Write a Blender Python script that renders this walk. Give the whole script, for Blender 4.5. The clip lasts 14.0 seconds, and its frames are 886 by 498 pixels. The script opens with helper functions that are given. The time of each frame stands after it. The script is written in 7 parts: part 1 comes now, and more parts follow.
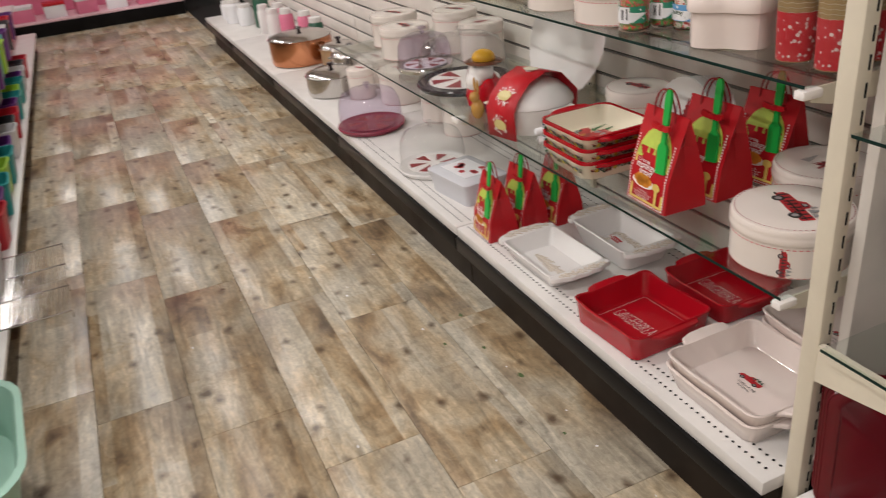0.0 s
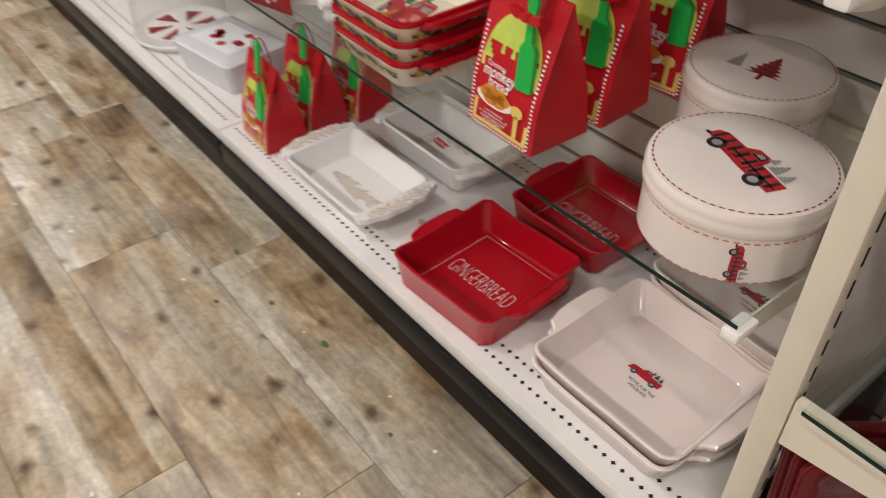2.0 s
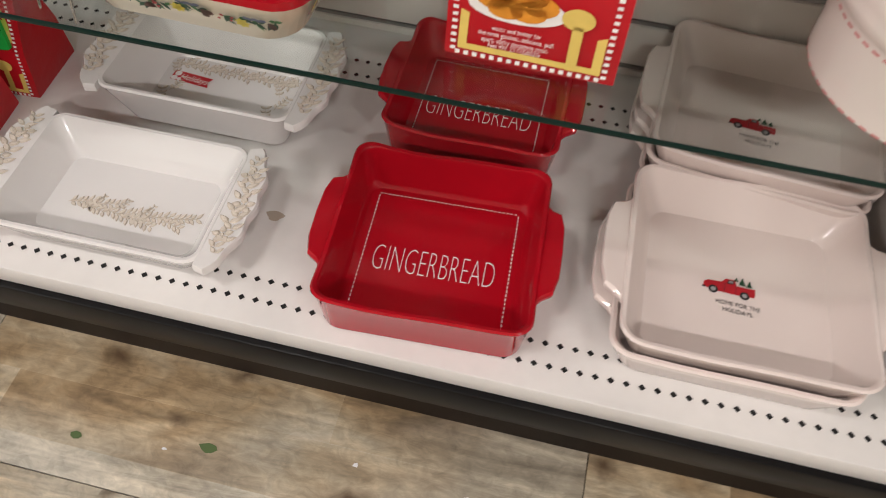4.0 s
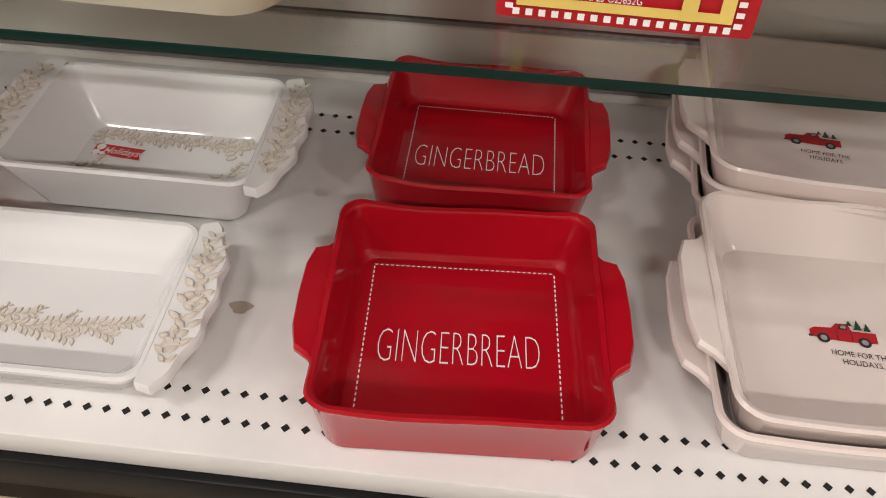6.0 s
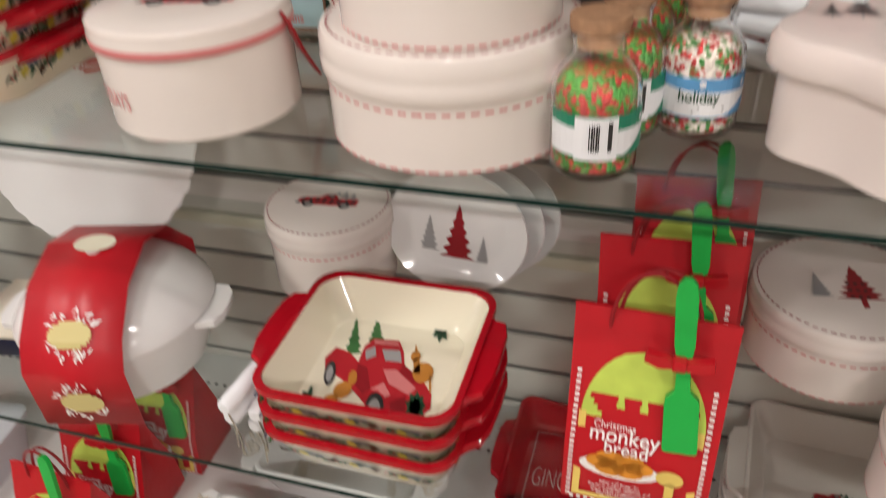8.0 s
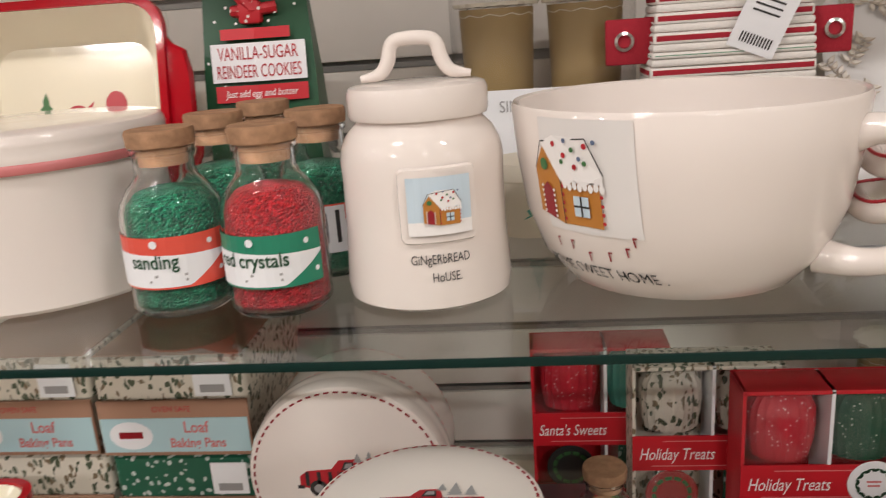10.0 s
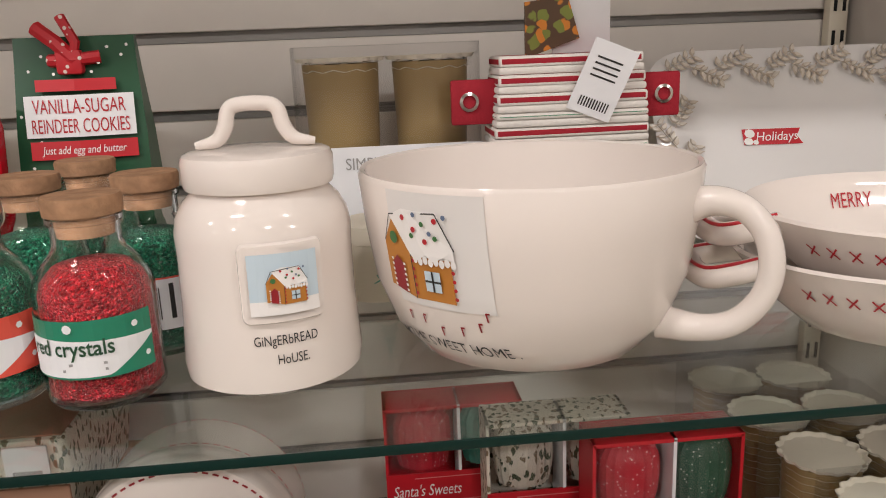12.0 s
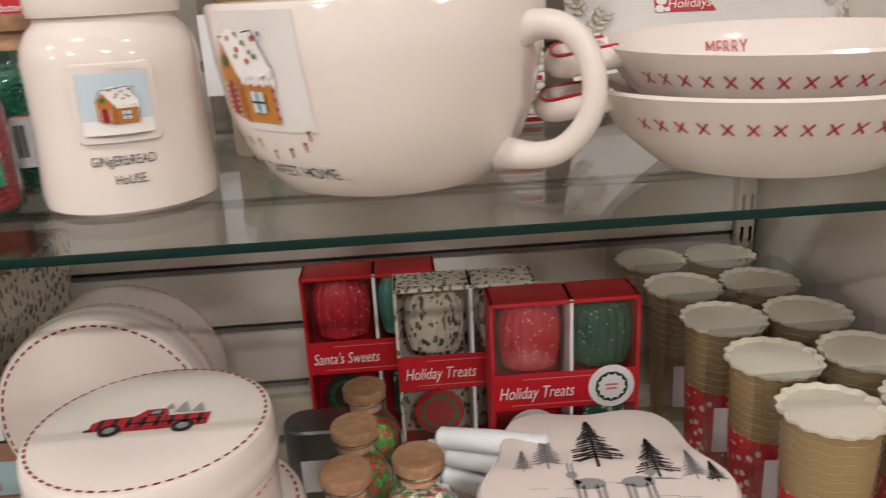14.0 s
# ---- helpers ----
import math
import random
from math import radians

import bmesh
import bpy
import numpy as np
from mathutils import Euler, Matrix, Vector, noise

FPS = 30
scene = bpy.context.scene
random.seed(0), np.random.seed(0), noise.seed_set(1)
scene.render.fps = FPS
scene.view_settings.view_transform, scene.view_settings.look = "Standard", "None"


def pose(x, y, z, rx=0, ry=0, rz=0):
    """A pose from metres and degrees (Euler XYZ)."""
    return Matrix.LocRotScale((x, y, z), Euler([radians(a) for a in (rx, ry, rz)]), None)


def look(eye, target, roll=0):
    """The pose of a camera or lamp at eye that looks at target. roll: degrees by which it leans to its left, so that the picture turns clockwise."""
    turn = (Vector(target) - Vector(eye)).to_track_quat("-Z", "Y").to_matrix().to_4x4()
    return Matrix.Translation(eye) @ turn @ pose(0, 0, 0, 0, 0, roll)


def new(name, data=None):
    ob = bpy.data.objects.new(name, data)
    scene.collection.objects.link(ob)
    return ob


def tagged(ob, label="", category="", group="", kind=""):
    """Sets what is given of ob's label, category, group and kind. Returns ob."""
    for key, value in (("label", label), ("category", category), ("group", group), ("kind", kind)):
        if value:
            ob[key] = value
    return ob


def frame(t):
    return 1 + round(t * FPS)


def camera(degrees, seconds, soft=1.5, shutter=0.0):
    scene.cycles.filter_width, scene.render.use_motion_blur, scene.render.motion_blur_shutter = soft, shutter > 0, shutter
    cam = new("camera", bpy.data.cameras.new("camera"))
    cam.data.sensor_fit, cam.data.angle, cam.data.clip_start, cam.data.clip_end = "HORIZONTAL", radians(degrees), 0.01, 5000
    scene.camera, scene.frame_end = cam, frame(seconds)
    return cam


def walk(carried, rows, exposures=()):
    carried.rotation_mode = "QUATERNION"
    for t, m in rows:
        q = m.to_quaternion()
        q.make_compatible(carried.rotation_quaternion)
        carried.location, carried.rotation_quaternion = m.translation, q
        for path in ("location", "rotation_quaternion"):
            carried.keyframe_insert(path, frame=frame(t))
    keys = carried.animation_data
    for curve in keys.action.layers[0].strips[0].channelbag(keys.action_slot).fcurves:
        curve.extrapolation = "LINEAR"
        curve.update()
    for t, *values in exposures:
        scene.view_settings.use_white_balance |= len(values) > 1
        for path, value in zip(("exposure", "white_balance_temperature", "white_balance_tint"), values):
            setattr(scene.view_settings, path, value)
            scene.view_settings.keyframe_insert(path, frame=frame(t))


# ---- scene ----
cam = camera(58.7, 14.0, soft=1.0, shutter=0.4)
PATH = [
    (0, (1.341, -0.865, 1.326), (-0.314, -0.207, 0.416), -6.3),
    (0.5, (1.216, -0.808, 1.298), (-0.343, -0.013, 0.329), -4.6),
    (1, (1.054, -0.677, 1.273), (-0.477, 0.084, 0.235), -4.7),
    (1.5, (0.937, -0.565, 1.249), (-0.506, 0.224, 0.111), -4.1),
    (2, (0.768, -0.521, 1.191), (-0.43, 0.408, -0.114), -1.1),
    (2.2, (0.683, -0.495, 1.172), (-0.376, 0.526, -0.183), 1.0),
    (4.3, (0.062, -0.346, 0.965), (-0.111, 0.803, -0.664), 2.7),
    (4.5, (0.043, -0.329, 0.931), (-0.118, 0.832, -0.689), 2.2),
    (5, (0.037, -0.283, 0.827), (-0.106, 0.931, -0.755), 1.7),
    (5.5, (0.025, -0.274, 0.81), (-0.092, 1.043, -0.691), 2.7),
    (6, (0.019, -0.268, 0.814), (-0.085, 1.101, -0.64), 2.3),
    (6.5, (0.018, -0.26, 0.833), (-0.049, 1.102, -0.63), 3.9),
    (7, (0.012, -0.3, 0.921), (-0.071, 1.121, -0.483), 6.4),
    (7.5, (0.023, -0.378, 1.073), (-0.268, 1.142, -0.193), 3.8),
    (8, (0.075, -0.39, 1.236), (-0.447, 1.173, 0.103), -3.3),
    (8.5, (0.089, -0.371, 1.33), (-0.557, 1.271, 0.389), -4.6),
    (9, (0.078, -0.37, 1.396), (-0.552, 1.416, 0.753), -4.8),
    (9.2, (0.053, -0.36, 1.416), (-0.51, 1.469, 0.835), -5.1),
    (11.3, (-0.038, -0.268, 1.467), (0.119, 1.651, 0.927), -1.9),
    (11.5, (-0.033, -0.272, 1.467), (0.133, 1.649, 0.938), -2.2),
    (12, (-0.016, -0.283, 1.473), (0.158, 1.647, 0.979), -2.3),
    (12.5, (-0.016, -0.319, 1.455), (0.116, 1.613, 0.953), -1.8),
    (13, (-0.009, -0.335, 1.416), (0.072, 1.582, 0.854), -2.0),
    (13.5, (0.022, -0.339, 1.407), (0.11, 1.561, 0.787), -2.5),
    (14, (0.091, -0.323, 1.408), (0.183, 1.571, 0.771), -3.0),
]
walk(cam, [(t, look(eye, target, roll)) for t, eye, target, roll in PATH], exposures=((0.0, -0.12), (1.5, -0.10), (4.5, 0.0), (6.0, 0.05), (7.5, 0.10), (8.5, 0.0), (9.2, 0.0), (11.4, -0.10), (12.5, -0.05), (14.0, 0.0)))

# ---- light ----
world = bpy.data.worlds.new("shop_air")
world.use_nodes = True
world.node_tree.nodes["Background"].inputs[0].default_value = (0.9, 0.87, 0.84, 1)
world.node_tree.nodes["Background"].inputs[1].default_value = 0.02
scene.world = world


def area_lamp(x, y, z, sx, sy, watts, colour=(1.0, 0.945, 0.915)):
    data = bpy.data.lights.new("ceiling_lamp_light", "AREA")
    data.shape, data.size, data.size_y, data.energy, data.color = "RECTANGLE", sx, sy, watts, colour
    ob = new("ceiling_lamp_light", data)
    ob.matrix_world = pose(x, y, z)
    return ob


LAMPS = [(lx, ly, 0.9 if lx < 0 else 0.5) for lx in (-7.0, -5.0, -3.0, -0.9, 1.1) for ly in (-0.95,)] + [(lx, -2.9, 2.1) for lx in (-5.4, -2.2, 0.6, 3.0)]
for lx, ly, k in LAMPS:
    area_lamp(lx, ly, 2.965, 0.46, 0.13, 23.5 * k)

# ---- materials ----
MATS = {}


def mat(name, colour, rough=0.5, metal=0.0, coat=0.0, vary=0.0, scale=20.0, bump=0.0, trans=0.0, ior=1.45, spec=0.5, vary2=0.0, scale2=3.0):
    """A plain surface with grain and stains at two scales."""
    if name in MATS:
        return MATS[name]
    m = bpy.data.materials.new(name)
    m.use_nodes = True
    nt = m.node_tree
    b = nt.nodes["Principled BSDF"]
    b.inputs["Base Color"].default_value = (*colour, 1)
    b.inputs["Roughness"].default_value = rough
    b.inputs["Metallic"].default_value = metal
    b.inputs["Coat Weight"].default_value = coat
    b.inputs["Coat Roughness"].default_value = 0.04
    b.inputs["Transmission Weight"].default_value = trans
    b.inputs["IOR"].default_value = ior
    b.inputs["Specular IOR Level"].default_value = spec
    if vary or bump or vary2:
        tc = nt.nodes.new("ShaderNodeTexCoord")
        n1 = nt.nodes.new("ShaderNodeTexNoise")
        n1.inputs["Scale"].default_value, n1.inputs["Detail"].default_value = scale, 5
        nt.links.new(tc.outputs["Object"], n1.inputs["Vector"])
        n2 = nt.nodes.new("ShaderNodeTexNoise")
        n2.inputs["Scale"].default_value, n2.inputs["Detail"].default_value = scale2, 3
        nt.links.new(tc.outputs["Object"], n2.inputs["Vector"])
        fac = nt.nodes.new("ShaderNodeMath")
        fac.operation = "MULTIPLY_ADD"
        nt.links.new(n1.outputs["Fac"], fac.inputs[0])
        fac.inputs[1].default_value = 1.0
        add = nt.nodes.new("ShaderNodeMath")
        add.operation = "MULTIPLY"
        nt.links.new(n2.outputs["Fac"], add.inputs[0])
        add.inputs[1].default_value = 1.0
        mix = nt.nodes.new("ShaderNodeMix")
        mix.data_type = "RGBA"
        mix.inputs["A"].default_value = (*[c * (1 - vary) for c in colour], 1)
        mix.inputs["B"].default_value = (*[min(1, c * (1 + vary)) for c in colour], 1)
        nt.links.new(n1.outputs["Fac"], mix.inputs["Factor"])
        mix2 = nt.nodes.new("ShaderNodeMix")
        mix2.data_type = "RGBA"
        mix2.inputs["B"].default_value = (*[c * (1 - vary2) for c in colour], 1)
        ramp = nt.nodes.new("ShaderNodeMapRange")
        ramp.inputs[1].default_value, ramp.inputs[2].default_value = 0.45, 0.75
        nt.links.new(n2.outputs["Fac"], ramp.inputs[0])
        nt.links.new(ramp.outputs[0], mix2.inputs["Factor"])
        nt.links.new(mix.outputs["Result"], mix2.inputs["A"])
        nt.links.new(mix2.outputs["Result"], b.inputs["Base Color"])
        rr = nt.nodes.new("ShaderNodeMapRange")
        rr.inputs[3].default_value, rr.inputs[4].default_value = rough * 0.8, min(1, rough * 1.25)
        nt.links.new(n2.outputs["Fac"], rr.inputs[0])
        nt.links.new(rr.outputs[0], b.inputs["Roughness"])
        if bump:
            bp = nt.nodes.new("ShaderNodeBump")
            bp.inputs["Strength"].default_value, bp.inputs["Distance"].default_value = 1.0, bump
            nt.links.new(n1.outputs["Fac"], bp.inputs["Height"])
            nt.links.new(bp.outputs["Normal"], b.inputs["Normal"])
    MATS[name] = m
    return m


def ceramic(name, colour, rough=0.10):
    return mat(name, colour, rough, vary=0.03, scale=9, bump=0.0009, vary2=0.05, scale2=4, spec=0.5)




def plank_mat():
    """Printed wood planks: narrow boards of different tone, grain along x, knots and stains; shifted plank by plank."""
    m = bpy.data.materials.new("wood_look_plank")
    m.use_nodes = True
    nt = m.node_tree
    N, L = nt.nodes.new, nt.links.new
    b = nt.nodes["Principled BSDF"]
    geo, info = N("ShaderNodeNewGeometry"), N("ShaderNodeObjectInfo")
    shift = N("ShaderNodeVectorMath")
    shift.operation = "MULTIPLY_ADD"
    comb = N("ShaderNodeCombineXYZ")
    L(info.outputs["Random"], comb.inputs[0])
    L(info.outputs["Random"], comb.inputs[2])
    L(comb.outputs[0], shift.inputs[0])
    shift.inputs[1].default_value = (37.0, 0, 11.0)
    L(geo.outputs["Position"], shift.inputs[2])
    brick = N("ShaderNodeTexBrick")
    brick.offset = 0.37
    for k, v in (("Scale", 1.0), ("Mortar Size", 0.0004), ("Mortar Smooth", 0.6), ("Brick Width", 0.71), ("Row Height", 0.0853)):
        brick.inputs[k].default_value = v
    brick.inputs["Color1"].default_value, brick.inputs["Color2"].default_value, brick.inputs["Mortar"].default_value = (0, 0, 0, 1), (1, 1, 1, 1), (0.45, 0.45, 0.45, 1)
    L(shift.outputs[0], brick.inputs["Vector"])

    def noise_tex(scale, detail, stretch, rough=0.55, dist=0.0):
        mp = N("ShaderNodeMapping")
        mp.inputs["Scale"].default_value = stretch
        L(shift.outputs[0], mp.inputs["Vector"])
        n = N("ShaderNodeTexNoise")
        n.inputs["Scale"].default_value, n.inputs["Detail"].default_value, n.inputs["Roughness"].default_value, n.inputs["Distortion"].default_value = scale, detail, rough, dist
        L(mp.outputs[0], n.inputs["Vector"])
        return n

    grain = noise_tex(1.0, 8, (3.0, 26, 1), 0.62, 1.6)
    cloud = noise_tex(1.0, 4, (4, 9, 1), 0.6, 0.6)
    smear = noise_tex(1.0, 3, (2.2, 3.2, 1), 0.5)
    mixv = N("ShaderNodeMath")
    mixv.operation = "MULTIPLY_ADD"
    L(brick.outputs["Color"], mixv.inputs[0])
    mixv.inputs[1].default_value = 0.36
    add = N("ShaderNodeMath")
    add.operation = "MULTIPLY_ADD"
    L(cloud.outputs["Fac"], add.inputs[0])
    add.inputs[1].default_value = 1.0
    add.inputs[2].default_value = -0.285
    L(add.outputs[0], mixv.inputs[2])
    ramp = N("ShaderNodeValToRGB")
    e = ramp.color_ramp.elements
    e[0].position, e[0].color = 0.08, (0.15, 0.100, 0.060, 1)
    e[1].position, e[1].color = 0.74, (0.70, 0.65, 0.54, 1)
    for p, c in ((0.22, (0.36, 0.255, 0.145, 1)), (0.36, (0.50, 0.40, 0.265, 1)), (0.53, (0.58, 0.515, 0.40, 1))):
        k = e.new(p)
        k.color = c
    L(mixv.outputs[0], ramp.inputs["Fac"])
    hue = N("ShaderNodeMix")
    hue.data_type = "RGBA"
    hue.inputs["B"].default_value = (0.40, 0.37, 0.305, 1)
    hr = N("ShaderNodeMapRange")
    hr.inputs[1].default_value, hr.inputs[2].default_value, hr.inputs[4].default_value = 0.48, 0.66, 0.70
    L(smear.outputs["Fac"], hr.inputs[0])
    L(hr.outputs[0], hue.inputs["Factor"])
    L(ramp.outputs[0], hue.inputs["A"])
    gr = N("ShaderNodeMapRange")
    gr.inputs[1].default_value, gr.inputs[2].default_value, gr.inputs[3].default_value, gr.inputs[4].default_value = 0.3, 0.7, 0.58, 1.26
    L(grain.outputs["Fac"], gr.inputs[0])
    mul = N("ShaderNodeMix")
    mul.data_type, mul.blend_type = "RGBA", "MULTIPLY"
    mul.inputs["Factor"].default_value = 1.0
    L(hue.outputs["Result"], mul.inputs["A"])
    L(gr.outputs[0], mul.inputs["B"])
    fine = noise_tex(1.0, 7, (38, 62, 1), 0.7, 0.8)
    fr = N("ShaderNodeMapRange")
    fr.inputs[1].default_value, fr.inputs[2].default_value, fr.inputs[3].default_value, fr.inputs[4].default_value = 0.35, 0.65, 0.74, 1.16
    L(fine.outputs["Fac"], fr.inputs[0])
    mul0 = mul
    mul = N("ShaderNodeMix")
    mul.data_type, mul.blend_type = "RGBA", "MULTIPLY"
    mul.inputs["Factor"].default_value = 1.0
    L(mul0.outputs["Result"], mul.inputs["A"])
    L(fr.outputs[0], mul.inputs["B"])
    # knots
    mp = N("ShaderNodeMapping")
    mp.inputs["Scale"].default_value = (6.2, 9.2, 1)
    L(shift.outputs[0], mp.inputs["Vector"])
    vor = N("ShaderNodeTexVoronoi")
    vor.voronoi_dimensions = "2D"
    vor.inputs["Scale"].default_value = 1.0
    wob = noise_tex(1.0, 3, (30, 30, 1))
    vadd = N("ShaderNodeVectorMath")
    vadd.operation = "MULTIPLY_ADD"
    L(wob.outputs["Color"], vadd.inputs[0])
    vadd.inputs[1].default_value = (0.22, 0.30, 0)
    L(mp.outputs[0], vadd.inputs[2])
    L(vadd.outputs[0], vor.inputs["Vector"])
    kn = N("ShaderNodeMapRange")
    kn.inputs[1].default_value, kn.inputs[2].default_value, kn.inputs[3].default_value, kn.inputs[4].default_value = 0.11, 0.27, 0.92, 0.0
    ks, kd = N("ShaderNodeSeparateColor"), N("ShaderNodeMath")
    L(vor.outputs["Color"], ks.inputs[0])
    kd.operation = "MULTIPLY_ADD"
    kd.inputs[1].default_value = 0.13
    L(ks.outputs[1], kd.inputs[0])
    L(vor.outputs["Distance"], kd.inputs[2])
    L(kd.outputs[0], kn.inputs[0])
    keep = N("ShaderNodeMath")
    keep.operation = "GREATER_THAN"
    keep.inputs[1].default_value = 0.46
    L(vor.outputs["Color"], keep.inputs[0])
    km = N("ShaderNodeMath")
    km.operation = "MULTIPLY"
    L(kn.outputs[0], km.inputs[0])
    L(keep.outputs[0], km.inputs[1])
    kmix = N("ShaderNodeMix")
    kmix.data_type = "RGBA"
    kmix.inputs["B"].default_value = (0.085, 0.05, 0.028, 1)
    L(km.outputs[0], kmix.inputs["Factor"])
    L(mul.outputs["Result"], kmix.inputs["A"])
    L(kmix.outputs["Result"], b.inputs["Base Color"])
    rr = N("ShaderNodeMapRange")
    rr.inputs[3].default_value, rr.inputs[4].default_value = 0.22, 0.38
    L(smear.outputs["Fac"], rr.inputs[0])
    L(rr.outputs[0], b.inputs["Roughness"])
    bp = N("ShaderNodeBump")
    bp.inputs["Distance"].default_value = 0.0006
    L(grain.outputs["Fac"], bp.inputs["Height"])
    L(bp.outputs["Normal"], b.inputs["Normal"])
    return m


def speckle_mat(name, colours, scale, rough=0.35, sparkle=0.0):
    """Small grains of several colours packed together."""
    m = bpy.data.materials.new(name)
    m.use_nodes = True
    nt = m.node_tree
    N, L = nt.nodes.new, nt.links.new
    b = nt.nodes["Principled BSDF"]
    tc, vor, ramp = N("ShaderNodeTexCoord"), N("ShaderNodeTexVoronoi"), N("ShaderNodeValToRGB")
    vor.inputs["Scale"].default_value = scale
    L(tc.outputs["Object"], vor.inputs["Vector"])
    ramp.color_ramp.interpolation = "CONSTANT"
    e = ramp.color_ramp.elements
    e[0].color = (*colours[0], 1)
    e[1].position, e[1].color = 1 / len(colours), (*colours[1], 1)
    for i in range(2, len(colours)):
        e.new(i / len(colours)).color = (*colours[i], 1)
    sep = N("ShaderNodeSeparateColor")
    L(vor.outputs["Color"], sep.inputs[0])
    L(sep.outputs[0], ramp.inputs["Fac"])
    L(ramp.outputs[0], b.inputs["Base Color"])
    b.inputs["Roughness"].default_value = rough
    bp = N("ShaderNodeBump")
    bp.invert = True
    bp.inputs["Distance"].default_value = 0.0025
    L(vor.outputs["Distance"], bp.inputs["Height"])
    L(bp.outputs["Normal"], b.inputs["Normal"])
    MATS[name] = m
    return m


def dotted(name, base, dots, scale, size, warp=0.0, stretch=(1, 1, 1), rough=0.5):
    """Paper printed with small scattered spots of one or two inks."""
    m = bpy.data.materials.new(name)
    m.use_nodes = True
    nt = m.node_tree
    N, L = nt.nodes.new, nt.links.new
    b = nt.nodes["Principled BSDF"]
    tc, mp, noise, bend, vor = N("ShaderNodeTexCoord"), N("ShaderNodeMapping"), N("ShaderNodeTexNoise"), N("ShaderNodeVectorMath"), N("ShaderNodeTexVoronoi")
    mp.inputs["Scale"].default_value = [scale * k for k in stretch]
    L(tc.outputs["Object"], mp.inputs["Vector"])
    noise.inputs["Scale"].default_value = 0.9
    L(mp.outputs[0], noise.inputs["Vector"])
    bend.operation = "MULTIPLY_ADD"
    bend.inputs[1].default_value = (warp, warp, warp)
    L(noise.outputs["Color"], bend.inputs[0])
    L(mp.outputs[0], bend.inputs[2])
    vor.inputs["Scale"].default_value = 1.0
    L(bend.outputs[0], vor.inputs["Vector"])
    inside, sep, ramp, mix = N("ShaderNodeMapRange"), N("ShaderNodeSeparateColor"), N("ShaderNodeValToRGB"), N("ShaderNodeMix")
    inside.inputs[1].default_value, inside.inputs[2].default_value, inside.inputs[3].default_value, inside.inputs[4].default_value = size * 0.85, size, 1.0, 0.0
    L(vor.outputs["Distance"], inside.inputs[0])
    L(vor.outputs["Color"], sep.inputs[0])
    ramp.color_ramp.interpolation = "CONSTANT"
    e = ramp.color_ramp.elements
    e[0].color = (*dots[0], 1)
    e[1].position, e[1].color = 0.6, (*dots[-1], 1)
    L(sep.outputs[0], ramp.inputs["Fac"])
    mix.data_type = "RGBA"
    mix.inputs["A"].default_value = (*base, 1)
    L(ramp.outputs[0], mix.inputs["B"])
    L(inside.outputs[0], mix.inputs["Factor"])
    L(mix.outputs["Result"], b.inputs["Base Color"])
    b.inputs["Roughness"].default_value = rough
    MATS[name] = m
    return m


def thin_clear(name, tint, rough):
    """A thin clear film: see-through, with a gloss that grows at glancing angles."""
    m = bpy.data.materials.new(name)
    m.use_nodes = True
    nt = m.node_tree
    nt.nodes.clear()
    out, mix, tr, gl, lw, pw, fr = [nt.nodes.new(k) for k in ("ShaderNodeOutputMaterial", "ShaderNodeMixShader", "ShaderNodeBsdfTransparent", "ShaderNodeBsdfGlossy", "ShaderNodeLayerWeight", "ShaderNodeMath", "ShaderNodeMath")]
    pw.operation, fr.operation = "POWER", "MULTIPLY_ADD"
    pw.inputs[1].default_value, fr.inputs[1].default_value, fr.inputs[2].default_value = 4.5, 0.85, 0.035
    nt.links.new(lw.outputs["Facing"], pw.inputs[0])
    nt.links.new(pw.outputs[0], fr.inputs[0])
    tr.inputs[0].default_value = (*tint, 1)
    gl.inputs["Roughness"].default_value = rough
    for a, b in ((fr.outputs[0], mix.inputs[0]), (tr.outputs[0], mix.inputs[1]), (gl.outputs[0], mix.inputs[2]), (mix.outputs[0], out.inputs[0])):
        nt.links.new(a, b)
    return m


M_FLOOR = plank_mat()
M_DECK = mat("white_deck_enamel", (0.74, 0.72, 0.70), 0.35, vary=0.04, scale=60, vary2=0.10, scale2=7, bump=0.0002)
M_WALL = mat("white_slatwall", (0.77, 0.72, 0.67), 0.5, vary=0.05, scale=30, vary2=0.10, scale2=4, bump=0.0003)
M_GROOVE = mat("grey_metal_groove", (0.30, 0.29, 0.28), 0.4, metal=0.6)
M_BLACK = mat("black_bumper", (0.008, 0.0075, 0.008), 0.32, spec=0.18, vary=0.3, scale=40, vary2=0.4, scale2=6)
M_KICK = mat("dark_brown_kick", (0.024, 0.017, 0.013), 0.5, spec=0.18, vary=0.3, scale=25, vary2=0.4, scale2=5)
M_CREAM = mat("cream_powder_coat", (0.72, 0.66, 0.54), 0.45, vary=0.03, scale=80, vary2=0.08, scale2=8)
M_DARK = mat("slot_black", (0.01, 0.01, 0.01), 0.8)
M_GLASS = thin_clear("clear_shelf_glass", (0.935, 0.962, 0.952), 0.015)
M_BOTTLE = mat("bottle_glass", (0.97, 0.98, 0.98), 0.02, trans=1.0, ior=1.3)
M_GEDGE = mat("green_glass_edge", (0.004, 0.022, 0.018), 0.3, spec=0.25)
M_PAINT = mat("wall_paint", (0.50, 0.47, 0.44), 0.8, vary=0.04, scale=20)
M_RED = ceramic("red_glaze", (0.42, 0.005, 0.014), 0.06)
M_WHITE = ceramic("white_glaze", (0.80, 0.78, 0.77), 0.07)
M_PINK = ceramic("blush_white_glaze", (0.80, 0.70, 0.66))
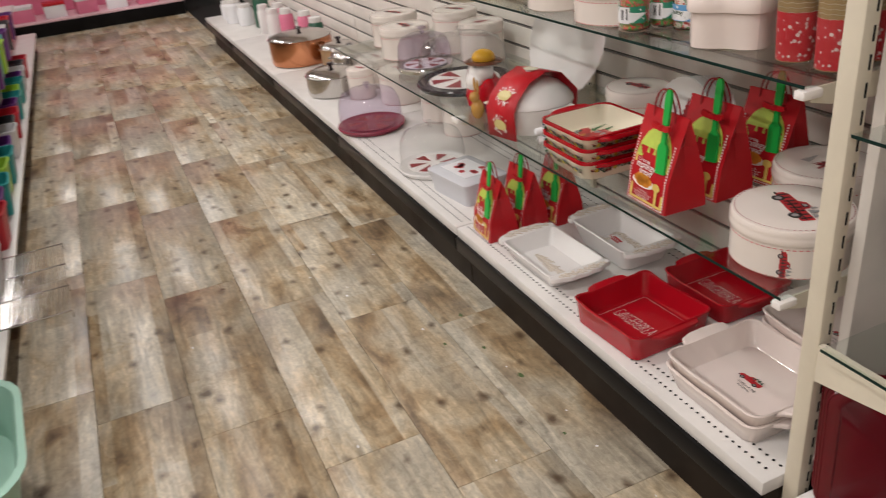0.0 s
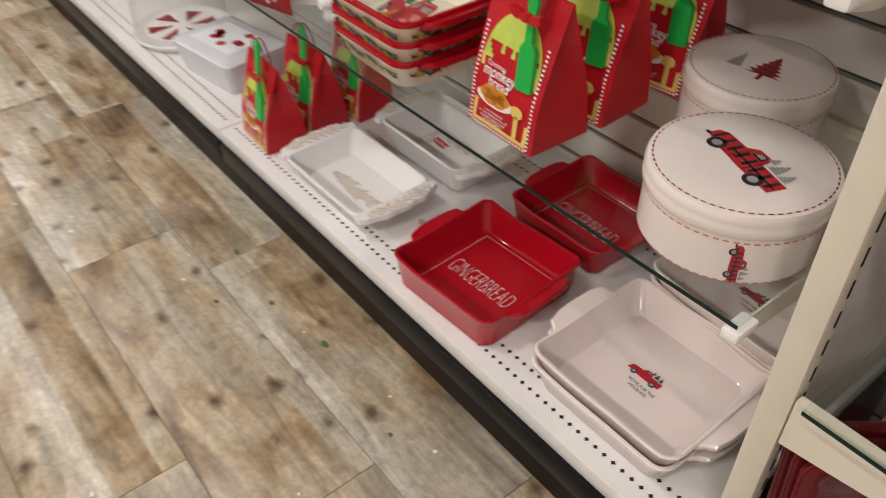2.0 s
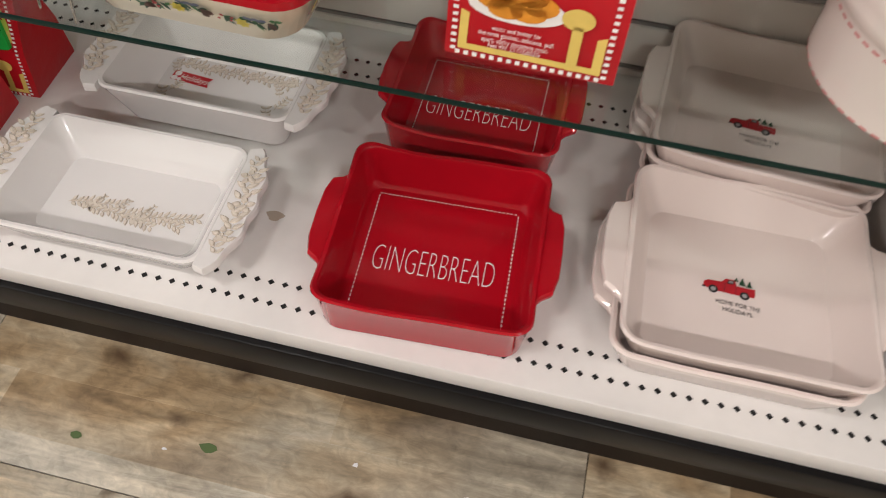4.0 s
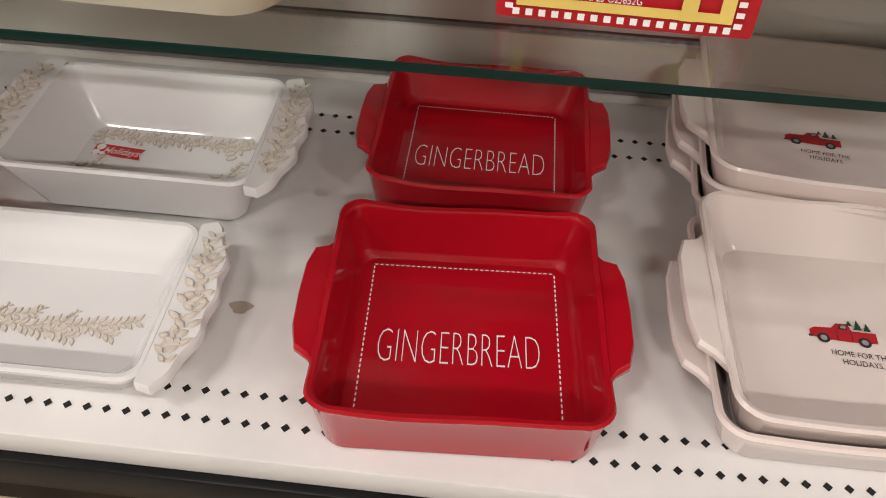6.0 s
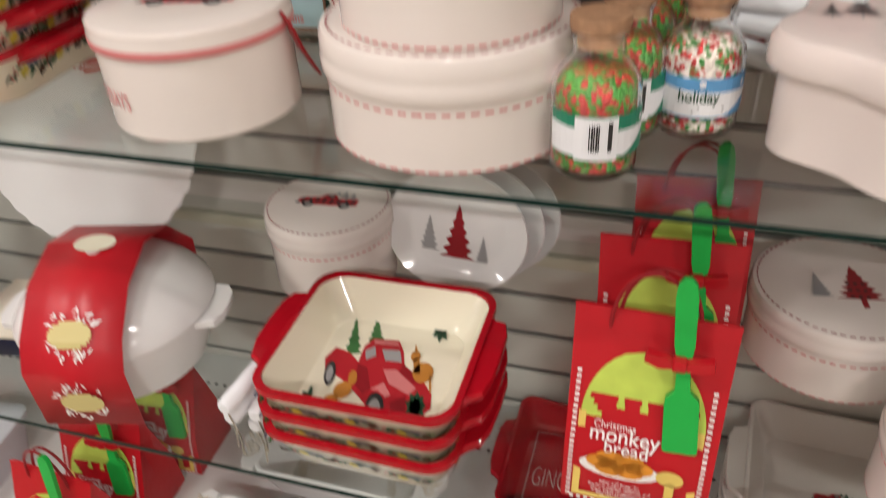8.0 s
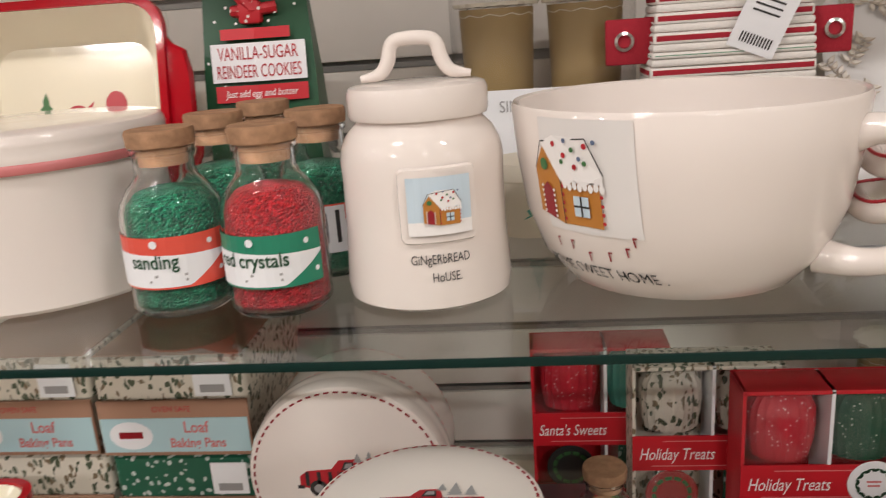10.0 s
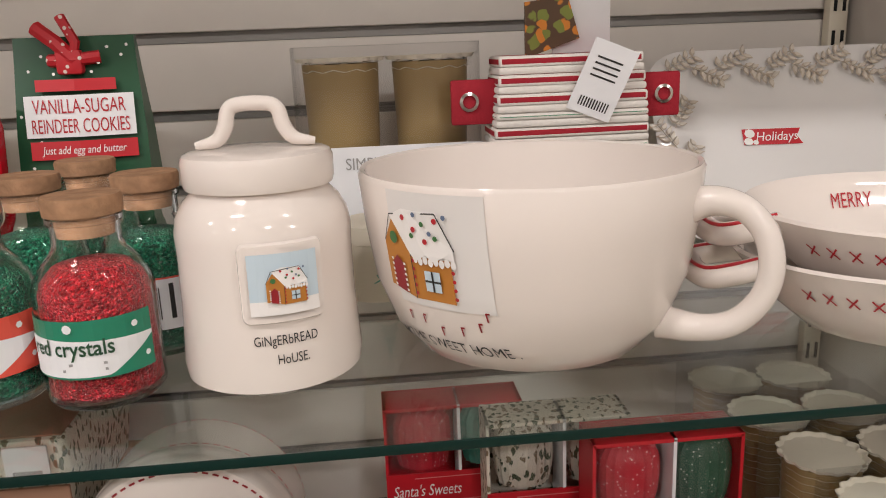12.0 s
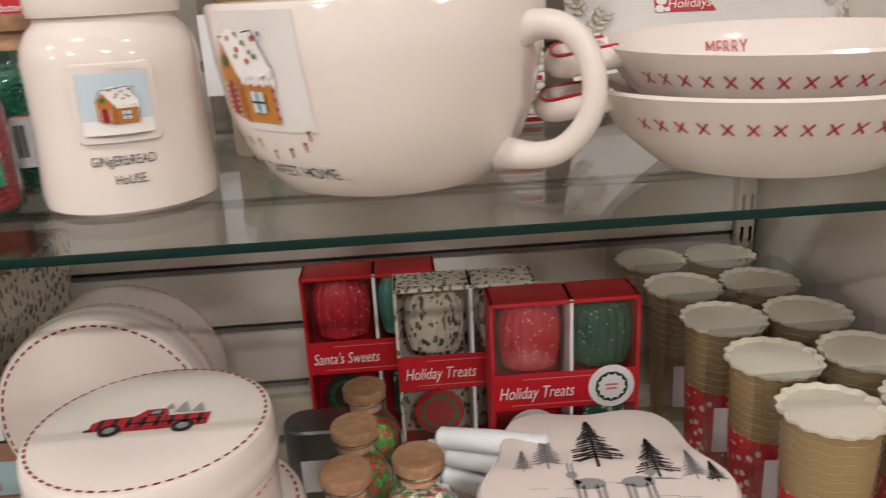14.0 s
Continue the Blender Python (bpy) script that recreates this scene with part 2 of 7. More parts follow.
M_IVORY = ceramic("ivory_glaze", (0.80, 0.725, 0.675), 0.07)
M_CREAMG = ceramic("cream_glaze", (0.85, 0.78, 0.62))
M_INKR = mat("red_print", (0.45, 0.02, 0.03), 0.3)
M_INKDR = mat("dark_red_print", (0.28, 0.014, 0.021), 0.3)
M_INKK = mat("black_print", (0.03, 0.028, 0.028), 0.4)
M_INKG = mat("green_print", (0.05, 0.16, 0.05), 0.4)
M_INKDG = mat("dark_green_print", (0.02, 0.07, 0.035), 0.4)
M_GREY = mat("grey_print", (0.32, 0.31, 0.31), 0.4)
M_INKW = mat("white_print", (0.85, 0.82, 0.80), 0.35)
M_GOLD = mat("pale_gold_print", (0.62, 0.52, 0.22), 0.35)
M_ROSE = mat("faded_rose_print", (0.62, 0.20, 0.20), 0.3)
M_BROWN = mat("gingerbread_print", (0.50, 0.20, 0.035), 0.4)
M_SKY = mat("pale_blue_print", (0.55, 0.66, 0.74), 0.3)
M_SLATE = mat("slate_print", (0.12, 0.16, 0.26), 0.4)
M_TEAL = mat("teal_print", (0.12, 0.40, 0.32), 0.4)
M_BAG = mat("red_bag_paper", (0.50, 0.008, 0.016), 0.38, vary=0.1, scale=14, bump=0.003, vary2=0.12, scale2=5)
M_LIME = mat("lime_print", (0.50, 0.62, 0.10), 0.4, vary=0.25, scale=40)
M_YELL = mat("butter_yellow_print", (0.75, 0.55, 0.14), 0.4, vary=0.2, scale=60)
M_ORANGE = mat("orange_print", (0.72, 0.28, 0.03), 0.4, vary=0.3, scale=80)
M_GREENP = mat("green_silicone", (0.015, 0.42, 0.065), 0.38, vary=0.05, scale=20)
M_CORD = mat("red_cord", (0.30, 0.01, 0.015), 0.6)
M_CORK = mat("cork", (0.36, 0.20, 0.11), 0.85, vary=0.45, scale=160, bump=0.0012, vary2=0.3, scale2=60)
M_KRAFT = mat("kraft_gold_paper", (0.34, 0.235, 0.105), 0.45, vary=0.12, scale=30, vary2=0.2, scale2=9)
M_PAPERC = mat("cream_paper", (0.80, 0.74, 0.62), 0.7, vary=0.03, scale=40)
M_PAPER = mat("white_paper", (0.80, 0.80, 0.82), 0.6, vary=0.03, scale=50)
M_STEEL = mat("polished_steel", (0.62, 0.60, 0.58), 0.16, metal=1.0)
M_COPPER = mat("copper", (0.62, 0.27, 0.14), 0.2, metal=1.0)
M_EMBOSS = mat("beige_wash_relief", (0.70, 0.635, 0.56), 0.3, vary=0.08, scale=90)
M_WASH = mat("tan_wash_in_relief", (0.56, 0.485, 0.40), 0.35, vary=0.15, scale=120)
M_GREENBOX = mat("dark_green_card", (0.02, 0.085, 0.04), 0.3, vary=0.2, scale=30)
M_REDCARD = mat("red_card", (0.52, 0.012, 0.022), 0.35, vary=0.05, scale=30)
M_PLUM = mat("plum_plastic", (0.25, 0.03, 0.06), 0.25)
M_BLACKP = mat("black_plastic", (0.02, 0.012, 0.015), 0.2)
M_CANDY = speckle_mat("red_green_sprinkles", [(0.33, 0.012, 0.015), (0.03, 0.17, 0.02), (0.38, 0.015, 0.016), (0.035, 0.21, 0.025)], 270)
M_CANDYW = speckle_mat("white_mixed_sprinkles", [(0.55, 0.47, 0.42), (0.40, 0.02, 0.02), (0.55, 0.47, 0.42), (0.04, 0.18, 0.035)], 280)
M_SUGARG = speckle_mat("green_sugar", [(0.0, 0.075, 0.038), (0.003, 0.11, 0.055), (0.0, 0.045, 0.023), (0.01, 0.17, 0.09)], 620, 0.42)
M_SUGARR = speckle_mat("red_sugar", [(0.21, 0.003, 0.008), (0.30, 0.004, 0.011), (0.17, 0.002, 0.006), (0.40, 0.010, 0.018)], 620, 0.34)
M_FLORAL = dotted("leaf_sprig_paper", (0.66, 0.61, 0.52), [(0.07, 0.09, 0.05), (0.20, 0.15, 0.09)], 150, 0.42, 1.6, (1.0, 1.0, 0.62))
M_SNOWG = dotted("green_snowflake_paper", (0.012, 0.10, 0.055), [(0.50, 0.55, 0.52)], 120, 0.33, 0.8)

# ---- building helpers ----


def part(name, bm, material, parent=None, label="", smooth=40):
    mesh = bpy.data.meshes.new(name)
    bmesh.ops.recalc_face_normals(bm, faces=bm.faces)
    bm.to_mesh(mesh)
    bm.free()
    for m in material if isinstance(material, (list, tuple)) else [material]:
        mesh.materials.append(m)
    if smooth:
        mesh.polygons.foreach_set("use_smooth", [True] * len(mesh.polygons))
        mesh.set_sharp_from_angle(angle=radians(smooth))
    ob = new(name, mesh)
    if parent is not None:
        ob.parent = parent
    if label:
        ob["label"] = label
    return ob


def thing(name, x, y, z, turn, label, category, group=""):
    ob = new(name)
    ob.empty_display_size = 0.02
    ob.matrix_world = pose(x, y, z, 0, 0, turn)
    return tagged(ob, label, category, group)


def structure(name, bm, material, label, category="structure", smooth=40):
    return tagged(part(name, bm, material, None, "", smooth), label, category, kind="structure")


def box(bm, x0, x1, y0, y1, z0, z1, bevel=0.0, m=None, mi=0):
    made = bmesh.ops.create_cube(bm, size=1.0)["verts"]
    for v in made:
        v.co = Vector(((x0 + x1) / 2 + v.co.x * (x1 - x0), (y0 + y1) / 2 + v.co.y * (y1 - y0), (z0 + z1) / 2 + v.co.z * (z1 - z0)))
        if m is not None:
            v.co = m @ v.co
    faces = list({f for v in made for f in v.link_faces})
    for f in faces:
        f.material_index = mi
    if bevel:
        edges = list({e for v in made for e in v.link_edges})
        bmesh.ops.bevel(bm, geom=edges, offset=bevel, segments=2, affect="EDGES", profile=0.5)
    return bm


def cube(x0, x1, y0, y1, z0, z1, bevel=0.0, m=None):
    return box(bmesh.new(), x0, x1, y0, y1, z0, z1, bevel, m)


def loft(bm, rings, cap0=True, cap1=True, close=False, mi=0):
    rows = [[bm.verts.new(p) for p in ring] for ring in rings]
    n = len(rows[0])
    pairs = list(zip(rows, rows[1:])) + ([(rows[-1], rows[0])] if close else [])
    for a, b in pairs:
        for i in range(n):
            bm.faces.new((a[i], a[(i + 1) % n], b[(i + 1) % n], b[i])).material_index = mi
    if cap0 and not close:
        bm.faces.new(rows[0][::-1]).material_index = mi
    if cap1 and not close:
        bm.faces.new(rows[-1]).material_index = mi
    return bm


def circle(r, z, n=48, sx=1.0, sy=1.0, cx=0.0, cy=0.0):
    return [(cx + r * sx * math.cos(2 * math.pi * i / n), cy + r * sy * math.sin(2 * math.pi * i / n), z) for i in range(n)]


def lathe(profile, n=48, sx=1.0, sy=1.0, cap0=True, cap1=True, bm=None):
    return loft(bm or bmesh.new(), [circle(r, z, n, sx, sy) for r, z in profile], cap0, cap1)


def rrect(a, b, r, z, k=6, wave=None):
    """A rounded rectangle of half sizes a and b, with points along its sides too."""
    pts = []
    for cx, cy, start in ((a - r, b - r, 0), (-a + r, b - r, 90), (-a + r, -b + r, 180), (a - r, -b + r, 270)):
        for i in range(k + 1):
            t = radians(start + 90 * i / k)
            pts.append((cx + r * math.cos(t), cy + r * math.sin(t)))
    out = []
    for i, p in enumerate(pts):
        q = pts[(i + 1) % len(pts)]
        out.append(p)
        if math.dist(p, q) > 4 * r / k + 0.01:
            out += [(p[0] + (q[0] - p[0]) * j / 8, p[1] + (q[1] - p[1]) * j / 8) for j in range(1, 8)]
    return [(x, y, z + (wave(x, y) if wave else 0)) for x, y in out]


def tube(points, r, n=10, bm=None, cap=True, radii=None, fine=1):
    bm = bm or bmesh.new()
    pts = [Vector(p) for p in points]
    if fine > 1:
        ends = [2 * pts[0] - pts[1]] + pts + [2 * pts[-1] - pts[-2]]
        more, rad = [], []
        for i in range(len(pts) - 1):
            a, b, c, d = ends[i:i + 4]
            for j in range(fine):
                s = j / fine
                more.append(0.5 * (2 * b + (c - a) * s + (2 * a - 5 * b + 4 * c - d) * s * s + (3 * b - a - 3 * c + d) * s ** 3))
                if radii:
                    rad.append(radii[i] + (radii[i + 1] - radii[i]) * s)
        pts, radii = more + [pts[-1]], rad + [radii[-1]] if radii else None
    rings, side = [], None
    for i, p in enumerate(pts):
        d = (pts[min(i + 1, len(pts) - 1)] - pts[max(i - 1, 0)]).normalized()
        if side is None:
            side = d.orthogonal().normalized()
        side = (side - d * side.dot(d)).normalized()
        up = d.cross(side)
        rr = radii[i] if radii else r
        rings.append([p + rr * (side * math.cos(2 * math.pi * j / n) + up * math.sin(2 * math.pi * j / n)) for j in range(n)])
    return loft(bm, rings, cap, cap)


def bake_dish(x, y, z, w, d, h, turn, glaze, label, handle=0.028, wavy=0.0, wall=0.007, flare=0.012, r=0.022, group="baking dishes", hspan=0.3, hglaze=None, inner=None, name="baking_dish"):
    """A rectangular baking dish with a tab handle on each short side."""
    t = thing(name, x, y, z, turn, label, "baking dish", group)
    a, b = w / 2, d / 2
    wave = (lambda px, py: wavy * (math.sin(px * 42 + 0.4) * 0.6 + math.sin(py * 39 + 1) * 0.6) + wavy * 3.0 * (abs(px / a) * abs(py / b)) ** 3) if wavy else None
    rings = [rrect(a - flare - 0.006, b - flare - 0.006, r, 0.0), rrect(a - flare, b - flare, r, 0.004), rrect(a - 0.002, b - 0.002, r, h - 0.008, wave=wave), rrect(a, b, r, h - 0.003, wave=wave),
             rrect(a - 0.002, b - 0.002, r, h, wave=wave), rrect(a - wall + 0.001, b - wall + 0.001, r * 0.8, h - 0.0005, wave=wave), rrect(a - wall - 0.001, b - wall - 0.001, r * 0.8, h - 0.004, wave=wave),
             rrect(a - wall - flare, b - wall - flare, r * 0.8, 0.017), rrect(a - wall - flare - 0.007, b - wall - flare - 0.007, r * 0.7, 0.009)]
    bm = bmesh.new()
    loft(bm, rings[:6], True, False)
    loft(bm, rings[5:], False, True, mi=1 if inner else 0)
    bmesh.ops.remove_doubles(bm, verts=bm.verts, dist=0.00001)
    part("body", bm, [glaze, inner] if inner else glaze, t)
    if handle:
        for s in (1, -1):
            hw = d * hspan
            outline = []
            for px, py in ((-0.002, -hw - 0.012), (handle * 0.35, -hw * 0.98), (handle * 0.8, -hw * 0.88), (handle, -hw * 0.55), (handle * 1.04, 0), (handle, hw * 0.55), (handle * 0.8, hw * 0.88), (handle * 0.35, hw * 0.98), (-0.002, hw + 0.012)):
                outline.append((s * (a - 0.004 + px), py))
            if s < 0:
                outline.reverse()
            rr = lambda k, zz: [(s * (a - 0.003) + (px - s * (a - 0.003)) * k, py * k, zz + 0.25 * abs(px - s * (a - 0.004))) for px, py in outline]
            part("handle", loft(bmesh.new(), [rr(0.96, h - 0.016), rr(1.0, h - 0.013), rr(1.0, h - 0.008), rr(0.95, h - 0.005)]), hglaze or glaze, t)
    return t




# ---- printed shapes ----


def flat(z, cx=0.0, cy=0.0, turn=0.0, k=1.0):
    c, s = math.cos(radians(turn)), math.sin(radians(turn))
    return lambda u, v: (cx + k * (u * c - v * s), cy + k * (u * s + v * c), z)


def round_wall(r, z=0.0, turn=0.0, sx=1.0, sy=1.0, k=1.0, taper=0.0):
    """Onto an upright round wall, its front at turn 0 facing -y."""
    def f(u, v):
        rr = r + taper * (z + k * v)
        a = k * u / r + radians(turn)
        return (rr * sx * math.sin(a), -rr * sy * math.cos(a), z + k * v)
    return f


def upright(y, cx=0.0, cz=0.0, k=1.0, lean=0.0):
    return lambda u, v: (cx + k * u, y + lean * k * v, cz + k * v)


def decal(name, polys, material, parent, f, label=""):
    bm = bmesh.new()
    for p in polys:
        vs = [bm.verts.new(f(u, v)) for u, v in p]
        if len(vs) > 2:
            bm.faces.new(vs)
    ob = part(name, bm, material, parent, label, smooth=0)
    if len(polys) > 1:
        ob["kind"] = "stuff"
    return ob


def lettering(s, size, material, parent, f, squeeze=1.0, align="CENTER", bold=0.0, shear=0.0):
    data = bpy.data.curves.new("lettering", "FONT")
    data.body, data.size, data.align_x, data.align_y, data.resolution_u, data.offset, data.shear = s, size, align, "CENTER", 3, bold, shear
    src = bpy.data.objects.new("lettering", data)
    mesh = bpy.data.meshes.new_from_object(src)
    bpy.data.objects.remove(src)
    for v in mesh.vertices:
        v.co = f(v.co.x * squeeze, v.co.y)
    mesh.materials.clear()
    mesh.materials.append(material)
    ob = new("lettering", mesh)
    ob.parent = parent
    return ob


def ell(cx, cy, rx, ry=None, n=20):
    ry = rx if ry is None else ry
    return [(cx + rx * math.cos(2 * math.pi * i / n), cy + ry * math.sin(2 * math.pi * i / n)) for i in range(n)]


def rct(x0, x1, y0, y1):
    return [(x0, y0), (x1, y0), (x1, y1), (x0, y1)]


def strip(x0, x1, y0, y1, n=14):
    return [rct(x0 + (x1 - x0) * i / n, x0 + (x1 - x0) * (i + 1) / n, y0, y1) for i in range(n)]


def fir(cx, base, w, h, tiers=5):
    left, right = [], []
    for i in range(tiers):
        y0, y1 = base + h * (0.12 + 0.88 * i / tiers), base + h * (0.12 + 0.88 * (i + 1) / tiers)
        ww = w / 2 * (1 - i / tiers)
        right += [(cx + ww, y0), (cx + ww * 0.5, y0 + (y1 - y0) * 0.45)]
        left += [(cx - ww, y0), (cx - ww * 0.5, y0 + (y1 - y0) * 0.45)]
    return right + [(cx, base + h)] + left[::-1]


def ring_dashes(r, n, width, duty=0.6):
    out = []
    for i in range(n):
        a0, a1 = 2 * math.pi * i / n, 2 * math.pi * (i + duty) / n
        am = (a0 + a1) / 2
        out.append([(q * math.cos(a), q * math.sin(a)) for q, a in ((r, a0), (r, am), (r, a1), (r + width, a1), (r + width, am), (r + width, a0))])
    return out


def line_dashes(x0, y0, x1, y1, n, width, duty=0.6):
    dx, dy = (x1 - x0) / n, (y1 - y0) / n
    ln = math.hypot(dx, dy)
    nx, ny = -dy / ln * width / 2, dx / ln * width / 2
    return [[(x0 + dx * i - nx, y0 + dy * i - ny), (x0 + dx * (i + duty) - nx, y0 + dy * (i + duty) - ny), (x0 + dx * (i + duty) + nx, y0 + dy * (i + duty) + ny), (x0 + dx * i + nx, y0 + dy * i + ny)] for i in range(n)]


def leaf(x, y, ang, ln, w):
    c, s = math.cos(ang), math.sin(ang)
    pts = [(0, 0), (0.3, 0.5), (0.65, 0.42), (1, 0), (0.65, -0.42), (0.3, -0.5)]
    return [(x + c * p * ln - s * q * w, y + s * p * ln + c * q * w) for p, q in pts]


def sprig(x, y, ang, ln, seed, leaves=7):
    """A stem with pairs of leaves and a few berries."""
    rnd = random.Random(seed)
    c, s = math.cos(ang), math.sin(ang)
    out = line_dashes(x, y, x + c * ln, y + s * ln, 1, ln * 0.02, 1.0)
    for i in range(leaves):
        t = (i + 0.7) / leaves
        px, py = x + c * ln * t, y + s * ln * t
        for sgn in (1, -1):
            out.append(leaf(px, py, ang + sgn * (0.7 + 0.4 * rnd.random()), ln * (0.27 + 0.1 * rnd.random()), ln * 0.15))
        if rnd.random() > 0.4:
            out.append(ell(px + rnd.uniform(-1, 1) * ln * 0.1, py + rnd.uniform(-1, 1) * ln * 0.1, ln * 0.025, n=8))
    return out


def raised(polys, place, rise=0.0011):
    """Low cushions on a surface: the sloping rims are one material, the tops a second."""
    bm = bmesh.new()
    for k, p in enumerate(polys):
        if len(p) < 3:
            continue
        if sum(a[0] * b[1] - b[0] * a[1] for a, b in zip(p, p[1:] + p[:1])) < 0:
            p = p[::-1]
        cx, cy = sum(q[0] for q in p) / len(p), sum(q[1] for q in p) / len(p)
        up = rise * (0.8 + 0.07 * (k % 7))
        low = [bm.verts.new(place(u, v)) for u, v in p]
        high = [bm.verts.new(Vector(place(cx + (u - cx) * 0.66, cy + (v - cy) * 0.66)) + Vector((0, 0, up))) for u, v in p]
        for i in range(len(p)):
            bm.faces.new((low[i - 1], low[i], high[i], high[i - 1]))
        bm.faces.new(high).material_index = 1
    return bm


def flower(x, y, r, turn=0.0):
    return [leaf(x + 0.2 * r * math.cos(a), y + 0.2 * r * math.sin(a), a, r * 0.85, r * 0.62) for a in [turn + i * 2 * math.pi / 5 for i in range(5)]] + [ell(x, y, r * 0.2, n=8)]


def truck(parent, f, w, trees=True, plaid=False):
    """An old pickup with small firs on its bed, drawn about the middle, w wide."""
    g = lambda u, v: f(u * w, v * w)
    body = [(-0.5, -0.06), (-0.5, 0.06), (-0.42, 0.12), (-0.16, 0.14), (-0.08, 0.24), (0.1, 0.25), (0.14, 0.12), (0.5, 0.13), (0.5, -0.07), (0.1, -0.1), (-0.3, -0.1)]
    decal("truck_print", [body], M_INKR, parent, g)
    up = lambda fn: (lambda u, v: (Vector(fn(u, v)) + lift))
    lift = Vector((0, 0, 0.0003)) if abs(Vector(f(0, 0)).z - Vector(f(0, 0.01)).z) < 1e-6 else Vector((0, -0.0004, 0))
    dark = [ell(-0.31, -0.08, 0.095), ell(0.3, -0.08, 0.095), [(-0.06, 0.13), (-0.02, 0.22), (0.07, 0.22), (0.08, 0.13)], rct(-0.53, -0.46, -0.08, -0.04), rct(-0.1, -0.09, -0.08, 0.12), rct(0.12, 0.13, -0.08, 0.12)]
    if plaid:
        dark += [rct(-0.44 + 0.12 * i, -0.40 + 0.12 * i, -0.05, 0.11) for i in range(8)] + [rct(-0.2, 0.48, 0.0, 0.025)]
    decal("truck_trim", dark, M_INKK, parent, up(g))
    lift2 = lift * 2
    decal("truck_wheel_hubs", [ell(-0.31, -0.08, 0.05), ell(0.3, -0.08, 0.05), [(-0.03, 0.15), (-0.005, 0.205), (0.055, 0.205), (0.06, 0.15)]], M_GREY, parent, lambda u, v: Vector(g(u, v)) + lift2)
    if trees:
        decal("tree_print", [fir(0.24, 0.12, 0.18, 0.22), fir(0.38, 0.12, 0.15, 0.18), fir(0.12, 0.2, 0.12, 0.12)], M_INKDG if not plaid else M_GREY, parent, lambda u, v: Vector(g(u, v)) + lift2)


# ---- the shop shell ----
structure("ground_slab", cube(-9, 4, -5, 0.9, -0.06, -0.006), M_DARK, "dark slab under the plank floor", "floor")
structure("ceiling", cube(-9, 4, -5, 0.9, 3.0, 3.05), M_PAINT, "plain white shop ceiling", "ceiling")
structure("wall_north", cube(-9, 4, 0.75, 0.9, 0, 3.0), M_PAINT, "painted wall behind the shelving", "wall")
structure("wall_south", cube(-9, 4, -5.15, -5, 0, 3.0), M_PAINT, "painted wall across the shop", "wall")
structure("wall_east", cube(4, 4.15, -5.15, 0.9, 0, 3.0), M_PAINT, "painted end wall of the shop", "wall")
structure("wall_west", cube(-9.15, -9, -5.15, 0.9, 0, 3.0), M_PAINT, "painted far wall of the shop", "wall")
M_LAMP = bpy.data.materials.new("lamp_diffuser")
M_LAMP.use_nodes = True
M_LAMP.node_tree.nodes["Principled BSDF"].inputs["Emission Color"].default_value = (1.0, 0.95, 0.9, 1)
M_LAMP.node_tree.nodes["Principled BSDF"].inputs["Emission Strength"].default_value = 7.0
for lx, ly, lk in LAMPS:
    t = thing("ceiling_light", lx, ly, 2.975, 0, "white recessed ceiling light panel", "lamp", "ceiling lights")
    part("diffuser", cube(-0.23, 0.23, -0.065, 0.065, -0.006, 0.0045, 0.002), M_LAMP, t, "glowing white diffuser")
    part("frame", cube(-0.27, 0.27, -0.10, 0.10, 0.005, 0.025, 0.003), M_PAINT, t)

D, Z2, Z3, Z4 = 0.225, 0.593, 0.958, 1.288
YB, YF = 0.57, 0.063      # back panel, front edge of the glass
XR, XL = 0.512, -0.775   # ends of the main bay

# ---- shelving ----
t = thing("shelving_unit", 0, YB, 0, 0, "white retail shelving unit with slatted back and perforated deck", "shelving")
rnd = random.Random(3)
for xa, xb in ((-0.772, 0.548), (-2.03, -0.778), (-3.28, -2.036), (-4.53, -3.286), (-5.72, -4.536), (0.60, 2.0)):
    deck = part("deck", cube(xa, xb, 0.03 - YB, -0.002, D - 0.032, D, 0.003), M_DECK, t)
    part("bumper", cube(xa, xb, 0.022 - YB, 0.042 - YB, D - 0.080, D - 0.0325, 0.004), M_BLACK, t)
    part("kick_plate", cube(xa, xb, 0.072 - YB, 0.082 - YB, 0, D - 0.0325), M_KICK, t)
    if xa > -2.5 and xa < 0.5:
        bm = bmesh.new()
        for row in (0.063, 0.091, 0.46, 0.49):
            for i in range(int((xb - xa - 0.03) / 0.0172)):
                px, py, q = xa + 0.02 + i * 0.0172 + (0.0086 if row in (0.091, 0.49) else 0), row - YB, 0.0042
                bm.faces.new([bm.verts.new(p) for p in ((px - q, py, D + 0.0006), (px, py - q, D + 0.0006), (px + q, py, D + 0.0006), (px, py + q, D + 0.0006))])
        tagged(part("perforation_row", bm, M_DARK, t, smooth=0), kind="stuff")
# slatted back: panels between metal-lined grooves
part("backing", cube(-5.7, 2.2, 0.012, 0.04, 0, 2.2), M_GROOVE, t)
zz, n = 0.0, 0
while zz < 2.15:
    for xa, xb in ((-5.7, -3.29), (-3.28, -0.79), (-0.775, XR), (0.56, 2.2)):
        part("slat", cube(xa, xb, 0, 0.0115, zz + 0.007, zz + 0.0745, 0.002), M_WALL, t)
    part("groove_liner", cube(-5.7, 2.2, 0.004, 0.0118, zz - 0.0035, zz + 0.002, 0.0), M_GROOVE, t)
    zz += 0.0785
# unseen board, added to keep ceiling light off the upper back wall
part("shade_board", cube(-5.7, 2.2, -0.40, -0.001, 1.70, 1.72, 0.002), M_WALL, t, "unseen added board that shades the upper back wall")
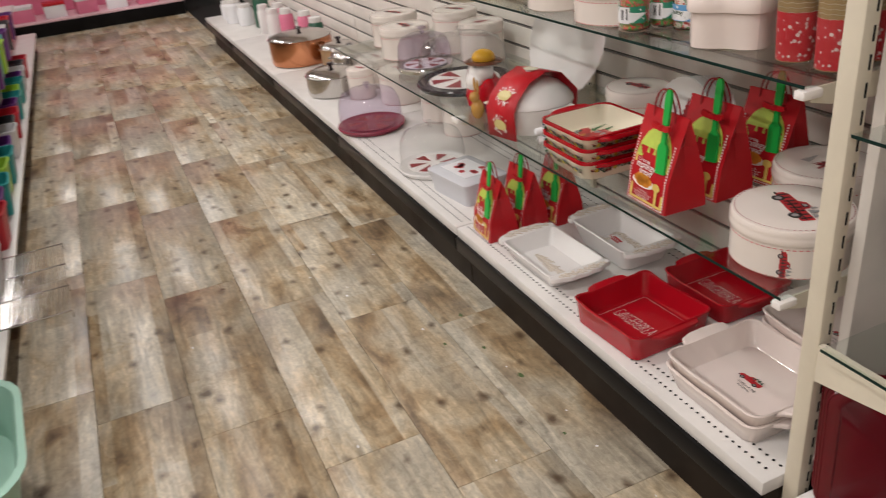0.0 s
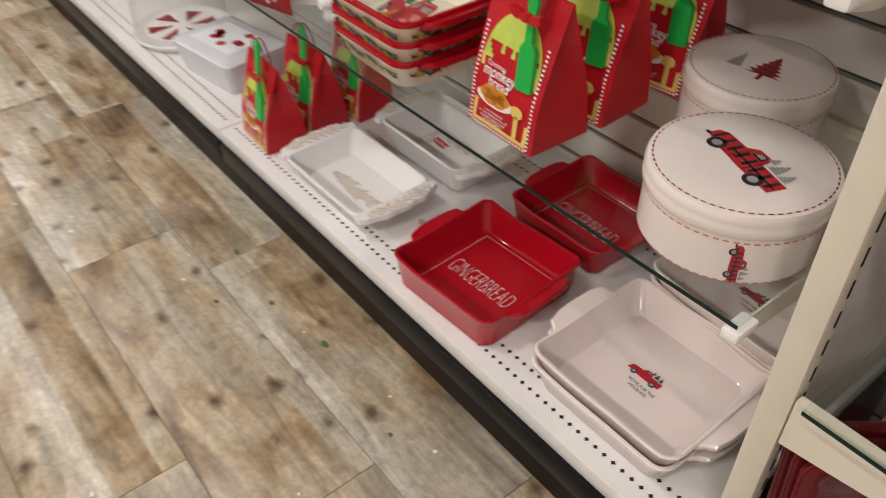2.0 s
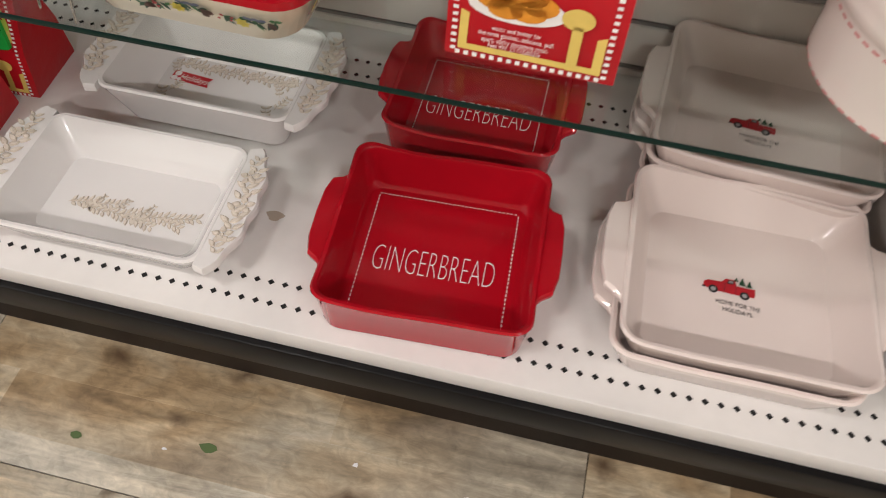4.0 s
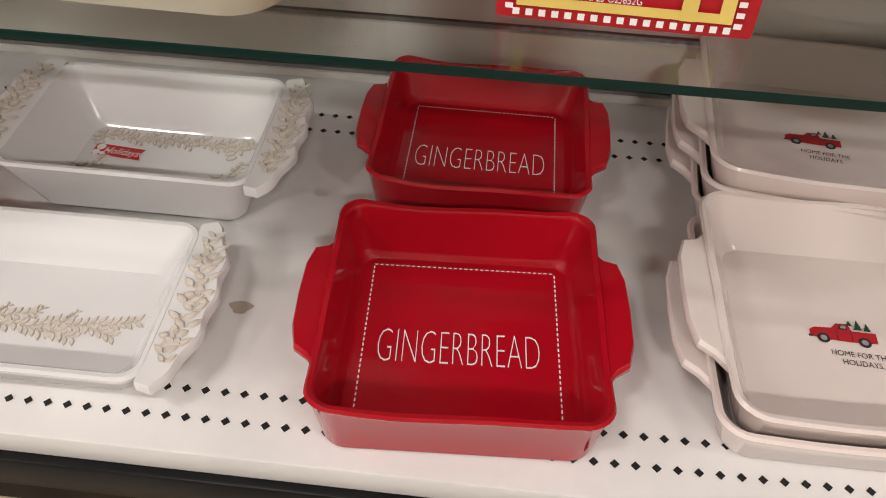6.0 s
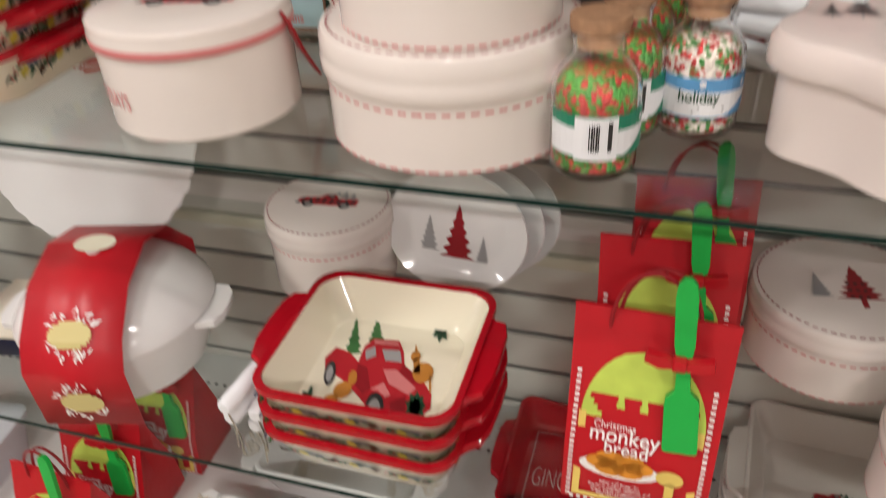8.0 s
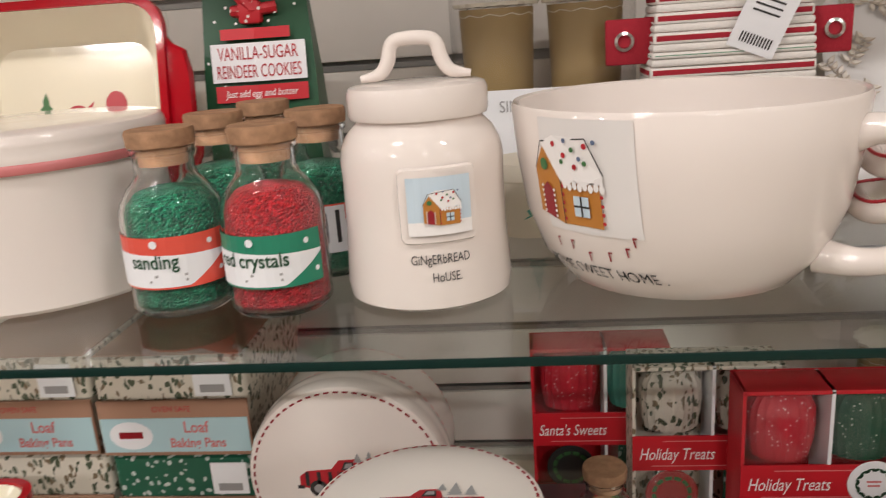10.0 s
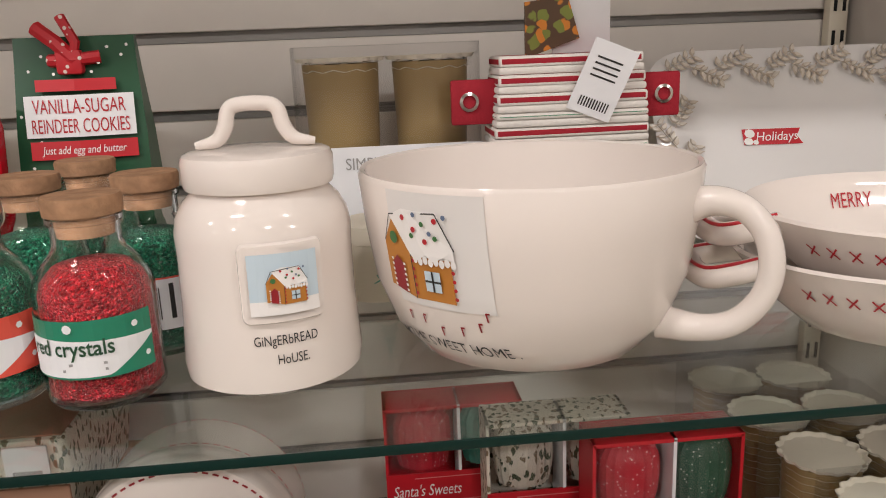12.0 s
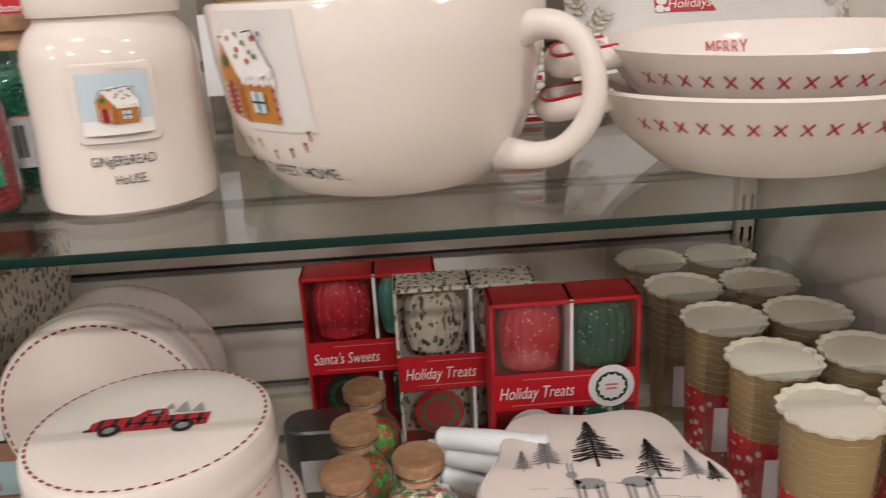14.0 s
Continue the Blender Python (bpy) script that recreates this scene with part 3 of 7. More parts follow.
part("divider", cube(XR + 0.004, XR + 0.026, -0.36, -0.001, D + 0.001, 2.2, 0.001), M_WALL, t)


def slotted_post(x, y, w, d, z0, z1, label, side):
    p = part("post", cube(x - w / 2, x + w / 2, y - d / 2, y + d / 2, z0, z1, 0.003), M_CREAM, t, label)
    bm = bmesh.new()
    k = z0 + 0.03
    while k < z1 - 0.05:
        if side == "front":
            for dx in (-0.005, 0.005):
                box(bm, x + dx - 0.0018, x + dx + 0.0018, y - d / 2 - 0.0007, y - d / 2 + 0.001, k, k + 0.02)
        else:
            box(bm, x + w / 2 - 0.001, x + w / 2 + 0.0007, y + 0.004, y + 0.008, k, k + 0.022)
        k += 0.04
    tagged(part("slot_row", bm, M_DARK, t, smooth=0), kind="stuff")


slotted_post(0.568, 0.092 - YB, 0.034, 0.03, 0.0, 2.2, "cream slotted steel upright", "side")
slotted_post(XL - 0.008, -0.008, 0.024, 0.014, D, 2.2, "narrow slotted wall standard", "front")
slotted_post(XR - 0.014, -0.008, 0.022, 0.014, D, 2.2, "narrow slotted wall standard", "front")


def shelf(xa, xb, z, ends=True):
    mid, h = (xa + xb) / 2, (xb - xa) / 2
    g = thing("glass_shelf", mid, YF, z, 0, "clear glass shelf with dark green polished edge on brackets", "shelf", "glass shelves")
    p = part("pane", cube(-h, h, 0.0016, YB - YF - 0.012, -0.005, 0), M_GLASS, g, "clear glass pane")
    part("edge", cube(-h, h, 0, 0.0016, -0.0052, 0.0001, 0.0006), M_GEDGE, g, "dark green polished edge")
    part("rest_bar", cube(-h + 0.03, h - 0.03, YB - YF - 0.05, YB - YF - 0.036, -0.026, -0.0068, 0.002), M_CREAM, g, "cream steel bar under the glass")
    for sx in ((h - 0.004), (-h + 0.004)) if ends else ():
        arm = bmesh.new()
        s = 1 if sx > 0 else -1
        pts = [(0.02, -0.007), (0.02, -0.03), (0.06, -0.04), (0.30, -0.06), (YB - YF - 0.012, -0.085), (YB - YF - 0.012, -0.007)]
        loft(arm, [[(sx + dx, y, zz) for y, zz in pts] for dx in (-0.0015, 0.0015)])
        part("bracket", arm, M_CREAM, g, "cream steel bracket arm")
        part("clip", cube(sx - 0.011, sx + 0.011, -0.006, 0.034, -0.022, -0.0068, 0.004), M_INKW, g, "white plastic shelf clip")


for z in (Z2, Z3, Z4):
    shelf(XL + 0.006, XR - 0.002, z)
for z in (Z2, Z3):
    shelf(-2.02, XL - 0.006, z)
    shelf(0.60, 1.5, z - 0.05, False)

# ---- deck of the main bay: baking dishes ----


def gingerbread(x, y, w, d, h, turn):
    t = bake_dish(x, y, D, w, d, h, turn, M_RED, "glossy red square baking dish lettered gingerbread in white", wavy=0.0026, handle=0.025, flare=0.008, hspan=0.27, group="gingerbread dishes")
    lettering("GINGERBREAD", 0.056, M_INKW, t, flat(0.0098, -0.002, -0.011), 0.40, bold=-0.0016)
    a, b = w / 2 - 0.033, d / 2 - 0.031
    st = line_dashes(-a, b, a, b, 34, 0.0013) + line_dashes(-a, -b, -a, b, 30, 0.0013) + line_dashes(a, -b, a, b, 30, 0.0013)
    decal("stitching", st, M_INKW, t, flat(0.0098))
    return t


gingerbread(0.006, 0.165, 0.243, 0.238, 0.066, 3)
gingerbread(0.006, 0.430, 0.232, 0.226, 0.058, 0)


def floral_dish(x, y, w, d, h, turn, label, rimmed):
    """A white dish whose two short ends are broad embossed lips with a wavy outer edge."""
    t = bake_dish(x, y, D, w, d, h, turn, M_WHITE, label, handle=0, flare=0.02, r=0.02, group="embossed white dishes")
    for s in (1, -1):
        n, pts = 26, []
        for i in range(n + 1):
            v = -d / 2 - 0.004 + (d + 0.008) * i / n
            e = 1 - abs(2 * i / n - 1) ** 3
            pts.append((w / 2 + 0.010 + 0.026 * e + 0.0022 * math.sin(i * 1.05), v))
        inner = [(w / 2 - 0.004, d / 2), (w / 2 - 0.004, -d / 2)]
        out = [(s * px, py) for px, py in pts + inner]
        if s < 0:
            out.reverse()
        k = lambda q, zz: [(px, py, zz + 0.10 * (abs(px) - w / 2)) for px, py in out]
        lip = part("lip", loft(bmesh.new(), [k(1, h - 0.012), k(1, h - 0.003), [((px - s * w / 2) * 0.94 + s * w / 2, py * 0.985, h - 0.0005 + 0.10 * (abs(px) - w / 2)) for px, py in out]]), M_WHITE, t, "wavy embossed white lip")
        polys, span = [], d - 0.03
        for j in range(17):
            q = (j + 0.5) / 17
            v = -span / 2 + span * q
            room = 0.010 + 0.026 * (1 - abs(2 * v / (d + 0.008)) ** 3)
            mid = s * (w / 2 + 0.001 + room * 0.48 + room * 0.10 * (-1) ** j)
            if j % 5 == 3:
                polys += flower(mid, v, room * 0.40, j)
            else:
                for side in (1, -1):
                    polys.append(leaf(mid, v, math.pi / 2 + side * (0.75 + 0.12 * (j % 3)), room * 0.50, room * 0.22))
                polys.append(ell(mid + s * room * 0.16 * (-1) ** j, v + 0.004, room * 0.06, n=8))
        part("relief", raised(polys, lambda u, v: (u, v, h + 0.0004 + 0.10 * (abs(u) - w / 2)), 0.0012), [M_WASH, M_EMBOSS], lip, "raised leaves and flowers over a tan wash")
    polys = []
    if rimmed:
        for j in range(4):
            polys += flower(-0.085 + 0.056 * j, d / 2 - 0.047, 0.009, j)
        for j in range(11):
            polys += sprig(-w / 2 + 0.05 + j * (w - 0.1) / 11, d / 2 - 0.052 + 0.006 * (j % 2), 0.3 * (-1) ** j, 0.032, j, 4)
        for j in range(4):
            for s in (-1, 1):
                polys += sprig(s * (w / 2 - 0.055), -d / 2 + 0.05 + j * 0.026, math.pi / 2 + 0.4 * (-1) ** j, 0.03, 40 + j, 4)
    else:
        polys += flower(-0.045, -0.012, 0.011) + flower(0.02, -0.018, 0.012, 0.5)
        for j in range(9):
            polys += sprig(-0.075 + j * 0.0165, -0.014 + 0.004 * math.sin(j), 0.25 * (-1) ** j, 0.034, j, 5)
        for j in (2, 4, 6):
            polys += sprig(-0.075 + j * 0.0165, -0.010, 1.1, 0.017, 60 + j, 3)
    part("relief", raised(polys, lambda u, v: (u, v, 0.0093)), [M_WASH, M_EMBOSS], t, "raised sprig relief with tan wash")
    return t


def holiday_tag(parent, f, w):
    decal("ribbon_sticker", [[(-0.5, -0.15), (0.5, -0.17), (0.42, 0.0), (0.5, 0.15), (-0.5, 0.17)]], M_REDCARD, parent, lambda u, v: f(u * w, v * w), "red ribbon-shaped sticker")
    g = lambda u, v: Vector(f(u * w, v * w)) + Vector((0, -0.0004, 0.0004))
    lettering("Holidays", 0.26, M_INKW, parent, lambda u, v: g(u + 0.06, v), 0.8, shear=0.3)
    decal("sticker_sprig", [ell(-0.38, 0.08, 0.09, n=8), ell(-0.42, -0.08, 0.08, n=8), ell(-0.3, -0.1, 0.05, n=8)], M_INKW, parent, g)


floral_dish(-0.381, 0.150, 0.268, 0.182, 0.052, 0.5, "white rectangular dish with embossed leafy lips and beige sprig", False)
w2 = floral_dish(-0.345, 0.365, 0.262, 0.180, 0.074, 0, "deeper white rectangular dish with leaf garland and red sticker", True)
holiday_tag(w2, flat(0.0102, -0.055, 0.014, -4), 0.058)


def home_dish(x, y, z, turn, label, top):
    t = bake_dish(x, y, z, 0.268, 0.254, 0.056, turn, M_PINK, label, wavy=0.0014, handle=0.030, flare=0.017, r=0.026, hspan=0.26, group="home for the holidays dishes")
    if top:
        truck(t, flat(0.0098, -0.008, 0.000, -3), 0.058)
        lettering("HOME FOR THE", 0.0083, M_INKK, t, flat(0.0098, 0.002, -0.020, -3), 0.85)
        lettering("HOLIDAYS.", 0.0083, M_INKK, t, flat(0.0098, 0.002, -0.0290, -3), 0.85)
    return t


home_dish(0.346, 0.190, D, 0, "blush-white square baking dish under another one", False)
home_dish(0.350, 0.190, D + 0.030, 0.5, "blush-white square baking dish printed with red pickup truck", True)
for k in range(3):
    home_dish(0.366, 0.434, D + 0.028 * k, -6 + k, "blush-white square baking dish in the stack behind", k == 2)

# ---- gift bags ----


def bread_bag(x, y, z, turn, label, k=1.0):
    """A red paper bag gathered to a ridge, with printed front, spatula, bow and cord handles."""
    t = thing("gift_bag", x, y, z, turn, label, "gift bag", "baking mix gift bags")
    w, d, h = 0.064 * k, 0.05 * k, 0.193 * k

    def ring(zz, a, b, tuck):
        return [(-a, -b, zz), (-a * 0.4, -b * 1.02, zz), (a * 0.4, -b * 1.02, zz), (a, -b, zz), (a - tuck, 0, zz), (a, b, zz), (a * 0.4, b, zz), (-a * 0.4, b, zz), (-a, b, zz), (-a + tuck, 0, zz)]

    bm = loft(bmesh.new(), [ring(0, w, d, 0), ring(0.002, w * 1.01, d * 1.01, 0), ring(h * 0.35, w * 1.01, d * 0.85, 0.004), ring(h * 0.7, w * 1.03, d * 0.42, 0.014), ring(h * 0.97, w * 1.06, 0.003, 0.012), ring(h, w * 1.07, 0.0015, 0.012)])
    part("body", bm, M_BAG, t, smooth=25)
    def front(off):
        return lambda u, v: (u * k, -float(np.interp(v * k / h, (0, 0.35, 0.7, 0.97), (d * 1.03, d * 0.872, d * 0.433, 0.004))) - off, v * k)
    f0, f1, f2, f3 = front(0.001), front(0.0016), front(0.0022), front(0.0028)
    checks = []
    for i in range(24):
        checks += [rct(-0.060, -0.056, 0.006 + 0.0056 * i, 0.0088 + 0.0056 * i), rct(0.054, 0.058, 0.006 + 0.0056 * i, 0.0088 + 0.0056 * i)]
    for i in range(17):
        checks.append(rct(-0.056 + 0.0066 * i, -0.0525 + 0.0066 * i, 0.003, 0.0065))
    decal("check_border", checks, M_INKW, t, f1, "white check border")
    decal("lattice_border", [rct(-0.0545, -0.048, 0.008, 0.10), rct(0.046, 0.053, 0.008, 0.10), rct(-0.048, 0.046, 0.008, 0.013)], M_YELL, t, f1, "yellow candy border")
    arch = []
    for i in range(12):
        v0, v1 = 0.096 + i * 0.0055, 0.096 + (i + 1) * 0.0055
        a0, a1 = 0.053 * math.sqrt(max(0, 1 - (i / 12) ** 2)), 0.053 * math.sqrt(max(0, 1 - ((i + 1) / 12) ** 2))
        cut = 0.018 * max(0, 1 - i / 4)
        if cut > 0.001:
            arch += [[(-a0, v0), (-a0 + cut, v0), (-a1 + cut, v1), (-a1, v1)], [(a0 - cut, v0), (a0, v0), (a1, v1), (a1 - cut, v1)]] + [rct(q - 0.005 + 0.001 * i, q + 0.006 - 0.001 * i, v0, v1) for q in (-0.02, 0.0, 0.022)] * (i > 1)
        else:
            arch.append([(-a0, v0), (a0, v0), (a1, v1), (-a1, v1)])
    decal("lime_arch", arch, M_LIME, t, f0, "lime green icing arch")
    decal("plate_print", [ell(-0.014, 0.048, 0.036, 0.012)], M_INKW, t, f1)
    decal("bread_print", [ell(-0.014 + 0.016 * math.cos(i * 1.05), 0.053 + 0.007 * math.sin(i * 1.05), 0.014, 0.008, 12) for i in range(6)], M_ORANGE, t, f2, "golden bread picture")
    # made-up spoon shape where the bag prints a cartoon character
    decal("face_stand_in_print", [ell(0.030, 0.049, 0.012, 0.0085), rct(0.027, 0.035, 0.008, 0.044)], M_YELL, t, f2, "yellow spoon shape in place of a cartoon face")
    lettering("Christmas", 0.010, M_INKW, t, lambda u, v: f2(u - 0.022, v + 0.091), 0.9)
    lettering("monkey", 0.020, M_INKW, t, lambda u, v: f2(u - 0.013, v + 0.082), 0.95, bold=0.0002)
    lettering("bread", 0.018, M_INKW, t, lambda u, v: f2(u - 0.010, v + 0.070), 0.95, bold=0.0002)
    for j, (s, yy) in enumerate((("water and butter for", 0.030), ("the most gooiest, delicious, pull", 0.025), ("apart, sticky cinnamon treat.", 0.020), ("Net Wt: 23 OZ/652G", 0.0155))):
        lettering(s, 0.0056, M_INKW, t, lambda u, v, yy=yy: f2(u - 0.012, v + yy), 0.78)
    # cord handles, bow and spatula
    for s, yy in ((-0.006, -0.004), (0.006, 0.004)):
        pts = [(s * 0.5 + 0.034 * k * math.cos(a), yy - 0.002, h - 0.018 + 0.062 * k * math.sin(a)) for a in [math.pi * i / 14 for i in range(15)]]
        part("cord_handle", tube(pts, 0.0019, 7), M_CORD, t, "twisted red cord handle")
    bow = bmesh.new()
    for s in (-1, 1):
        loop = [(0, 0), (s * 0.012, 0.006), (s * 0.026, 0.008), (s * 0.028, -0.001), (s * 0.016, -0.006), (s * 0.004, -0.004)]
        if s < 0:
            loop.reverse()
        loft(bow, [[(px * k + 0.024, -0.034 + oy, h - 0.022 + pz * k) for px, pz in loop] for oy in (-0.004, 0.004)])
    box(bow, 0.018, 0.030, -0.040, -0.029, h - 0.028, h - 0.017, 0.002)
    part("bow", bow, M_BAG, t, "red satin bow")
    tilt = Matrix.Translation((0.030, -0.032, h - 0.056)) @ Euler((radians(-10), radians(-5), 0)).to_matrix().to_4x4()
    sp = bmesh.new()
    prof = [(-0.063, 0.0130), (-0.061, 0.0152), (-0.014, 0.0148), (-0.006, 0.014), (0.002, 0.0065), (0.03, 0.0055), (0.048, 0.0085), (0.092, 0.0092), (0.105, 0.0075), (0.110, 0.003)]
    loft(sp, [[tilt @ Vector(q) for q in ((-b, -0.003, a), (b, -0.003, a), (b, 0.003, a), (-b, 0.003, a))] for a, b in prof])
    part("spatula", sp, M_GREENP, t, "bright green silicone spatula tied on")
    return t


bread_bag(0.082, 0.166, Z2, -2, "red monkey bread gift bag with green spatula and bow", 1.04)
bread_bag(0.089, 0.286, Z2, 3, "red monkey bread gift bag behind another, green spatula", 1.04)
bread_bag(0.110, 0.430, Z2, 6, "red monkey bread gift bag against the slatted back")
bread_bag(-0.668, 0.120, D, -3, "small red monkey bread gift bag on the deck")
bread_bag(-0.672, 0.226, D, 4, "small red monkey bread gift bag behind on the deck")
bread_bag(-0.655, 0.345, D, 2, "small red monkey bread gift bag in deep shade")

# ---- stacked truck dishes ----


M_CONE, M_LEMON, M_PLUMB = mat("pinecone_ink", (0.10, 0.035, 0.02), 0.3), mat("lemon_ink", (0.70, 0.60, 0.08), 0.3), mat("slate_blue_ink", (0.13, 0.15, 0.24), 0.3)


def painted_pickup(parent):
    """An old pickup seen from its front corner with firs on the bed, a fox, a deer and two holly sprigs."""
    def at(lift):
        def f(x, y):
            dx, dy = x - 1.5, 4.7 - y
            b = (5.5 * dy + dx) / 15.8
            return (-0.073 + 0.150 * (dx - 1.65 * b) / 5.5, -0.072 + 0.150 * b, 0.0096 + lift)
        return f
    decal("tree_print", [[(3.62 + 0.55 * u, 3.6 - 1.3 * v) for u, v in fir(0, 0, 1.5, 1.0, 5)], [(4.55 + 0.5 * u, 3.35 - 1.0 * v) for u, v in fir(0, 0, 1.7, 1.0, 5)]], M_INKG, parent, at(0.0))
    decal("truck_print", [[(2.5, 3.5), (2.9, 3.2), (3.5, 3.4), (3.9, 3.7), (4.1, 3.25), (4.45, 3.05), (5.55, 3.2), (5.75, 3.55), (5.8, 3.95), (6.5, 4.35), (6.9, 4.8), (6.85, 5.15), (6.4, 5.4), (5.3, 5.45), (4.9, 5.3), (4.3, 4.85), (3.9, 4.55), (3.4, 4.2), (3.0, 4.0), (2.6, 3.9)]], M_INKR, parent, at(0.0003))
    decal("truck_shade", [[(3.9, 3.75), (4.3, 3.9), (4.5, 4.5), (4.2, 4.6), (3.8, 4.3)], [(5.3, 4.9), (5.9, 4.75), (5.9, 5.35), (5.35, 5.4)], [(5.75, 3.9), (6.5, 4.4), (6.2, 4.5), (5.6, 4.1)]], M_INKDR, parent, at(0.0006))
    decal("truck_gleam", [[(4.95, 4.0), (5.5, 4.05), (6.3, 4.6), (6.0, 4.75), (5.2, 4.4)], [(4.5, 4.5), (5.0, 4.35), (5.3, 4.7), (5.1, 4.75), (4.8, 4.55)], [(4.5, 3.1), (5.5, 3.25), (5.55, 3.35), (4.5, 3.22)]], M_ROSE, parent, at(0.0006))
    decal("truck_window", [[(4.85, 3.42), (5.6, 3.5), (5.68, 3.85), (5.0, 3.75)], [(4.15, 3.4), (4.55, 3.3), (4.62, 3.58), (4.2, 3.68)]], M_GREY, parent, at(0.0008))
    decal("tyre_print", [ell(4.7, 5.02, 0.37, 0.42), ell(2.8, 3.95, 0.23, 0.34)], M_INKK, parent, at(0.0009))
    decal("truck_wheel_hubs", [ell(4.7, 5.05, 0.24, 0.28), ell(2.8, 3.98, 0.14, 0.22)], M_GREY, parent, at(0.0012))
    decal("wreath_print", [leaf(6.28, 5.08, 0.7 * i, 0.42, 0.25) for i in range(9)] + [leaf(7.3, 3.0, 0.9 * i, 0.40, 0.22) for i in range(7)] + [leaf(2.1, 4.6, 0.5 + 1.1 * i, 0.36, 0.2) for i in range(5)], M_INKDG, parent, at(0.0010))
    decal("deer_print", [ell(6.55, 4.2, 0.42, 0.28), ell(6.25, 3.72, 0.2, 0.16), [(6.15, 3.8), (6.4, 3.75), (6.45, 4.2), (6.2, 4.2)], rct(6.22, 6.3, 3.4, 3.62), rct(6.8, 6.88, 4.3, 4.75), ell(3.4, 4.45, 0.36, 0.22), ell(3.75, 4.15, 0.18, 0.2), ell(3.0, 4.65, 0.28, 0.12)], M_BROWN, parent, at(0.0010))


def garland_dish(x, y, z, turn, label, print_inside):
    t = bake_dish(x, y, z, 0.208, 0.200, 0.052, turn, M_CREAMG, label, handle=0.026, flare=0.016, r=0.03, hglaze=M_RED, hspan=0.3, group="stacked garland dishes")
    a, b, h = 0.104, 0.100, 0.052
    part("rim", loft(bmesh.new(), [rrect(a + 0.0012, b + 0.0012, 0.03, h - 0.006), rrect(a + 0.001, b + 0.001, 0.03, h + 0.0008), rrect(a - 0.006, b - 0.006, 0.026, h + 0.0008), rrect(a - 0.0075, b - 0.0075, 0.025, h - 0.006)], close=True), M_RED, t, "red painted rim")
    rs = random.Random(label)
    inks = {"leaf_print": [], "dark_leaf_print": [], "pinecone_print": [], "berry_print": [], "yellow_flower_print": [], "blue_sprig_print": []}
    for side in range(4):
        for i in range(13):
            u = -0.078 + 0.013 * i + rs.uniform(-0.002, 0.002)
            v = 0.030 + 0.003 * math.sin(i * 1.1 + side)
            for j in range(5):
                inks["leaf_print" if j % 2 else "dark_leaf_print"].append([(side, *q) for q in leaf(u + rs.uniform(-0.004, 0.004), v + rs.uniform(-0.003, 0.003), rs.uniform(-2.6, 0.6), rs.uniform(0.007, 0.012), 0.0036)])
            kind = (i + side) % 4
            if kind == 0:
                inks["pinecone_print"] += [[(side, *q) for q in ell(u + rs.uniform(-0.003, 0.003), v - 0.005 + rs.uniform(-0.003, 0.003), 0.0032, 0.0022, 7)] for j in range(7)]
            elif kind == 1:
                inks["berry_print"] += [[(side, *q) for q in ell(u + rs.uniform(-0.006, 0.006), v + rs.uniform(-0.006, 0.004), 0.0014, n=7)] for j in range(5)]
            elif kind == 2:
                inks["yellow_flower_print"] += [[(side, *q) for q in leaf(u, v - 0.003, 0.9 * j, 0.0065, 0.004)] for j in range(7)]
            else:
                inks["blue_sprig_print"] += [[(side, *q) for q in ell(u + 0.0035 * j - 0.006, v + 0.004 - 0.001 * (j % 2), 0.0028, 0.0018, 7)] for j in range(5)]

    def wall_point(side, u, v, off):
        reach = (b if side % 2 == 0 else a) - 0.016 + 0.016 * (v - 0.004) / 0.040 + off
        return ((u, -reach, v), (reach, u, v), (-u, reach, v), (-reach, -u, v))[side]
    for k, ((nm, polys), ink) in enumerate(zip(inks.items(), (M_INKG, M_INKDG, M_CONE, M_INKR, M_LEMON, M_PLUMB))):
        bm = bmesh.new()
        for p in polys:
            bm.faces.new([bm.verts.new(wall_point(*q, 0.0007 + 0.0002 * k)) for q in p])
        tagged(part(nm, bm, ink, t, smooth=0), kind="stuff")
    if print_inside:
        painted_pickup(t)
    return t


for k in range(3):
    garland_dish(-0.186, 0.172, Z2 + 0.031 * k, -1.5 + k, "cream square dish with red rim and holly garland", k == 2)
for k in range(3):
    garland_dish(-0.584 + 0.004 * k, 0.198, Z3 + 0.031 * k, 2 - k, "cream square dish with red rim in a stack", k == 2)

# ---- round tins ----


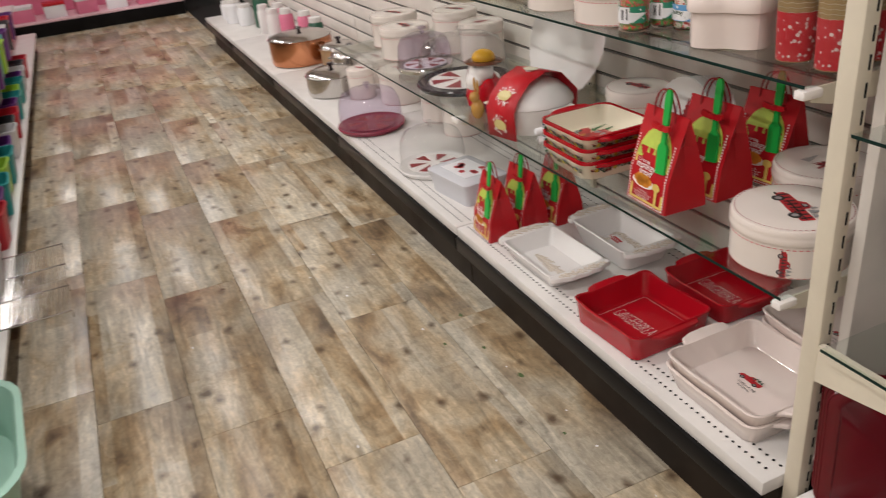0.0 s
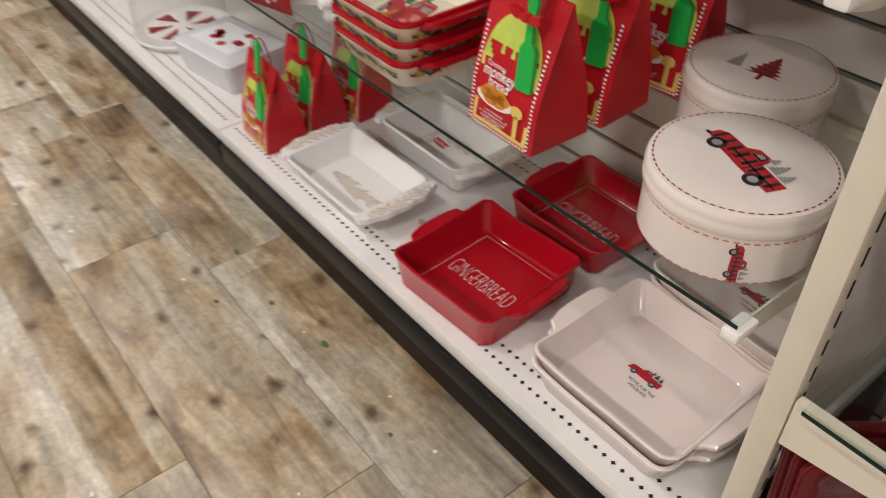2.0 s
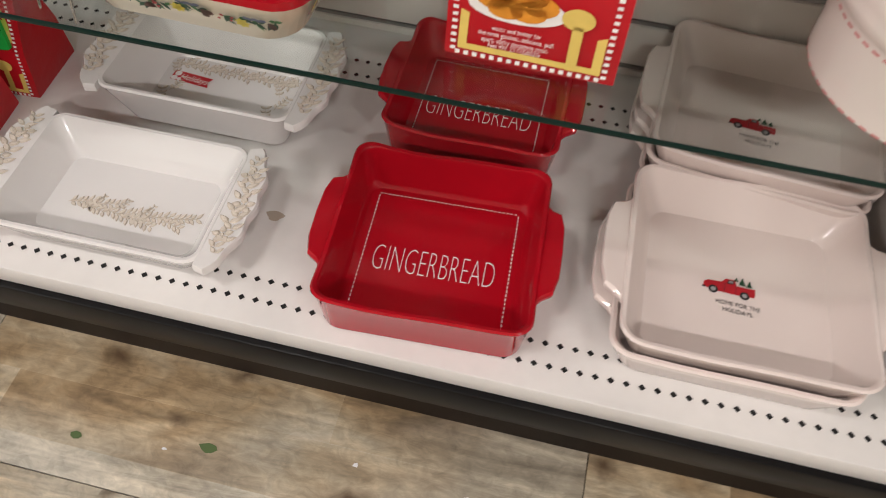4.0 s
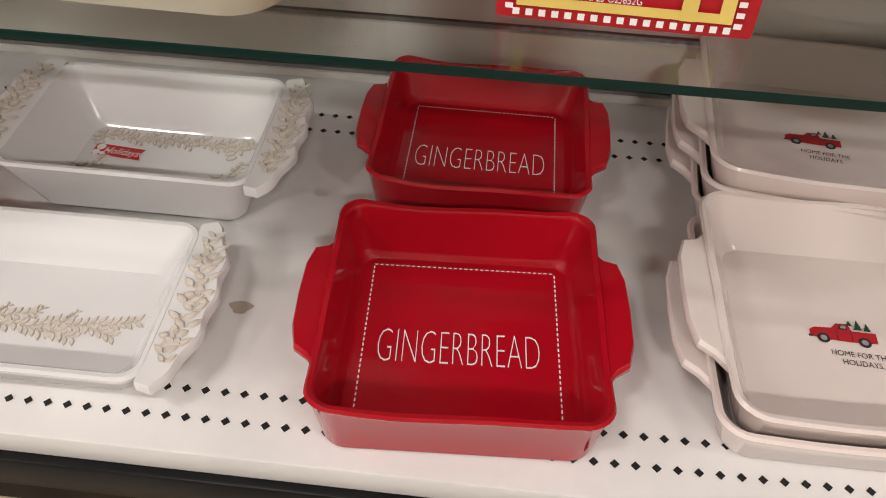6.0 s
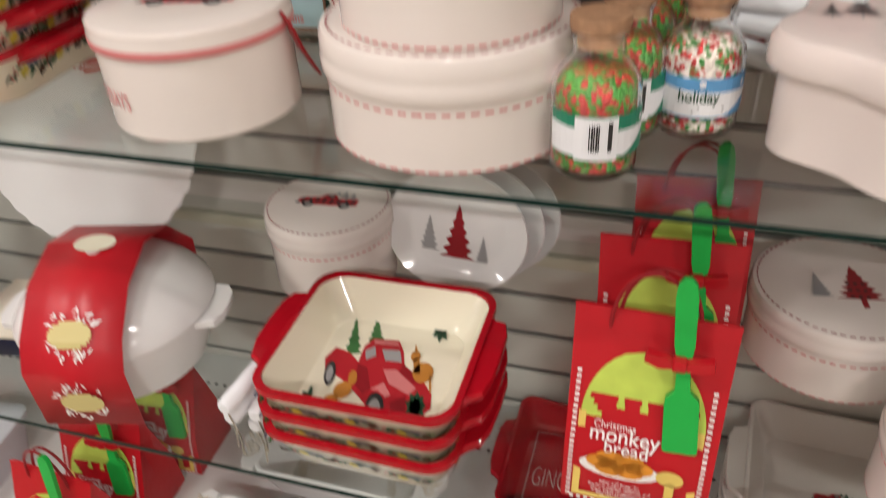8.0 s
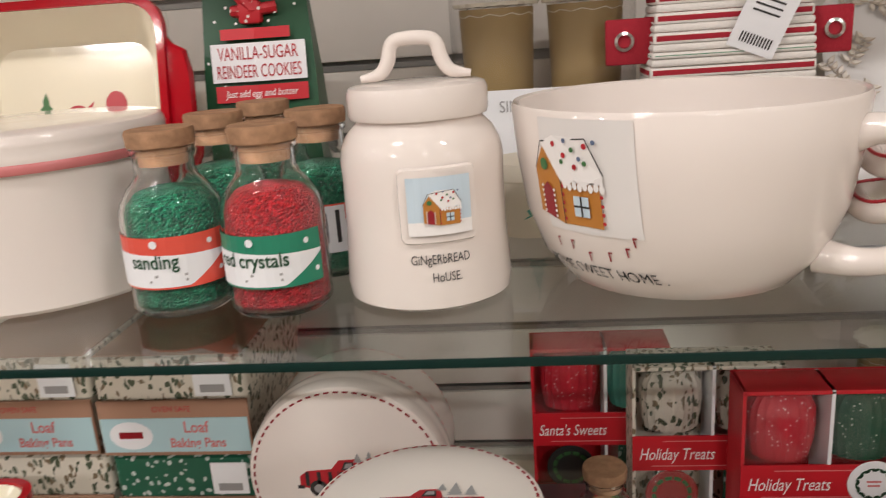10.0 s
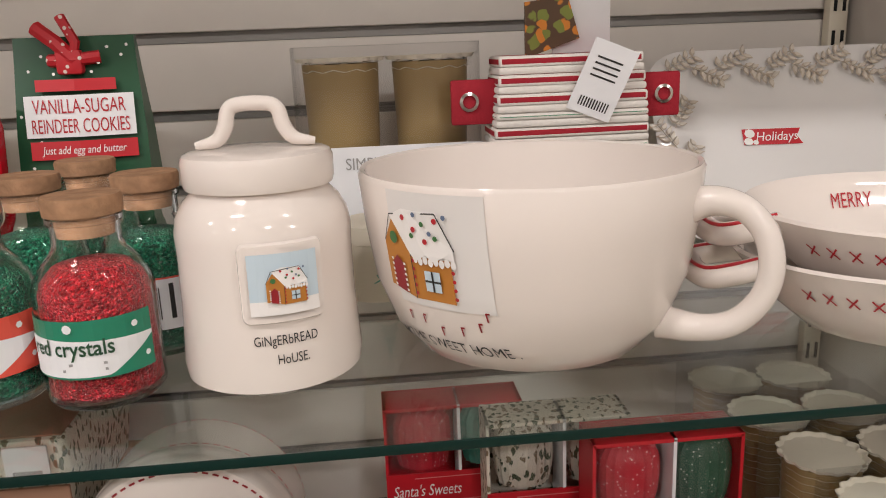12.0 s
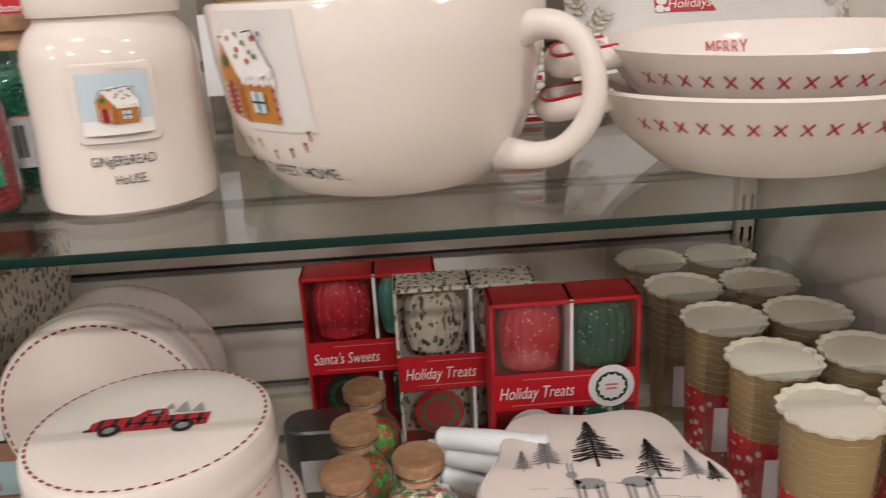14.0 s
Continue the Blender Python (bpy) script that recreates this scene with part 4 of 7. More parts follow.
def round_tin(x, y, z, r, h, turn, label, motif="", lid=0.03, sy=1.0, m=None, line=None, side=False, name="round_tin", tilt=None, wide=0.95):
    t = thing(name, x, y, z, turn, label, "lidded canister", "lidded round canisters")
    if tilt is not None:
        t.matrix_world = tilt
    m = m or M_IVORY
    hb = h - lid
    part("body", lathe([(r * 0.93, 0), (r * 0.965, 0.003), (r * 0.965, hb + 0.004)], 64, 1, sy), m, t)
    top = part("lid", lathe([(r * 0.966, hb + 0.001), (r * 0.985, hb), (r, hb + 0.003), (r, hb + 0.012), (r * 0.99, hb + 0.0145), (r * 0.995, hb + 0.018), (r * 0.99, h - 0.005), (r * 0.97, h - 0.0012), (r * 0.94, h), (r * 0.5, h)], 64, 1, sy), m, t, "fitted lid with raised bead")
    if line:
        part("colour_line", lathe([(r * 1.0, hb + 0.001), (r * 1.006, hb + 0.002), (r * 1.006, hb + 0.0065), (r * 1.0, hb + 0.0075)], 64, 1, sy, False, False), line, t, "faded red painted line")
    else:
        decal("lid_stitching", [[(u, v * sy) for u, v in p] for p in ring_dashes(r * 0.915, 64, 0.0019)], M_INKDR, top, flat(h + 0.0004), "dark red dashed stitching")
        f = round_wall(r * 0.965 + 0.0006, 0, 0, 1, sy)
        decal("body_stitching", [rct(q * 2 * math.pi * r / 64, (q + 0.6) * 2 * math.pi * r / 64, hb - 0.0075, hb - 0.0055) for q in range(64)] + [rct(q * 2 * math.pi * r / 64, (q + 0.6) * 2 * math.pi * r / 64, 0.003, 0.0048) for q in range(64)], M_ROSE, t, f, "rose dashed stitching")
    if motif == "truck":
        truck(top, flat(h + 0.0005, 0, -0.002), r * wide, plaid=True)
    elif motif == "tree":
        decal("tree_print", [fir(0.012, -0.035, 0.055, 0.07, 6), rct(0.009, 0.015, -0.042, -0.025)], M_INKDR, top, flat(h + 0.0005), "red plaid fir")
        decal("grey_tree_print", [fir(-0.03, -0.03, 0.028, 0.05, 6)], M_GREY, top, flat(h + 0.0005))
        decal("tree_checks", [rct(0.0 + 0.008 * (i % 3), 0.004 + 0.008 * (i % 3), -0.025 + 0.012 * (i // 3), -0.021 + 0.012 * (i // 3)) for i in range(9)], M_INKK, top, flat(h + 0.0008))
    if side:
        wrap = round_wall(r * 0.965 + 0.0006, hb * 0.45, 62)
        truck(t, lambda u, v: wrap(v, -u), 0.052, plaid=True)
    return t


TIN = "white round ceramic canister with plaid truck on lid"
round_tin(0.400, 0.192, Z2, 0.108, 0.095, -24, TIN + " and stitched edge", "truck", side=True, wide=1.15)
round_tin(0.280, 0.402, Z2, 0.100, 0.092, 8, "white round canister with plaid fir tree on lid", "tree")
round_tin(-0.350, 0.415, Z2, 0.086, 0.112, 5, "white round canister with small plaid truck on lid", "truck")
tl = round_tin(-0.318, 0.166, Z3, 0.083, 0.091, 12, "white oval canister with red line and truck lid", "truck", line=M_ROSE, lid=0.022, sy=1.0, wide=0.95)
lettering("HOLIDAYS", 0.020, M_ROSE, tl, round_wall(0.0811, 0.032, -46), 0.62)
rib = bmesh.new()
loft(rib, [[(0.076 + a, -0.014 + 0.006 * i, 0.086 - 0.0125 * i), (0.0775 + a, -0.010 + 0.006 * i, 0.086 - 0.0125 * i), (0.084 + a, -0.018 + 0.006 * i, 0.084 - 0.0125 * i), (0.083 + a, -0.022 + 0.006 * i, 0.084 - 0.0125 * i)] for i, a in ((0, 0), (1, 0.004), (2, 0.006), (3, 0.008), (4, 0.012), (5, 0.016))])
part("ribbon", rib, M_INKR, tl, "striped red and white ribbon tail")
round_tin(-0.097, 0.176, Z3, 0.102, 0.089, 0, "large white round canister under a smaller one", "", lid=0.034)
round_tin(-0.094, 0.168, Z3 + 0.089, 0.085, 0.084, 0, TIN, "truck", lid=0.034)
back = pose(-0.190, 0.412, Z3 + 0.096, 90, 0, 0)
round_tin(0, 0, 0, 0.096, 0.09, 0, "large white round canister tipped on its side", "truck", lid=0.034, tilt=back)
cs = round_tin(-0.378, 0.236, Z4, 0.100, 0.118, 0, "white round casserole with red painted line", "", line=M_ROSE, lid=0.026, name="casserole")
lettering("HO", 0.03, M_ROSE, cs, round_wall(0.0975, 0.045, -62), 0.62)


def standing_plate(x, y, z, r, turn, tilt, label, sy=1.0, scallop=0, m=None):
    t = thing("serving_plate", x, y, z, 0, label, "plate", "standing plates")
    t.matrix_world = pose(x, y, z, 0, 0, turn) @ pose(0, 0, r * sy * math.cos(radians(tilt)) + 0.002, 90 - tilt, 0, 0)
    n = 72
    def rg(q, zz):
        return [(q * (1 + (0.018 * abs(math.sin(scallop * math.pi * i / n)) if scallop and q > r * 0.9 else 0)) * math.cos(2 * math.pi * i / n), sy * q * (1 + (0.018 * abs(math.sin(scallop * math.pi * i / n)) if scallop and q > r * 0.9 else 0)) * math.sin(2 * math.pi * i / n), zz) for i in range(n)]
    part("body", loft(bmesh.new(), [rg(r * 0.6, -0.014), rg(r * 0.66, -0.014), rg(r * 0.97, 0.0), rg(r, 0.004), rg(r * 0.985, 0.006), rg(r * 0.72, -0.007), rg(r * 0.62, -0.010), rg(r * 0.2, -0.010)]), m or M_WHITE, t)
    return t


p = standing_plate(-0.735, 0.44, Z2, 0.175, 6, 18, "large white scalloped plate standing against the back", scallop=36)
holiday_tag(p, flat(-0.0094, 0.02, 0.09, 10), 0.06)
for k in range(3):
    p = standing_plate(-0.178 + 0.016 * k, 0.425 + 0.026 * k, Z2, 0.098, -4, 15, "white oval plate with plaid fir tree, standing", sy=0.85)
    decal("tree_print", [fir(0.0, -0.05, 0.05, 0.085, 6)], M_INKDR, p, flat(-0.0094))
    decal("grey_tree_print", [fir(-0.04, -0.04, 0.03, 0.055, 6), fir(0.035, -0.045, 0.022, 0.04, 6)], M_GREY, p, flat(-0.0092))

# ---- sleeved casserole ----
t = thing("casserole", -0.505, 0.195, Z2, 8, "white covered casserole in red cardboard sleeve with gold seals", "casserole")
t.matrix_world = pose(-0.532, 0.196, Z2, 0, 0, 14) @ Matrix.Diagonal((1.0, 1.0, 0.88, 1.0))
part("body", lathe([(0.075, 0), (0.09, 0.004), (0.108, 0.06), (0.112, 0.088), (0.106, 0.09)], 64), M_WHITE, t)
part("lid", lathe([(0.114, 0.0905), (0.113, 0.098), (0.10, 0.118), (0.075, 0.143), (0.045, 0.157), (0.015, 0.162)], 64), M_WHITE, t, "domed white lid")
part("knob", lathe([(0.012, 0.160), (0.010, 0.168), (0.02, 0.174), (0.021, 0.180), (0.014, 0.184)], 24), M_WHITE, t)
for s in (-1, 1):
    o = [(s * (0.104 + px), py) for px, py in ((0, -0.038), (0.022, -0.034), (0.03, -0.02), (0.031, 0), (0.03, 0.02), (0.022, 0.034), (0, 0.038))]
    if s < 0:
        o.reverse()
    part("handle", loft(bmesh.new(), [[(px, py, zz) for px, py in o] for zz in (0.078, 0.088)]), M_WHITE, t)
sl = bmesh.new()
prof = [(-0.118, 0.0), (-0.122, 0.09), (-0.105, 0.125), (-0.06, 0.168), (0.0, 0.186), (0.06, 0.168), (0.12, 0.1), (0.116, 0.0)]
rows = [[sl.verts.new((x, y, z)) for x in (-0.056, 0.056)] for y, z in prof]
for a, b in zip(rows, rows[1:]):
    sl.faces.new((a[0], a[1], b[1], b[0]))
sleeve = part("sleeve", sl, M_REDCARD, t, "red cardboard sleeve", smooth=60)
mod = sleeve.modifiers.new("thick", "SOLIDIFY")
mod.thickness, mod.offset = 0.0012, 1


def leaf_spray(seed, a, b):
    """White sprays of narrow leaves above and below an oval."""
    rs = random.Random(seed)
    out = []
    for side in (1, -1):
        for i in range(26):
            u = rs.uniform(-1, 1)
            v = side * (b * math.sqrt(max(0.05, 1 - 0.8 * u * u)) + rs.uniform(0.0, 0.017) * (1 - 0.5 * abs(u)))
            out.append(leaf(u * a, v, side * math.pi / 2 - u * 0.9 + rs.uniform(-0.8, 0.8), rs.uniform(0.005, 0.010), rs.uniform(0.0015, 0.003)))
    return out


front = lambda off: (lambda u, v: (u, -0.1225 - 0.044 * (0.045 + v) - 0.0008 - off, 0.045 + v))
slope = lambda off: (lambda u, v: (u, float(np.interp(v + 0.045, (0.0, 0.039, 0.101, 0.164), (-0.122, -0.105, -0.06, 0.0))) - 0.0028 - off, float(np.interp(v + 0.045, (0.0, 0.039, 0.101, 0.164), (0.09, 0.125, 0.168, 0.186))) + 0.0034 + off))
for k, face in enumerate((front, slope)):
    decal("floral_print", leaf_spray(4 + k, 0.026, 0.013), M_INKW, t, face(0.0), "white leaf print")
    decal("gold_seal", [q for i in range(8) for q in strip(-0.024 * math.sqrt(1 - ((i - 3.5) / 4.2) ** 2), 0.024 * math.sqrt(1 - ((i - 3.5) / 4.2) ** 2), -0.016 + 0.004 * i, -0.012 + 0.004 * i, 1)], M_GOLD, t, face(0.0006), "pale gold oval seal")
decal("gold_seal", [ell(0, -0.002, 0.024, 0.017)], M_CREAMG, t, flat(0.1885), "cream oval seal")

# ---- whisk-like tools with white handles ----


def white_tool(x, y, z, dx, dy, dz, ln, label):
    t = thing("pastry_tool", x, y, z, 0, label, "kitchen tool", "white handled tools")
    d = Vector((dx, dy, dz)).normalized() * ln
    part("handle", tube([(0, 0, 0), d * 0.02, d * 0.5, d * 0.97, d], 0.009, 16, radii=[0.007, 0.0098, 0.0105, 0.0098, 0.007]), M_PAPER, t, "matt white round handle")
    part("chain", tube([d * 0.03 + Vector((0, 0, -0.011)), d * 0.05 + Vector((0.004, -0.004, -0.03)), d * 0.02 + Vector((0.008, -0.006, -0.05))], 0.0011, 6), M_STEEL, t, "fine steel chain")


for k, (px, pz) in enumerate(((-0.330, 0.062), (-0.333, 0.038), (-0.308, 0.040), (-0.318, 0.013))):
    white_tool(px, 0.085 + 0.008 * k, Z2 + pz, 0.12, 1, 0.02, 0.17, "white cylindrical kitchen tool lying beside stacked dishes")
for k, (px, py, pz, dz) in enumerate(((0.198, 0.235, 0.085, 0.0), (0.205, 0.232, 0.060, 0.05), (0.187, 0.245, 0.062, 0.03), (0.200, 0.235, 0.026, 0.12))):
    white_tool(px, py, Z3 + pz, -1, 0.45, dz * 2 - 0.1, 0.10, "white cylindrical kitchen tool lying before liner boxes")
t = thing("grater", 0.012, 0.325, Z3, 0, "dark grey steel kitchen tool with rounded corners", "kitchen tool")
part("body", loft(bmesh.new(), [rrect(0.045, 0.022, 0.02, 0), rrect(0.045, 0.022, 0.02, 0.072), rrect(0.043, 0.020, 0.018, 0.074)]), mat("gunmetal", (0.16, 0.16, 0.165), 0.3, metal=0.9), t)
part("price_label", cube(-0.03, -0.002, -0.0228, -0.0222, 0.012, 0.045), M_PAPER, t, "white price label")

# ---- sprinkle and sugar bottles ----


def bottle(x, y, z, turn, fill, label, tint, accent, r=0.0325, h=0.107, words=""):
    t = thing("sprinkle_bottle", x, y, z, turn, label, "glass bottle", "corked sprinkle bottles")
    k = h / 0.107
    prof = [(r * 0.9, 0.0), (r, 0.004), (r, 0.064 * k), (r * 0.95, 0.070 * k), (r * 0.78, 0.079 * k), (r * 0.62, 0.085 * k), (r * 0.57, 0.089 * k), (r * 0.57, 0.1 * k), (r * 0.62, 0.1005 * k), (r * 0.62, 0.104 * k)]
    inn = [(q - 0.0022, zz) for q, zz in prof[1:]][::-1]
    bm = loft(bmesh.new(), [circle(q, zz, 40) for q, zz in prof + inn])
    part("glass", bm, M_BOTTLE, t, "clear glass bottle").visible_shadow = False
    part("filling", lathe([(r * 0.8, 0.0045), (r - 0.0032, 0.007), (r - 0.0032, 0.063 * k), (r * 0.95 - 0.0035, 0.069 * k), (r * 0.72 - 0.003, 0.0765 * k), (r * 0.3, 0.079 * k)], 40), fill, t, "packed coloured sugar")
    part("cork", lathe([(r * 0.46, 0.093 * k), (r * 0.50, 0.1045 * k), (r * 0.64, 0.1052 * k), (r * 0.66, 0.1135 * k), (r * 0.63, 0.1155 * k)], 32), M_CORK, t, "natural cork stopper")
    f = lambda off: round_wall(r + off, 0)
    w = r * 1.35
    z0, z1 = 0.020 * k, 0.053 * k
    lab = decal("paper_label", strip(-w, w, z0, z1, 16), tint, t, f(0.0008), "printed paper label")
    white = []
    for i in range(16):
        u0, u1 = -w + 2 * w * i / 16, -w + 2 * w * (i + 1) / 16
        q0, q1 = z1 - (z1 - z0) * (0.27 + 0.008 * i), z1 - (z1 - z0) * (0.27 + 0.008 * (i + 1))
        b0, b1 = z0 + (z1 - z0) * max(0.04, (i - 11) * 0.10), z0 + (z1 - z0) * max(0.04, (i - 10) * 0.10)
        if b1 < q1:
            white.append([(u0, b0), (u1, b1), (u1, q1), (u0, q0)])
    decal("label_panel", white, M_PAPER, lab, f(0.0012))
    if accent:
        decal("label_corner", [[(w * (0.35 + 0.065 * i), z0), (w * (0.415 + 0.065 * i), z0), (w * (0.415 + 0.065 * i), z0 + 0.002 * k * (i + 1) * 0.9), (w * (0.35 + 0.065 * i), z0 + 0.002 * k * i * 0.9)] for i in range(10)], accent, lab, f(0.0014))
    if words:
        lettering(words, 0.0125, M_INKDG, lab, lambda u, v: f(0.0016)(u - 0.004, v + (z0 + z1) / 2 + 0.001), 0.85, bold=0.0002)
        decal("small_print", [rct(-0.004, 0.016, z0 + 0.008, z0 + 0.0095), rct(-0.008, 0.016, z0 + 0.0045, z0 + 0.006)], M_GREY, lab, f(0.0016))
    else:
        decal("price_sticker", strip(-0.020, 0.010, z0 - 0.001, z1 - 0.001, 5), M_PAPER, lab, f(0.0015), "white price sticker")
        decal("bar_code", [rct(-0.010 + 0.0016 * j, -0.0092 + 0.0016 * j + 0.0004 * (j % 2), z0 + 0.006, z1 - 0.006) for j in range(5)] + [rct(0.003, 0.006, z0 + 0.006, z1 - 0.004)], M_INKK, lab, f(0.0019))
    decal("snowflakes", [ell(w * 0.75, z1 - 0.006, 0.002, n=6), ell(w * 0.9, z0 + 0.008, 0.0018, n=6), ell(-w * 0.05, z1 - 0.004, 0.0026, n=8)], M_PAPER, lab, f(0.0018))
    return t


M_LABR, M_LABG, M_LABB = mat("red_label", (0.72, 0.09, 0.06), 0.35), mat("green_label", (0.02, 0.22, 0.13), 0.35), mat("blue_label", (0.12, 0.33, 0.60), 0.35)
bottle(-0.174, 0.160, Z4, -6, M_SUGARR, "corked glass bottle of red sugar crystals", M_LABG, M_LABG, words="red crystals")
bottle(-0.242, 0.166, Z4, 4, M_SUGARG, "corked glass bottle of green sanding sugar", M_LABR, M_LABR, words="sanding")
bottle(-0.160, 0.236, Z4, 20, M_SUGARG, "corked glass bottle of green sugar behind others", M_LABR, M_LABR)
bottle(-0.240, 0.252, Z4, 12, M_SUGARG, "corked glass bottle of green sugar behind others", M_LABR, M_LABR)
bottle(-0.226, 0.325, Z4, 0, M_SUGARG, "corked glass bottle of green sugar behind others", M_LABR, M_LABR)
SPR = "tall corked glass bottle of red and green sprinkles"
bottle(0.021, 0.124, Z3, 18, M_CANDY, SPR, M_LABG, M_LABG, 0.031, 0.102)
bottle(0.034, 0.188, Z3, 25, M_CANDY, SPR, M_LABG, M_LABG, 0.030, 0.102)
bottle(0.038, 0.252, Z3, 30, M_CANDY, SPR, M_LABG, M_LABG, 0.030, 0.102)
bottle(0.044, 0.316, Z3, 0, M_CANDY, SPR, M_LABG, M_LABG, 0.030, 0.102)
bottle(0.089, 0.203, Z3, 8, M_CANDYW, "corked glass bottle of mixed sprinkles with blue label", M_LABB, None, 0.031, 0.100, words="holiday")

# ---- top glass shelf: canister, mug, bowls ----


def on_profile(prof, z0, turn, k=1.0, off=0.0006):
    """Onto a turned wall whose radius follows the profile."""
    rs, zs = [p[0] for p in prof], [p[1] for p in prof]

    def f(u, v):
        z = z0 + k * v
        r = float(np.interp(z, zs, rs)) + off
        a = k * u / r + radians(turn)
        return (r * math.sin(a), -r * math.cos(a), z)
    return f


def cottage(parent, f, w):
    """An iced gingerbread cottage, drawn about its middle, w wide."""
    g = lambda off: (lambda u, v: Vector(f(u * w, v * w)) + Vector((0, -off - w * 0.02, 0)))
    decal("cottage_wall", [rct(-0.05, 0.42, -0.42, 0.0), [(-0.42, -0.34), (-0.05, -0.42), (-0.05, 0.06), (-0.26, 0.34), (-0.42, 0.1)]], M_BROWN, parent, g(0.0004), "gingerbread wall print")
    decal("cottage_roof", [[(-0.3, 0.36), (-0.1, 0.44), (0.3, 0.42), (0.46, 0.1), (0.46, 0.0), (0.34, 0.03), (0.24, -0.03), (0.14, 0.03), (0.02, -0.04), (-0.05, 0.02)]], M_INKW, parent, g(0.0008), "white icing roof print")
    rs = random.Random(8)
    decal("red_sweets", [ell(-0.1 + 0.13 * i, 0.36 - 0.1 * (i % 3), 0.028, n=8) for i in range(4)], M_INKR, parent, g(0.0012))
    decal("green_sweets", [ell(0.0 + 0.14 * i, 0.2 + 0.12 * (i % 2), 0.026, n=8) for i in range(3)] + [ell(-0.27, 0.15, 0.06, n=10)], M_INKG, parent, g(0.0012))
    decal("blue_sweets", [ell(0.05 + 0.17 * i, 0.40 - 0.16 * (i % 2), 0.024, n=8) for i in range(3)], M_SLATE, parent, g(0.0012))
    decal("wall_sweets", [ell(-0.03, -0.36 + 0.08 * i, 0.020, n=7) for i in range(5)] + [ell(0.43, -0.36 + 0.085 * i, 0.020, n=7) for i in range(4)], M_INKR, parent, g(0.0013))
    decal("icing_drip", [ell(0.01 + 0.062 * i, -0.02 - 0.014 * (i % 2), 0.030, 0.042, 10) for i in range(8)], M_INKW, parent, g(0.0010))
    decal("door_stripe", [rct(-0.355, -0.325, -0.34 + 0.052 * i, -0.315 + 0.052 * i) for i in range(6)] + [rct(-0.175, -0.145, -0.37 + 0.052 * i, -0.345 + 0.052 * i) for i in range(6)], M_INKW, parent, g(0.0013))
    decal("cottage_window", [rct(0.1, 0.28, -0.32, -0.12)], M_SKY, parent, g(0.0012))
    decal("cottage_door", [[(-0.34, -0.35), (-0.16, -0.39), (-0.16, -0.1), (-0.25, -0.02), (-0.34, -0.1)]], M_INKDR, parent, g(0.0010))
    decal("outline", [rct(-0.05, -0.04, -0.42, 0.02), rct(0.18, 0.2, -0.32, -0.12), rct(0.1, 0.28, -0.23, -0.21)] + line_dashes(-0.3, 0.37, -0.42, 0.1, 1, 0.012, 1) + line_dashes(0.3, 0.43, 0.47, 0.1, 1, 0.012, 1) + line_dashes(-0.3, 0.37, 0.3, 0.43, 1, 0.012, 1), M_INKK, parent, g(0.0015))


CAN = [(0.047, 0.0), (0.0520, 0.003), (0.0532, 0.012), (0.0512, 0.045), (0.0508, 0.075), (0.0512, 0.088), (0.0495, 0.097), (0.0450, 0.105), (0.0400, 0.110), (0.0392, 0.1126)]
t = thing("cookie_jar", -0.080, 0.181, Z4, 0, "white ceramic lidded jar lettered gingerbread house", "jar")
part("body", lathe(CAN, 64), M_IVORY, t)
lid = part("lid", lathe([(0.0395, 0.1125), (0.0425, 0.113), (0.0435, 0.116), (0.0435, 0.128), (0.042, 0.1315), (0.038, 0.133), (0.02, 0.1335)], 64), M_IVORY, t, "white lid with looped grip")
part("grip", tube([(-0.034, 0, 0.136), (-0.022, 0, 0.1385), (-0.0165, 0, 0.146), (-0.014, 0, 0.155), (-0.008, 0, 0.1585), (0.008, 0, 0.1585), (0.014, 0, 0.155), (0.0165, 0, 0.146), (0.022, 0, 0.1385), (0.034, 0, 0.136)], 0.0048, 16, fine=4, radii=[0.0022, 0.0042, 0.0046, 0.0044, 0.0044, 0.0044, 0.0044, 0.0046, 0.0042, 0.0022]), M_IVORY, lid)
f = on_profile(CAN, 0.066, 16)
tile = bmesh.new()
rows = [[f(u, v) for u, v in [(p[0] * k, p[1] * k) for p in rrect(0.0225, 0.0215, 0.004, 0)]] for k in (1.05, 1.0, 0.93)]
loft(tile, [rows[0], [Vector(p) * 1 + Vector((p[0], p[1], 0)).normalized() * 0.0022 for p in rows[1]], [Vector(p) + Vector((p[0], p[1], 0)).normalized() * 0.0024 for p in rows[2]]], False, True)
tile = part("plaque", tile, M_IVORY, t, "raised picture plaque")
fo = lambda off: (lambda u, v: Vector(f(u, v)) + Vector((f(u, v)[0], f(u, v)[1], 0)).normalized() * (0.0028 + off))
decal("plaque_sky", strip(-0.018, 0.018, -0.017, 0.017, 8), M_SKY, tile, fo(0.0002))
decal("plaque_snow", strip(-0.018, 0.018, -0.017, -0.009, 8), M_INKW, tile, fo(0.0005))
cottage(tile, lambda u, v: fo(0.0008)(u + 0.001, v - 0.001), 0.024)
f = on_profile(CAN, 0.0, 15)
lettering("GiNgERbREAD", 0.0080, M_INKK, t, lambda u, v: f(u, v + 0.0335), 0.72)
lettering("HoUSE.", 0.0080, M_INKK, t, lambda u, v: f(u + 0.003, v + 0.0225), 0.72)

